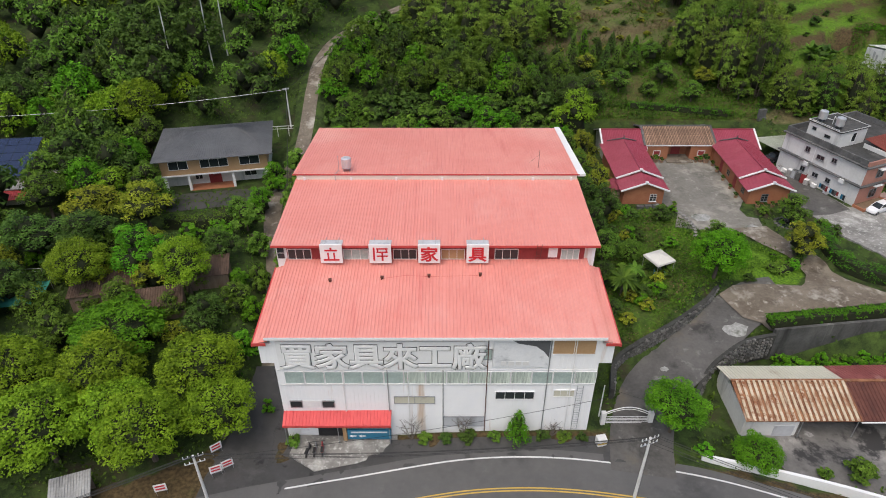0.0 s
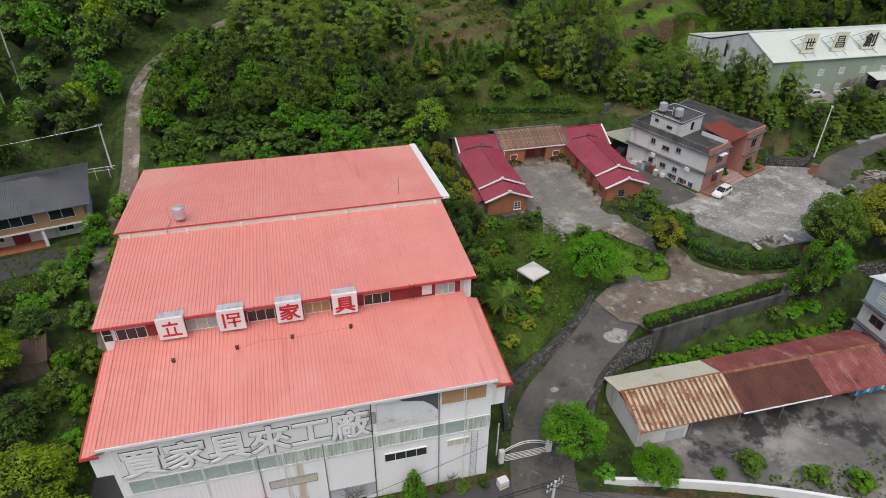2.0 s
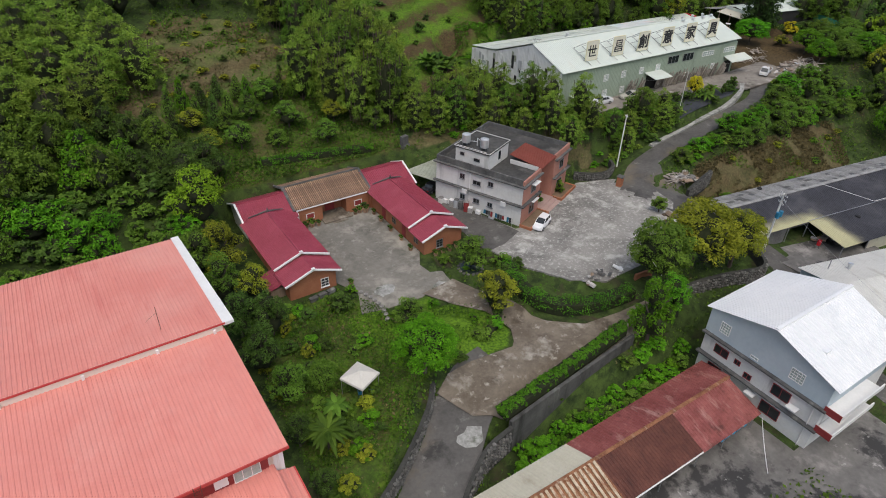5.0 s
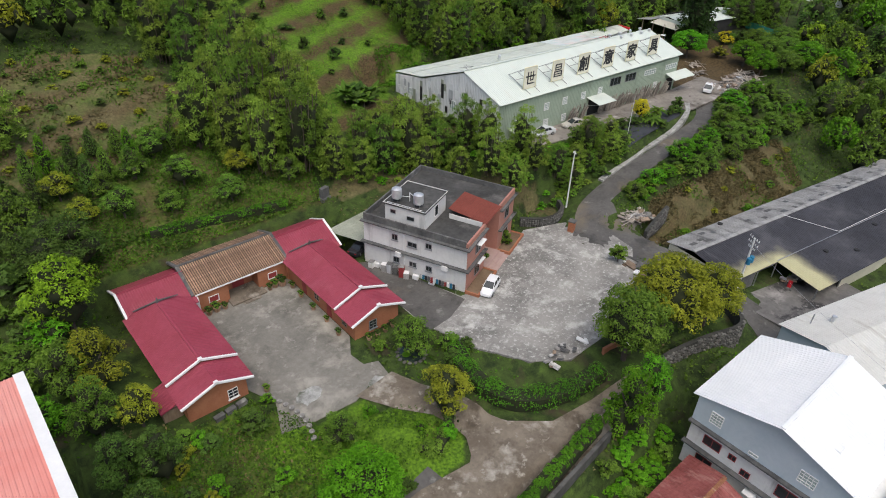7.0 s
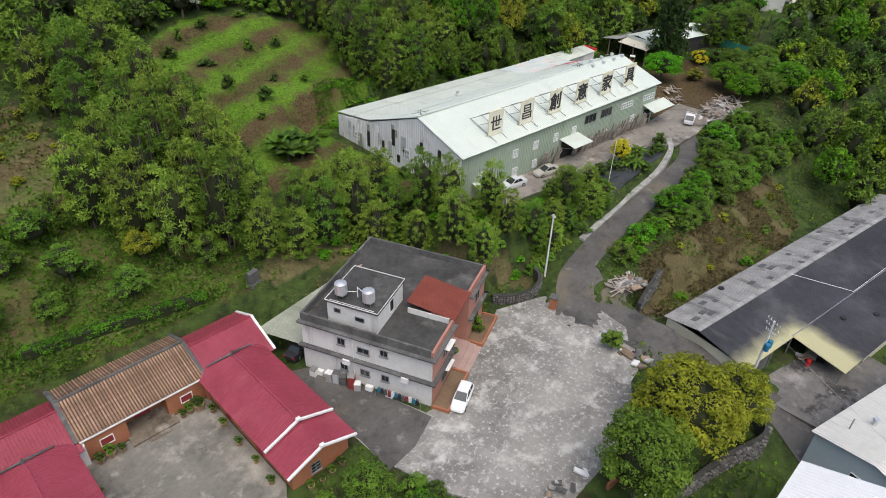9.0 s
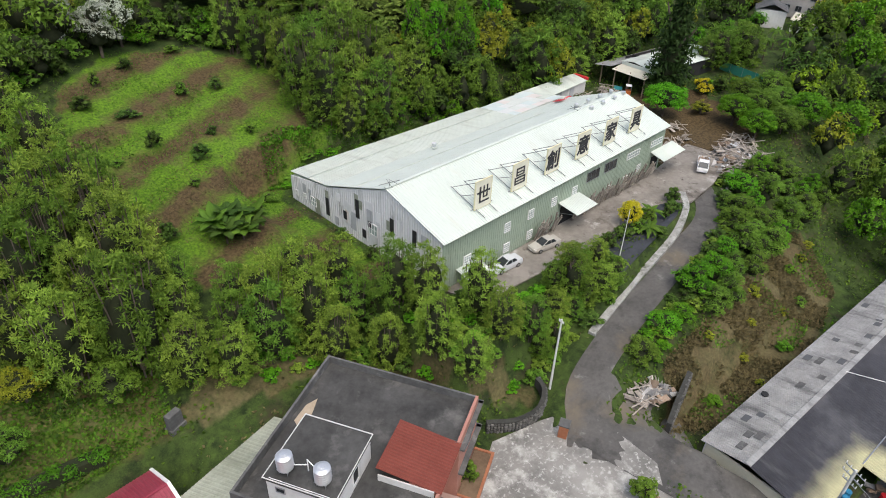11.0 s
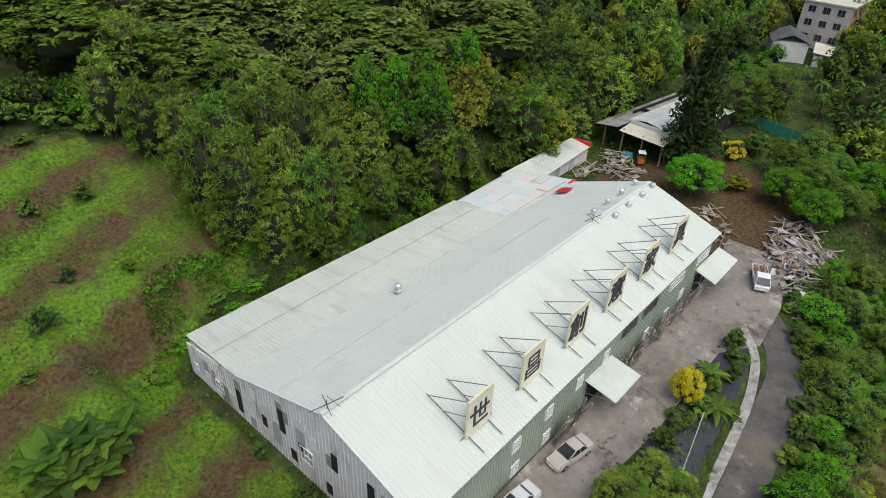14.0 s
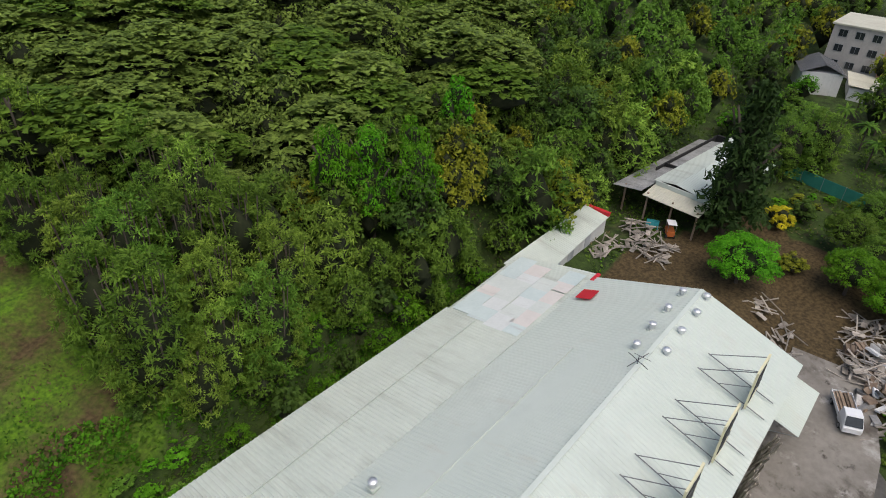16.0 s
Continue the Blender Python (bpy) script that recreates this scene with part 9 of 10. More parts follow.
part("band", boxes((-0.52, 0.52, -0.42, -0.4, 0.3, 0.5)), YELLOW_PAINT, box_post)

# ---- garden canopy, pond, pots ----
can = thing("garden_canopy", 29.3, 70.7, 2.6, 25, "white four-post garden canopy over chairs", "canopy")
bm = bmesh.new()
top = bm.verts.new((0, 0, 3.0))
ringv = [bm.verts.new((x, y, 2.35)) for x, y in ((-1.5, -1.5), (1.5, -1.5), (1.5, 1.5), (-1.5, 1.5))]
lowv = [bm.verts.new((x, y, 2.1)) for x, y in ((-1.52, -1.52), (1.52, -1.52), (1.52, 1.52), (-1.52, 1.52))]
for i in range(4):
    j = (i + 1) % 4
    bm.faces.new((ringv[i], ringv[j], top)), bm.faces.new((lowv[i], lowv[j], ringv[j], ringv[i]))
part("cover", bm, surface("canvas", ((0.55, 0.53, 0.48), (0.65, 0.63, 0.58)), 0.6, 0.8, 0, 0.1), can)
for x in (-1.4, 1.4):
    for y in (-1.4, 1.4):
        part("post", tubes(((x, y, -0.1), (x, y, 2.3), 0.04)), STEEL, can)
for x, y, m in ((29.0, 70.2, SIGN_BLUE), (29.9, 71.0, STEEL), (30.2, 69.9, SIGN_BLUE)):
    ch = thing("chair", x, y, h1(x, y), 40 * x, "plastic chair under the garden canopy", "chair", "canopy chairs")
    part("seat", boxes((-0.22, 0.22, -0.22, 0.22, 0.42, 0.46)), m, ch)
    part("backrest", boxes((-0.22, 0.22, 0.18, 0.22, 0.46, 0.85)), m, ch)
    for a in (-0.2, 0.2):
        for b in (-0.2, 0.2):
            part("leg", tubes(((a, b, 0), (a, b, 0.42), 0.02)), m, ch)
pond = thing("garden_pond", 52.6, 83.0, 2.72, 0, "small stone-edged garden pond", "pond")
part("water", tubes(((0, 0, 0), (0, 0, 0.12), 1.5), sides=24), glassy("pond_water", (0.02, 0.03, 0.025), 0.05), pond)
bm = bmesh.new()
part("lily_pad", tubes(((-0.6, 0.2, 0.12), (-0.6, 0.2, 0.15), 0.5), sides=12), HEDGE, pond)
for i in range(16):
    a = math.tau * i / 16
    st = new("rim_stone", STONES[i % 4])
    st.parent, st.location, st.scale = pond, (1.65 * math.cos(a), 1.65 * math.sin(a), 0.08), (0.6, 0.5, 0.35)


def pot(x, y, z, r, leaf, label="potted plant against the brick wall"):
    p = thing("potted_plant", x, y, z, 0, label, "potted plant", "courtyard pots")
    part("pot", tubes(((0, 0, 0), (0, 0, r * 0.9), r * 0.5, r * 0.7), sides=10), CLAY, p)
    c = new("leaves", crown_mesh("shrub", 1, leaf))
    c.parent, c.location, c.scale = p, (0, 0, r * 0.7), (r, r, r * 0.8)
    return p


for x, y, r in ((37.4, 104.0, 0.6), (38.4, 104.1, 0.7), (39.4, 103.9, 0.5), (45.6, 104.0, 0.5), (46.4, 104.1, 0.6), (47.3, 103.9, 0.8), (48.1, 102.6, 0.5), (48.0, 100.2, 0.5), (47.9, 97, 0.5), (48.0, 94, 0.45), (47.8, 91, 0.5), (36.0, 100.5, 0.45), (35.9, 96, 0.5), (36.0, 92, 0.45), (36.9, 88.1, 0.5), (50.2, 88.1, 0.5), (51.4, 88.0, 0.45), (52.6, 88.1, 0.5), (53.8, 88.2, 0.5)):
    pot(x, y, 2.78 if y > 88.2 else h1(x, y), r, (LEAF_MID, LEAF_DARK)[int(x) % 2])
for i in range(11):
    u = i / 10
    x, y = 36.4 + 1.6 * math.sin(u * 2.4), 87.4 - 8.0 * u
    st = thing("stepping_stone", x, y, h1(x, y) + 0.25, 20 * i, "pale stepping stone in the lawn", "stepping stone", "garden path")
    part("slab", tubes(((0, 0, -0.3), (0, 0, 0.06), 0.32, 0.3), sides=7), CONCRETE, st)
tw = thing("troughs", 32.6, 87.8, 2.7, 8, "row of stone troughs before the gable", "trough")
for i in range(3):
    part("trough", boxes((-1.8 + 1.3 * i, -0.7 + 1.3 * i, -0.3, 0.3, 0, 0.5)), GRIME, tw)


# ---- palms and bananas ----
def fronds(bm, base, n, length, wide, rise, droop, rng, segs=5):
    for i in range(n):
        a = math.tau * i / n + rng.uniform(-0.25, 0.25)
        k = rng.uniform(0.8, 1.15)
        d = Vector((math.cos(a), math.sin(a), 0))
        s = Vector((-math.sin(a), math.cos(a), 0))
        e = rise * rng.uniform(0.5, 1.2)
        rows = []
        for j in range(segs + 1):
            u = j / segs
            p = Vector(base) + d * length * k * u + Vector((0, 0, length * k * (e * u - droop * u * u)))
            w = wide * math.sin(math.pi * min(0.97, 0.1 + 0.9 * u)) ** 0.7
            rows.append((bm.verts.new(p - s * w - Vector((0, 0, w * 0.4))), bm.verts.new(p), bm.verts.new(p + s * w - Vector((0, 0, w * 0.4)))))
        for r, q in zip(rows[:-1], rows[1:]):
            bm.faces.new((r[0], r[1], q[1], q[0])), bm.faces.new((r[1], r[2], q[2], q[1]))


def palm(x, y, high, length, n, leaf, label, wide=0.3, name="palm", rise=0.5, droop=0.8, trunk=True, seed=1):
    rng = random.Random(seed)
    p = thing(name, x, y, h1(x, y) - 0.1, 0, label, name)
    if trunk:
        part("trunk", tubes(((0, 0, 0), (0, 0, high * 0.5), 0.16, 0.12), ((0, 0, high * 0.5), (0.1, 0, high), 0.12, 0.1), sides=8), PLASTER if high > 6 else BARK, p)
    bm = bmesh.new()
    fronds(bm, (0, 0, high), n, length, wide, rise, droop, rng)
    fronds(bm, (0, 0, high * 0.97), n, length * 0.8, wide, rise * 1.6, droop * 0.7, rng)
    part("fronds", bm, leaf, p)
    return p


palm(23.2, 65.6, 3.0, 2.4, 14, LEAF_MID, "shaggy garden palm beside the stone wall", seed=3)
palm(25.6, 68.8, 2.2, 1.7, 10, LEAF_MID, "small palm in the garden", seed=4)
for i, (x, y, hh) in enumerate(((-52, 121, 16), (-46, 126, 15), (-62, 128, 9), (-44, 130, 15))):
    palm(x, y, hh, 2.6, 11, LEAF_MID, "tall slim betel palm above the wood", 0.35, seed=i)
for i, (x, y) in enumerate(((200, 112), (204, 109), (208, 113), (212, 108), (198, 107), (216, 112), (206, 105))):
    palm(x, y, 4.5, 2.2, 14, LEAF_MID, "leafy palm beyond the fenced plot", 0.22, seed=10 + i)
for i, (x, y) in enumerate(((78.2, 131.8), (79.8, 132.8), (76.6, 132.9), (80.6, 131.0), (78.8, 130.2), (77.0, 130.9), (81.6, 132.2), (78.4, 133.6))):
    palm(x, y, 1.5 + 0.2 * (i % 3), 2.3, 7, (LEAF_MID, LEAF_DARK)[i % 2], "banana plant with broad ragged leaves", 0.55, "banana_plant", 0.7, 0.6, seed=20 + i)
for i, (x, y) in enumerate(((149, 94.5), (152, 93.4), (146.5, 93.6), (118.6, 96.8), (122.6, 98.8))):
    palm(x, y, 1.2, 2.0, 9, LEAF_MID, "young palm at the yard's edge", 0.3, seed=30 + i)

# ---- timber, scrap and clutter ----
OLD_TIMBER = surface("greyed_timber", ((0.2, 0.17, 0.14), (0.42, 0.38, 0.33)), 1.2, 0.9, 0.0, 0.3, 6, stretch=(1, 1, 0.2), vary=0.4)
SCRAP_GREY = surface("scrap_sheet", ((0.25, 0.24, 0.23), (0.45, 0.44, 0.42)), 0.8, 0.7, 0.0, 0.2, vary=0.5)
BOARDS = []
for k, (l, w, t) in enumerate(((2.6, 0.16, 0.05), (1.8, 0.22, 0.04), (3.4, 0.12, 0.08), (1.2, 0.6, 0.05))):
    bm = boxes((-l / 2, l / 2, -w / 2, w / 2, -t / 2, t / 2))
    me = bpy.data.meshes.new("board")
    bm.to_mesh(me), bm.free()
    me.materials.append(OLD_TIMBER)
    BOARDS.append(me)


def pile(x, y, rx, ry, n, tall, label, seed, lean=False, turn=0.0, name="timber_pile"):
    rk = random.Random(seed)
    p = thing(name, x, y, h1(x, y) + 0.08, turn, label, "scrap pile")
    for i in range(n):
        ob = new("board", BOARDS[rk.randrange(4)])
        ob.parent = p
        a, b = rk.uniform(-1, 1), rk.uniform(-1, 1)
        if lean:
            ob.location = (a * rx, ry * (1 - rk.random() * 1.6), 1.2)
            ob.scale = (1.15, 1.3, 1.2)
            ob.rotation_euler = (radians(rk.uniform(-12, 12)), radians(rk.uniform(66, 84)), radians(90 + rk.uniform(-14, 14)))
        else:
            ob.location = (a * rx, b * ry, 0.05 + tall * max(0, 1 - a * a * 0.7 - b * b * 0.7) * rk.uniform(0.1, 1))
            ob.rotation_euler = (rk.uniform(-0.25, 0.25), rk.uniform(-0.3, 0.3), rk.uniform(0, 3.1))
    return p


def junk(x, y, rx, ry, n, tall, label, seed, kinds=None):
    rk = random.Random(seed)
    p = thing("scrap_heap", x, y, h1(x, y) + 0.05, 0, label, "scrap heap")
    for i in range(n):
        s = rk.uniform(0.25, 0.8)
        bm = boxes((-s, s, -s * rk.uniform(0.2, 0.8), s * 0.5, -s * rk.uniform(0.05, 0.4), s * 0.2))
        a, b = rk.uniform(-1, 1), rk.uniform(-1, 1)
        ob = part("scrap_piece", bm, rk.choice(kinds or (SCRAP_GREY, SCRAP_GREY, WOOD, WHITE, GRIME)), p)
        ob.location = (a * rx, b * ry, 0.15 + tall * max(0, 1 - a * a - b * b) * rk.uniform(0.2, 1))
        ob.rotation_euler = (rk.uniform(-0.5, 0.5), rk.uniform(-0.5, 0.5), rk.uniform(0, 3.1))
    return p


pile(146, 95.2, 4.6, 2.2, 80, 1.9, "heap of old timber and boards by the turning place", 1)
pile(152.5, 96.8, 3.4, 2.6, 64, 1.8, "heap of broken boards in the scrap yard", 2)
pile(141.5, 93.8, 2.4, 1.4, 34, 1.2, "loose timber beside the lane", 3)
pile(151, 106.8, 2.8, 1.2, 16, 0.7, "loose poles and sheets on bare soil", 4)
pile(157, 124.5, 2.6, 2.8, 60, 1.3, "tangled timber heap in the back yard", 5)
pile(160, 127.5, 1.8, 1.8, 24, 1.4, "boards stacked before the back shed", 6)
pile(153.4, 128.8, 2.6, 1.2, 22, 0.8, "timber offcuts beside the white shed", 7)
pile(157, 99.5, 3.4, 2.4, 60, 1.5, "heap of grey offcuts at the yard's end", 41)
pile(150.5, 99.6, 2.6, 1.7, 50, 1.6, "stacked weathered boards in the scrap yard", 42)
pile(147.5, 109.5, 2.2, 1.4, 16, 0.5, "scattered boards on bare soil", 43)
pile(154, 110.5, 2.0, 1.2, 14, 0.5, "rotting planks below the round tree", 44)
junk(152, 98.6, 3.4, 2.0, 30, 1.2, "jumbled grey scrap beside the stacked boards", 45)
junk(147.5, 97.4, 4.2, 1.8, 34, 1.3, "scrap heap of grey and white pieces", 8)
junk(143.5, 94.4, 2.6, 1.2, 18, 0.8, "pale scrap beside the lane", 9)
pile(98.4, 85.6, 1.8, 1.5, 34, 0.5, "rotting planks heaped beside the bend", 14)
junk(99.4, 84.4, 2.0, 1.4, 46, 0.5, "rubble of pale slabs beside the bend", 10, (SCRAP_GREY, SCRAP_GREY, CONCRETE, WOOD, GRIME))
junk(66.6, 71.6, 3.4, 0.9, 16, 0.5, "tangle of metal junk along the yard's edge", 11)
junk(87.2, 76.6, 1.0, 1.6, 12, 0.7, "bins and oddments at the yard's edge", 12)
junk(107.2, 62.8, 2.6, 1.2, 12, 0.9, "coloured oddments under the shed roof", 13)
c0, s0 = math.cos(radians(-2.8)), math.sin(radians(-2.8))
for x, rx, n, sd in ((18.6, 2.2, 40, 31), (26.6, 2.0, 26, 35), (30.6, 2.8, 40, 32), (36.6, 2.8, 40, 33), (42.2, 2.6, 32, 34)):
    pile(89.3 + x * c0 + 0.6 * s0, 107.3 + x * s0 - 0.6 * c0, rx, 0.35, n, 0.5, "planks leaning against the green wall", sd, True, -2.8)
for x, y in ((152.6, 101.2), (153.6, 100.4)):
    pl = thing("pallet_stack", x, y, h1(x, y), 20 * (x - 152), "stack of weathered wooden pallets", "pallets", "pallets")
    for i in range(7):
        part("pallet", boxes((-0.6, 0.6, -0.5, 0.5, 0.02 + 0.15 * i, 0.05 + 0.15 * i), *[(-0.6, 0.6, y0, y0 + 0.1, 0.05 + 0.15 * i, 0.14 + 0.15 * i) for y0 in (-0.5, -0.05, 0.4)]), WOOD, pl)
trac = thing("forklift", 161.6, 124.0, h1(161.6, 124.0), 30, "small orange forklift with white roof guard", "forklift")
part("body", boxes((-0.8, 0.8, -0.5, 0.5, 0.3, 1.0)), surface("orange_paint", ((0.45, 0.12, 0.03), (0.5, 0.16, 0.05)), 1, 0.5, 0, 0.1), trac)
part("roof_guard", boxes((-0.8, 0.6, -0.55, 0.55, 2.0, 2.06)), WHITE, trac)
part("guard_post", tubes(*[((a, b, 1.0), (a, b, 2.0), 0.03) for a in (-0.75, 0.55) for b in (-0.5, 0.5)]), STEEL, trac)
for a in (-0.6, 0.6):
    for b in (-0.5, 0.5):
        part("wheel", tubes(((a, b - 0.1, 0.3), (a, b + 0.1, 0.3), 0.3), sides=12), BLACK, trac)
tarp = thing("tarpaulin", 162.4, 126.6, h1(162.4, 126.6), 15, "rumpled teal tarpaulin over boards", "tarpaulin")
bm = bmesh.new()
gable(bm, [(-0.6, 0), (0.6, 0), (0.35, 0.9), (-0.2, 1.0)], -0.8, 0.8)
part("sheet", bm, surface("teal_plastic", ((0.02, 0.2, 0.22), (0.04, 0.28, 0.3)), 1, 0.5, 0, 0.2), tarp)
for i, (x, y, m) in enumerate(((105.6, 62.4, SIGN_RED), (109.6, 61.6, SIGN_BLUE), (107.4, 63.2, LEAF_MID))):
    d = thing("plastic_drum", x, y, h1(x, y) + 0.06, 0, "coloured plastic drum beside the shed", "drum", "drums")
    part("drum", tubes(((0, 0, 0), (0, 0, 0.9), 0.3), sides=14), m, d)

# ---- planted bed with black sheet ----
def drape(name, poly, material, label, category, lift=0.12, step=0.8, kind=""):
    """A sheet that lies on the ground inside an outline."""
    x0, x1, y0, y1 = min(p[0] for p in poly) - step, max(p[0] for p in poly), min(p[1] for p in poly) - step, max(p[1] for p in poly)
    ax, ay = np.arange(x0, x1 + step, step), np.arange(y0, y1 + step, step)
    qx, qy = np.meshgrid(ax, ay)
    keep = inside(poly, qx.ravel(), qy.ravel()).reshape(qx.shape)
    ring_a = np.array(poly, float)
    ring_d = np.roll(ring_a, -1, 0) - ring_a

    def onto(x, y):
        """The nearest place on the outline."""
        u = np.clip((((x, y) - ring_a) * ring_d).sum(1) / (ring_d ** 2).sum(1), 0, 1)
        q = ring_a + ring_d * u[:, None]
        return q[np.argmin(((q - (x, y)) ** 2).sum(1))]

    bm = bmesh.new()
    vs = {}
    for j in range(len(ay) - 1):
        for i in range(len(ax) - 1):
            if keep[j, i] or keep[j, i + 1] or keep[j + 1, i] or keep[j + 1, i + 1]:
                q = []
                for jj, ii in ((j, i), (j, i + 1), (j + 1, i + 1), (j + 1, i)):
                    if (jj, ii) not in vs:
                        x, y = (ax[ii], ay[jj]) if keep[jj, ii] else onto(ax[ii], ay[jj])
                        vs[jj, ii] = bm.verts.new((x, y, lift + 0.06 * noise.noise((x, y, 3.0))))
                    q.append(vs[jj, ii])
                bm.faces.new(q)
    for v, z in zip(bm.verts, height([v.co.x for v in bm.verts], [v.co.y for v in bm.verts])):
        v.co.z += z
    bmesh.ops.dissolve_degenerate(bm, edges=bm.edges, dist=0.002)
    return tagged(finish(name, bm, material, smooth=True), label, category, kind=kind)


drape("plant_bed", [(104.5, 95.4), (112, 95.6), (119, 95.8), (126, 96.2), (130, 97.6), (127, 99.6), (120, 99.9), (112, 100.4), (105, 99)], surface("black_mulch_sheet", ((0.025, 0.027, 0.032), (0.05, 0.053, 0.06)), 0.8, 0.45, 0, 0.5, 5), "sloping bed covered with black plastic sheet", "plant bed")

drape("pavement", [(-25, 36.5), (-24.5, 44), (-24, 54), (-17.1, 56), (-17.1, 45.9), (17, 45.9), (19.5, 43.8), (19.5, 42.4), (6, 43.6), (-6, 42), (-16, 39.5)], ASPHALT_WET, "dark wet asphalt shoulder along the factory front", "pavement", 0.035, 0.6, "structure")
drape("yard", [(-48, 85), (-30.5, 88.6), (-29.5, 94), (-47, 91)], ASPHALT_WET, "dark paved forecourt of the tan house", "yard", 0.06, 0.7, "structure")
drape("road", [(87.9, 86.5), (88.1, 82.1), (88.7, 77.1), (88.1, 72.2), (88.6, 69.1), (94.0, 73.3), (100.8, 81.4), (97.0, 86.0), (97.2, 90.5), (93.8, 90.4)], ASPHALT_OLD, "asphalt apron between the hill lane and the low lane", "road", 0.115, 0.6, "structure")
drape("yard", [(80, 74), (88, 75.5), (92, 78), (92.5, 84), (91, 88.5), (86, 90.5), (82, 90)], CONCRETE, "stained concrete between the yard and the lane", "yard", 0.02, 0.7, "structure")

drape("yard", [(36.5, 66.5), (39, 68.2), (42, 68.4), (48.2, 67.6), (49.8, 70.5), (48.6, 74.3), (46.1, 77.4), (43.8, 81.4), (49, 82), (50.4, 78.5), (52.8, 74.5), (54.0, 69.2), (57.9, 65.9), (63.4, 65.2), (70, 65.0), (69.5, 61.8), (61, 61.8), (52, 60.6), (42, 59.6), (38, 62)], DIRT_ROAD, "dusty brown concrete turning place", "yard", 0.2, 0.6, "structure")

# ---- carport, laundry, left roadside ----
cp = thing("carport", 59.4, 103.9, 3.3, 23.7, "lean-to carport with pale green sheet roof", "carport")
roof_sheet(cp, FADED_GREEN, (-1.3, -1.9, 2.7), (9.6, -1.9, 2.9), (9.6, 1.4, 2.9), (-1.3, 4.4, 2.7), 0.35, 0.04)
for x, y in ((-1.1, -1.7), (-1.1, 4.2), (4.2, 2.7), (9.4, 1.3)):
    part("post", tubes(((x, y, -0.3), (x, y, 2.7), 0.05)), STEEL, cp)
gm = Matrix.Translation((64.8, 87.3, 3.38)) @ Matrix.Rotation(radians(23.7), 4, "Z")
lau = thing("laundry_rail", 0, 0, 0, 0, "clothes hanging on a rail by the plaster wall", "laundry")
lau.matrix_basis = gm @ pose(-1.1, 3.2, 0, 0, 0, 90)
part("rail", tubes(((-2.4, 0, 1.5), (2.8, 0, 1.5), 0.025), ((-2.4, 0, 0), (-2.4, 0, 1.5), 0.025), ((2.8, 0, 0), (2.8, 0, 1.5), 0.025)), STEEL, lau)
for i in range(12):
    part("garment", boxes((-2.2 + 0.4 * i, -1.9 + 0.4 * i, -0.08 - 0.02 * (i % 3), 0.06, 0.65 + 0.07 * (i % 4), 1.5)), (SIGN_BLACK, SIGN_BLUE, WHITE, RED_DARK, GRIME)[i % 5], lau)
for i, (x, y, m) in enumerate(((-0.9, 13.6, WHITE), (-0.9, 11.6, SCRAP_GREY), (-0.8, 10.8, GREY_SHEET), (-0.9, 8.9, RED_DARK), (-0.9, 8.2, SCRAP_GREY), (-0.8, 10.0, GRIME))):
    ap = thing("stored_goods", 0, 0, 0, 0, "oddments stored upright along the plaster wall", "stored goods", "goods along the wall")
    ap.matrix_basis = gm @ pose(x, y, 0, 0, 0, 5 * i)
    part("case", boxes((-0.35, 0.35, -0.35, 0.35, 0, 0.9 + 0.25 * (i % 4))), m, ap)
    part("top", boxes((-0.37, 0.37, -0.37, 0.37, 0.9 + 0.25 * (i % 4), 0.94 + 0.25 * (i % 4))), (SCRAP_GREY, WHITE, GRIME)[i % 3], ap)
line2 = thing("clothes_line", 62.6, 46.6, -2.42, 0, "blue clothes hung under the end of the rusty roof", "laundry")
part("rail", tubes(((-2.4, 0, 2.3), (2.4, 0, 2.3), 0.02)), STEEL, line2)
for i in range(9):
    part("garment", boxes((-2.2 + 0.5 * i, -1.82 + 0.5 * i, -0.05 - 0.02 * (i % 3), 0.05, 1.3 + 0.1 * (i % 4), 2.28)), (CLOTH_BLUE, SIGN_BLUE, CLOTH_BLUE, WHITE)[i % 4], line2)
stall = thing("roadside_stall", -36.6, 38.6, h1(-36.6, 38.6), 20, "weathered wooden roadside stall with tin roof", "stall")
roof_sheet(stall, ASBESTOS, (-1.9, -1.4, 2.0), (1.9, -1.4, 2.0), (1.9, 1.4, 2.6), (-1.9, 1.4, 2.6), 0.25, 0.04)
part("counter", boxes((-1.6, 1.6, -0.9, -0.5, 0, 0.9)), WOOD, stall)
part("back", boxes((-1.7, 1.7, 1.0, 1.1, 0, 2.3)), WOOD, stall)
for x in (-1.7, 1.7):
    part("post", boxes((x - 0.06, x + 0.06, -1.2, -1.08, 0, 2.0)), WOOD, stall)
for i, (x, y) in enumerate(((-28.3, 39.4), (-23.4, 41.6), (-22.4, 42.3), (-24.2, 44.4))):
    sg = thing("roadside_sign", x, y, h1(x, y), 15 + 8 * i, "small white roadside sign with plain red bars", "sign", "roadside signs")
    pl = part("plate", boxes((-0.6, 0.6, -0.03, 0.03, 0.6, 1.6)), WHITE, sg)
    part("plain_bar", boxes((-0.45, 0.45, -0.05, -0.03, 1.25, 1.45), (-0.45, 0.45, -0.05, -0.03, 0.85, 1.05)), SIGN_RED, pl)
    for a in (-0.5, 0.5):
        part("leg", tubes(((a, 0, 0), (a, 0, 0.6), 0.03)), STEEL, sg)
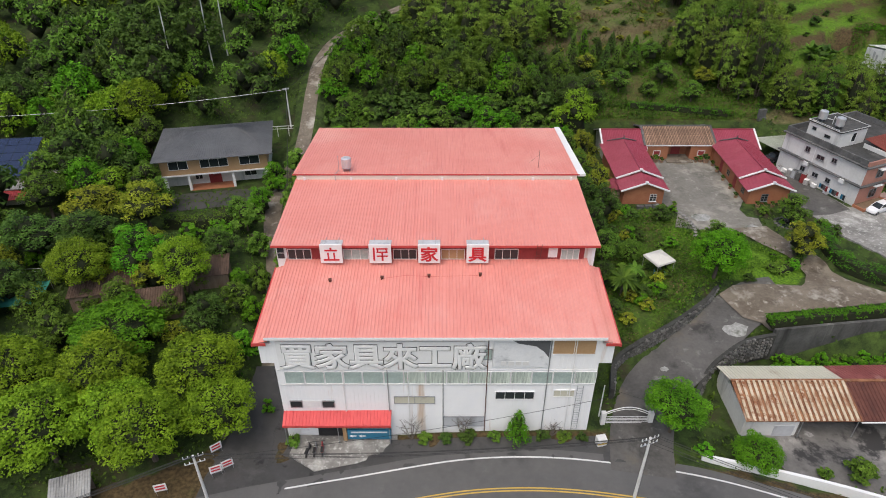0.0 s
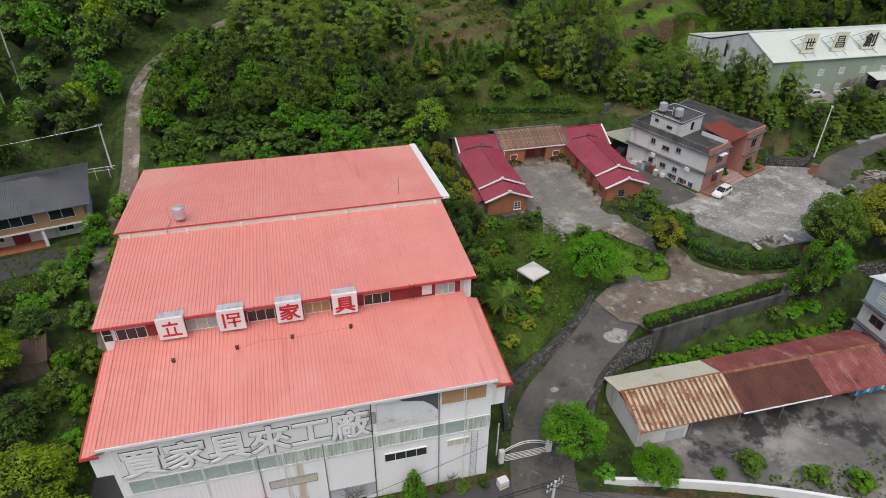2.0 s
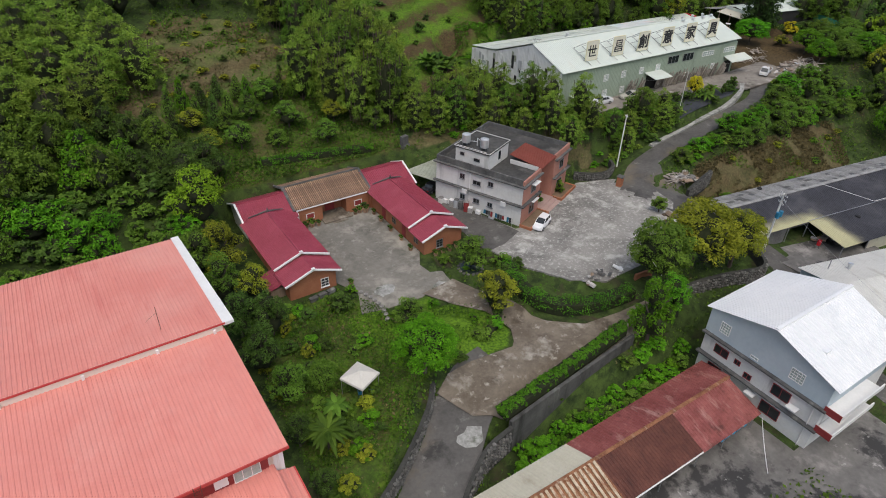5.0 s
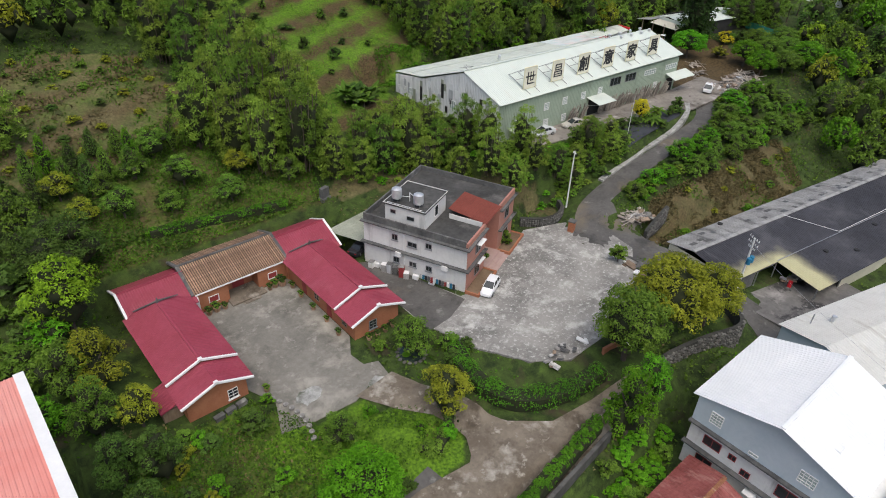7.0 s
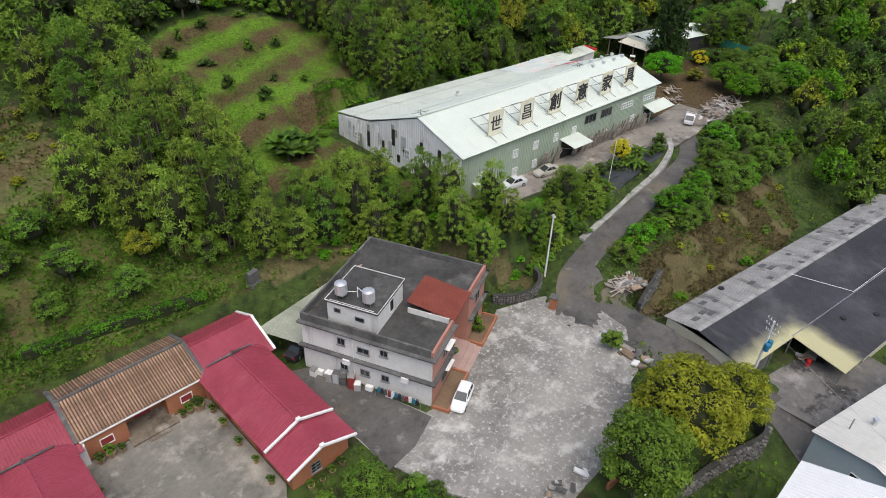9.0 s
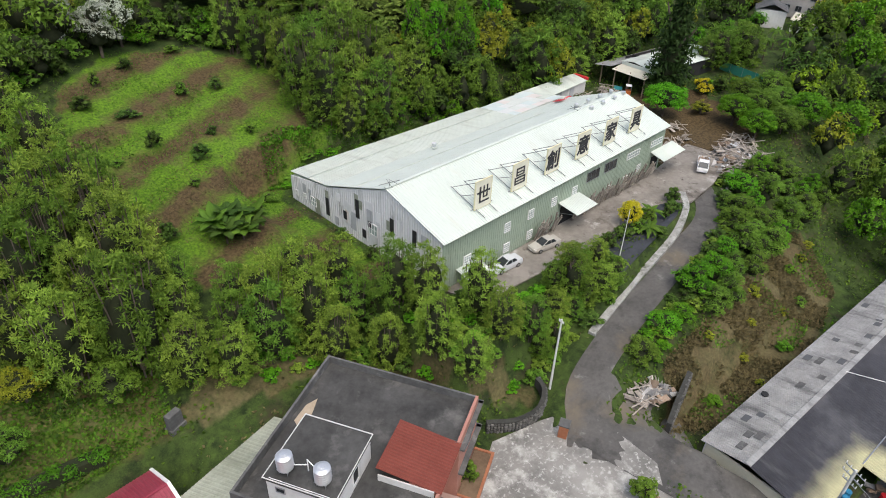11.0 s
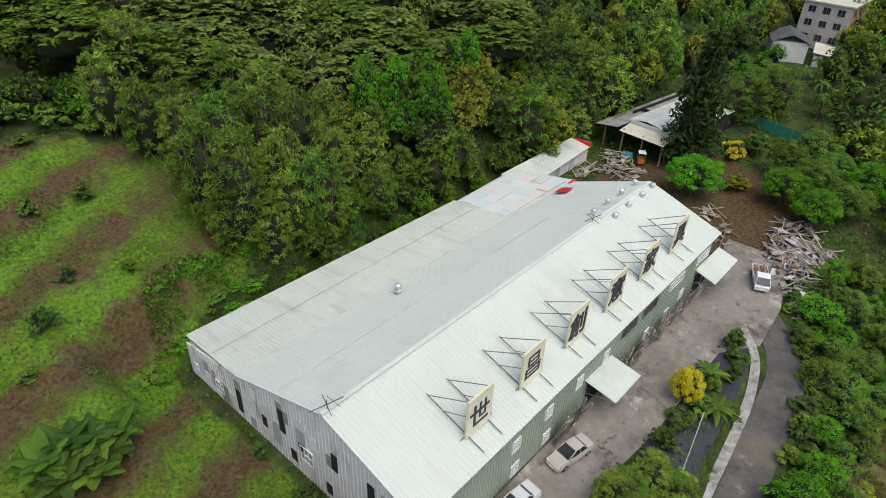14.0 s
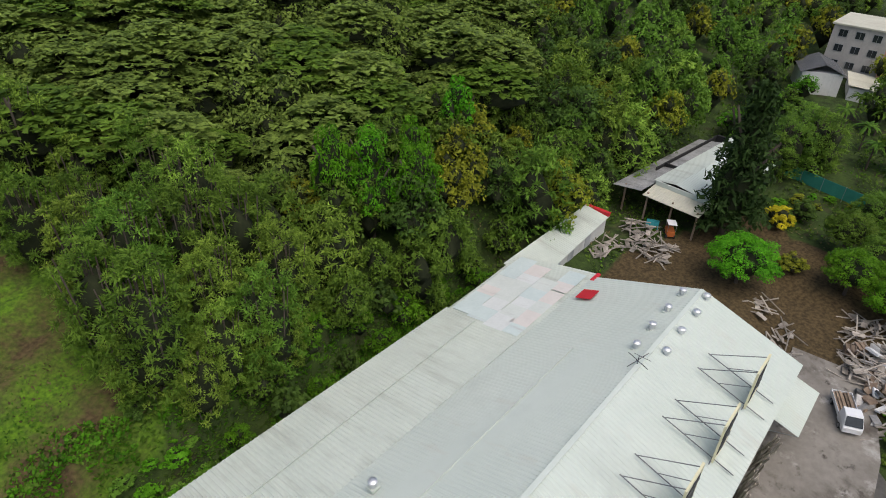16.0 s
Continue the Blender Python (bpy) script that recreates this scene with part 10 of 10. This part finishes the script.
for x, y, t, w, d in ((-31.6, 69.0, 12, 6, 4), (-43.5, 65.8, 12, 9, 4.4), (-36.5, 63.2, 14, 7, 3.4)):
    ts = thing("shed", x, y, h1(x, y), t, "low tin-roofed shed among the trees", "shed", "sheds among the trees")
    roof_sheet(ts, CLAY_BED, (-w / 2, -d / 2, 2.2), (w / 2, -d / 2, 2.2), (w / 2, d / 2, 2.9), (-w / 2, d / 2, 2.9), 0.3, 0.05)
    part("wall", boxes((-w / 2 + 0.2, w / 2 - 0.2, -d / 2 + 0.3, d / 2 - 0.2, -0.3, 2.15)), WOOD, ts)
net = thing("net_house", -55.5, 64.5, h1(-55.5, 64.5), 10, "plot covered with green shade netting", "net house")
part("net", boxes((-4, 4, -2.5, 2.5, 1.6, 1.64)), surface("green_net", ((0.03, 0.2, 0.15), (0.05, 0.27, 0.2)), 0.8, 0.7, 0, 0.1), net)
part("net_post", tubes(*[((a, b, -0.2), (a, b, 1.6), 0.04) for a in (-3.9, 3.9) for b in (-2.4, 2.4)]), STEEL, net)
rail = thing("railing", -57, 70.4, h1(-57, 70.4), 6, "grey steel railing beside the netted plot", "railing")
part("rail_bar", tubes(((-6, 0, 1.0), (8, 0, 1.0), 0.04), ((-6, 0, 0.5), (8, 0, 0.5), 0.03)), STEEL, rail)
for i in range(8):
    part("rail_post", tubes(((-6 + 2 * i, 0, -0.2), (-6 + 2 * i, 0, 1.0), 0.04)), STEEL, rail)
for x, y, t in ((-25.6, 103.5, 80),):
    fr = thing("railing", x - 3, y + 6.5, 6.2, 8, "pale pipe railing beside the track", "railing")
    part("rail_bar", tubes(((-4, 0, 1.0), (2, 0, 1.0), 0.05), ((-4, 0, 0.5), (2, 0, 0.5), 0.04)), WHITE, fr)
    for i in range(4):
        part("rail_post", tubes(((-4 + 2 * i, 0, -1.0), (-4 + 2 * i, 0, 1.0), 0.05)), WHITE, fr)
bar = thing("parking_rail", 60, 35.5, -2.42, -12, "low white pipe rail on the wet yard", "rail")
part("rail_bar", tubes(((-4, 0, 0.5), (4, 0, 0.5), 0.05)), WHITE, bar)
for x in (-3.8, 0, 3.8):
    part("rail_post", tubes(((x, 0, 0), (x, 0, 0.5), 0.05)), STEEL, bar)
net2 = thing("shade_fence", 186, 112.5, h1(186, 112.5), 70, "green net fence round a vegetable plot", "fence")
part("net", boxes((-8, 8, -0.03, 0.03, 0.1, 2.0)), bpy.data.materials["green_net"], net2)
for i in range(6):
    part("post", tubes(((-8 + 3.2 * i, 0, -0.3), (-8 + 3.2 * i, 0, 2.1), 0.05)), STEEL, net2)
well = thing("standing_stone", 60.2, 113.8, h1(60.2, 113.8), 15, "grey upright stone marker on the slope", "stone")
part("slab", boxes((-0.7, 0.7, -0.35, 0.35, -0.3, 1.8), (-0.85, 0.85, -0.5, 0.5, -0.3, 0.25)), GRIME, well)
for cx, cy, r, k in ((36.5, 60.0, 2.0, 1), (40.4, 64.1, 1.7, 2), (26.3, 54.6, 0.6, 3), (46.9, 81.6, 1.7, 4), (40.0, 84.6, 1.9, 5)):
    rk = random.Random(k)
    bm = bmesh.new()
    ring_pts = [(cx + r * rk.uniform(0.6, 1.0) * math.cos(math.tau * i / 14), cy + 0.75 * r * rk.uniform(0.6, 1.0) * math.sin(math.tau * i / 14)) for i in range(14)]
    mid = bm.verts.new((cx, cy, h1(cx, cy) + 0.1))
    vs = [bm.verts.new((x, y, h1(x, y) + 0.085)) for x, y in ring_pts]
    for i in range(14):
        bm.faces.new((mid, vs[i], vs[(i + 1) % 14]))
    tagged(finish("cement_patch", bm, KERB), "pale cement patch on the worn lane", "patch", kind="structure")


def bare_shrub(x, y, high, seed):
    rk = random.Random(seed)
    b = thing("bare_shrub", x, y, h1(x, y), 0, "leafless grey shrub against the white wall", "shrub", "bare shrubs")
    bm = bmesh.new()
    for i in range(12):
        a, q = rk.uniform(0, math.tau), rk.uniform(0.2, 1.0)
        p = Vector((q * high * 0.35 * math.cos(a), q * high * 0.12 * math.sin(a), high * rk.uniform(0.45, 0.7)))
        tube(bm, (0, 0, 0), p, 0.035, 0.02, 4)
        for j in range(4):
            e = p + Vector((rk.uniform(-0.3, 0.3) * high, rk.uniform(-0.1, 0.1) * high, rk.uniform(0.1, 0.35) * high))
            tube(bm, p, e, 0.018, 0.008, 4)
    part("branches", bm, TWIG, b)["kind"] = "stuff"


for i, (x, y, hh) in enumerate(((-3.4, 45.8, 3.6), (2.2, 45.9, 3.4), (11.8, 45.9, 2.4))):
    bare_shrub(x, y, hh, i)
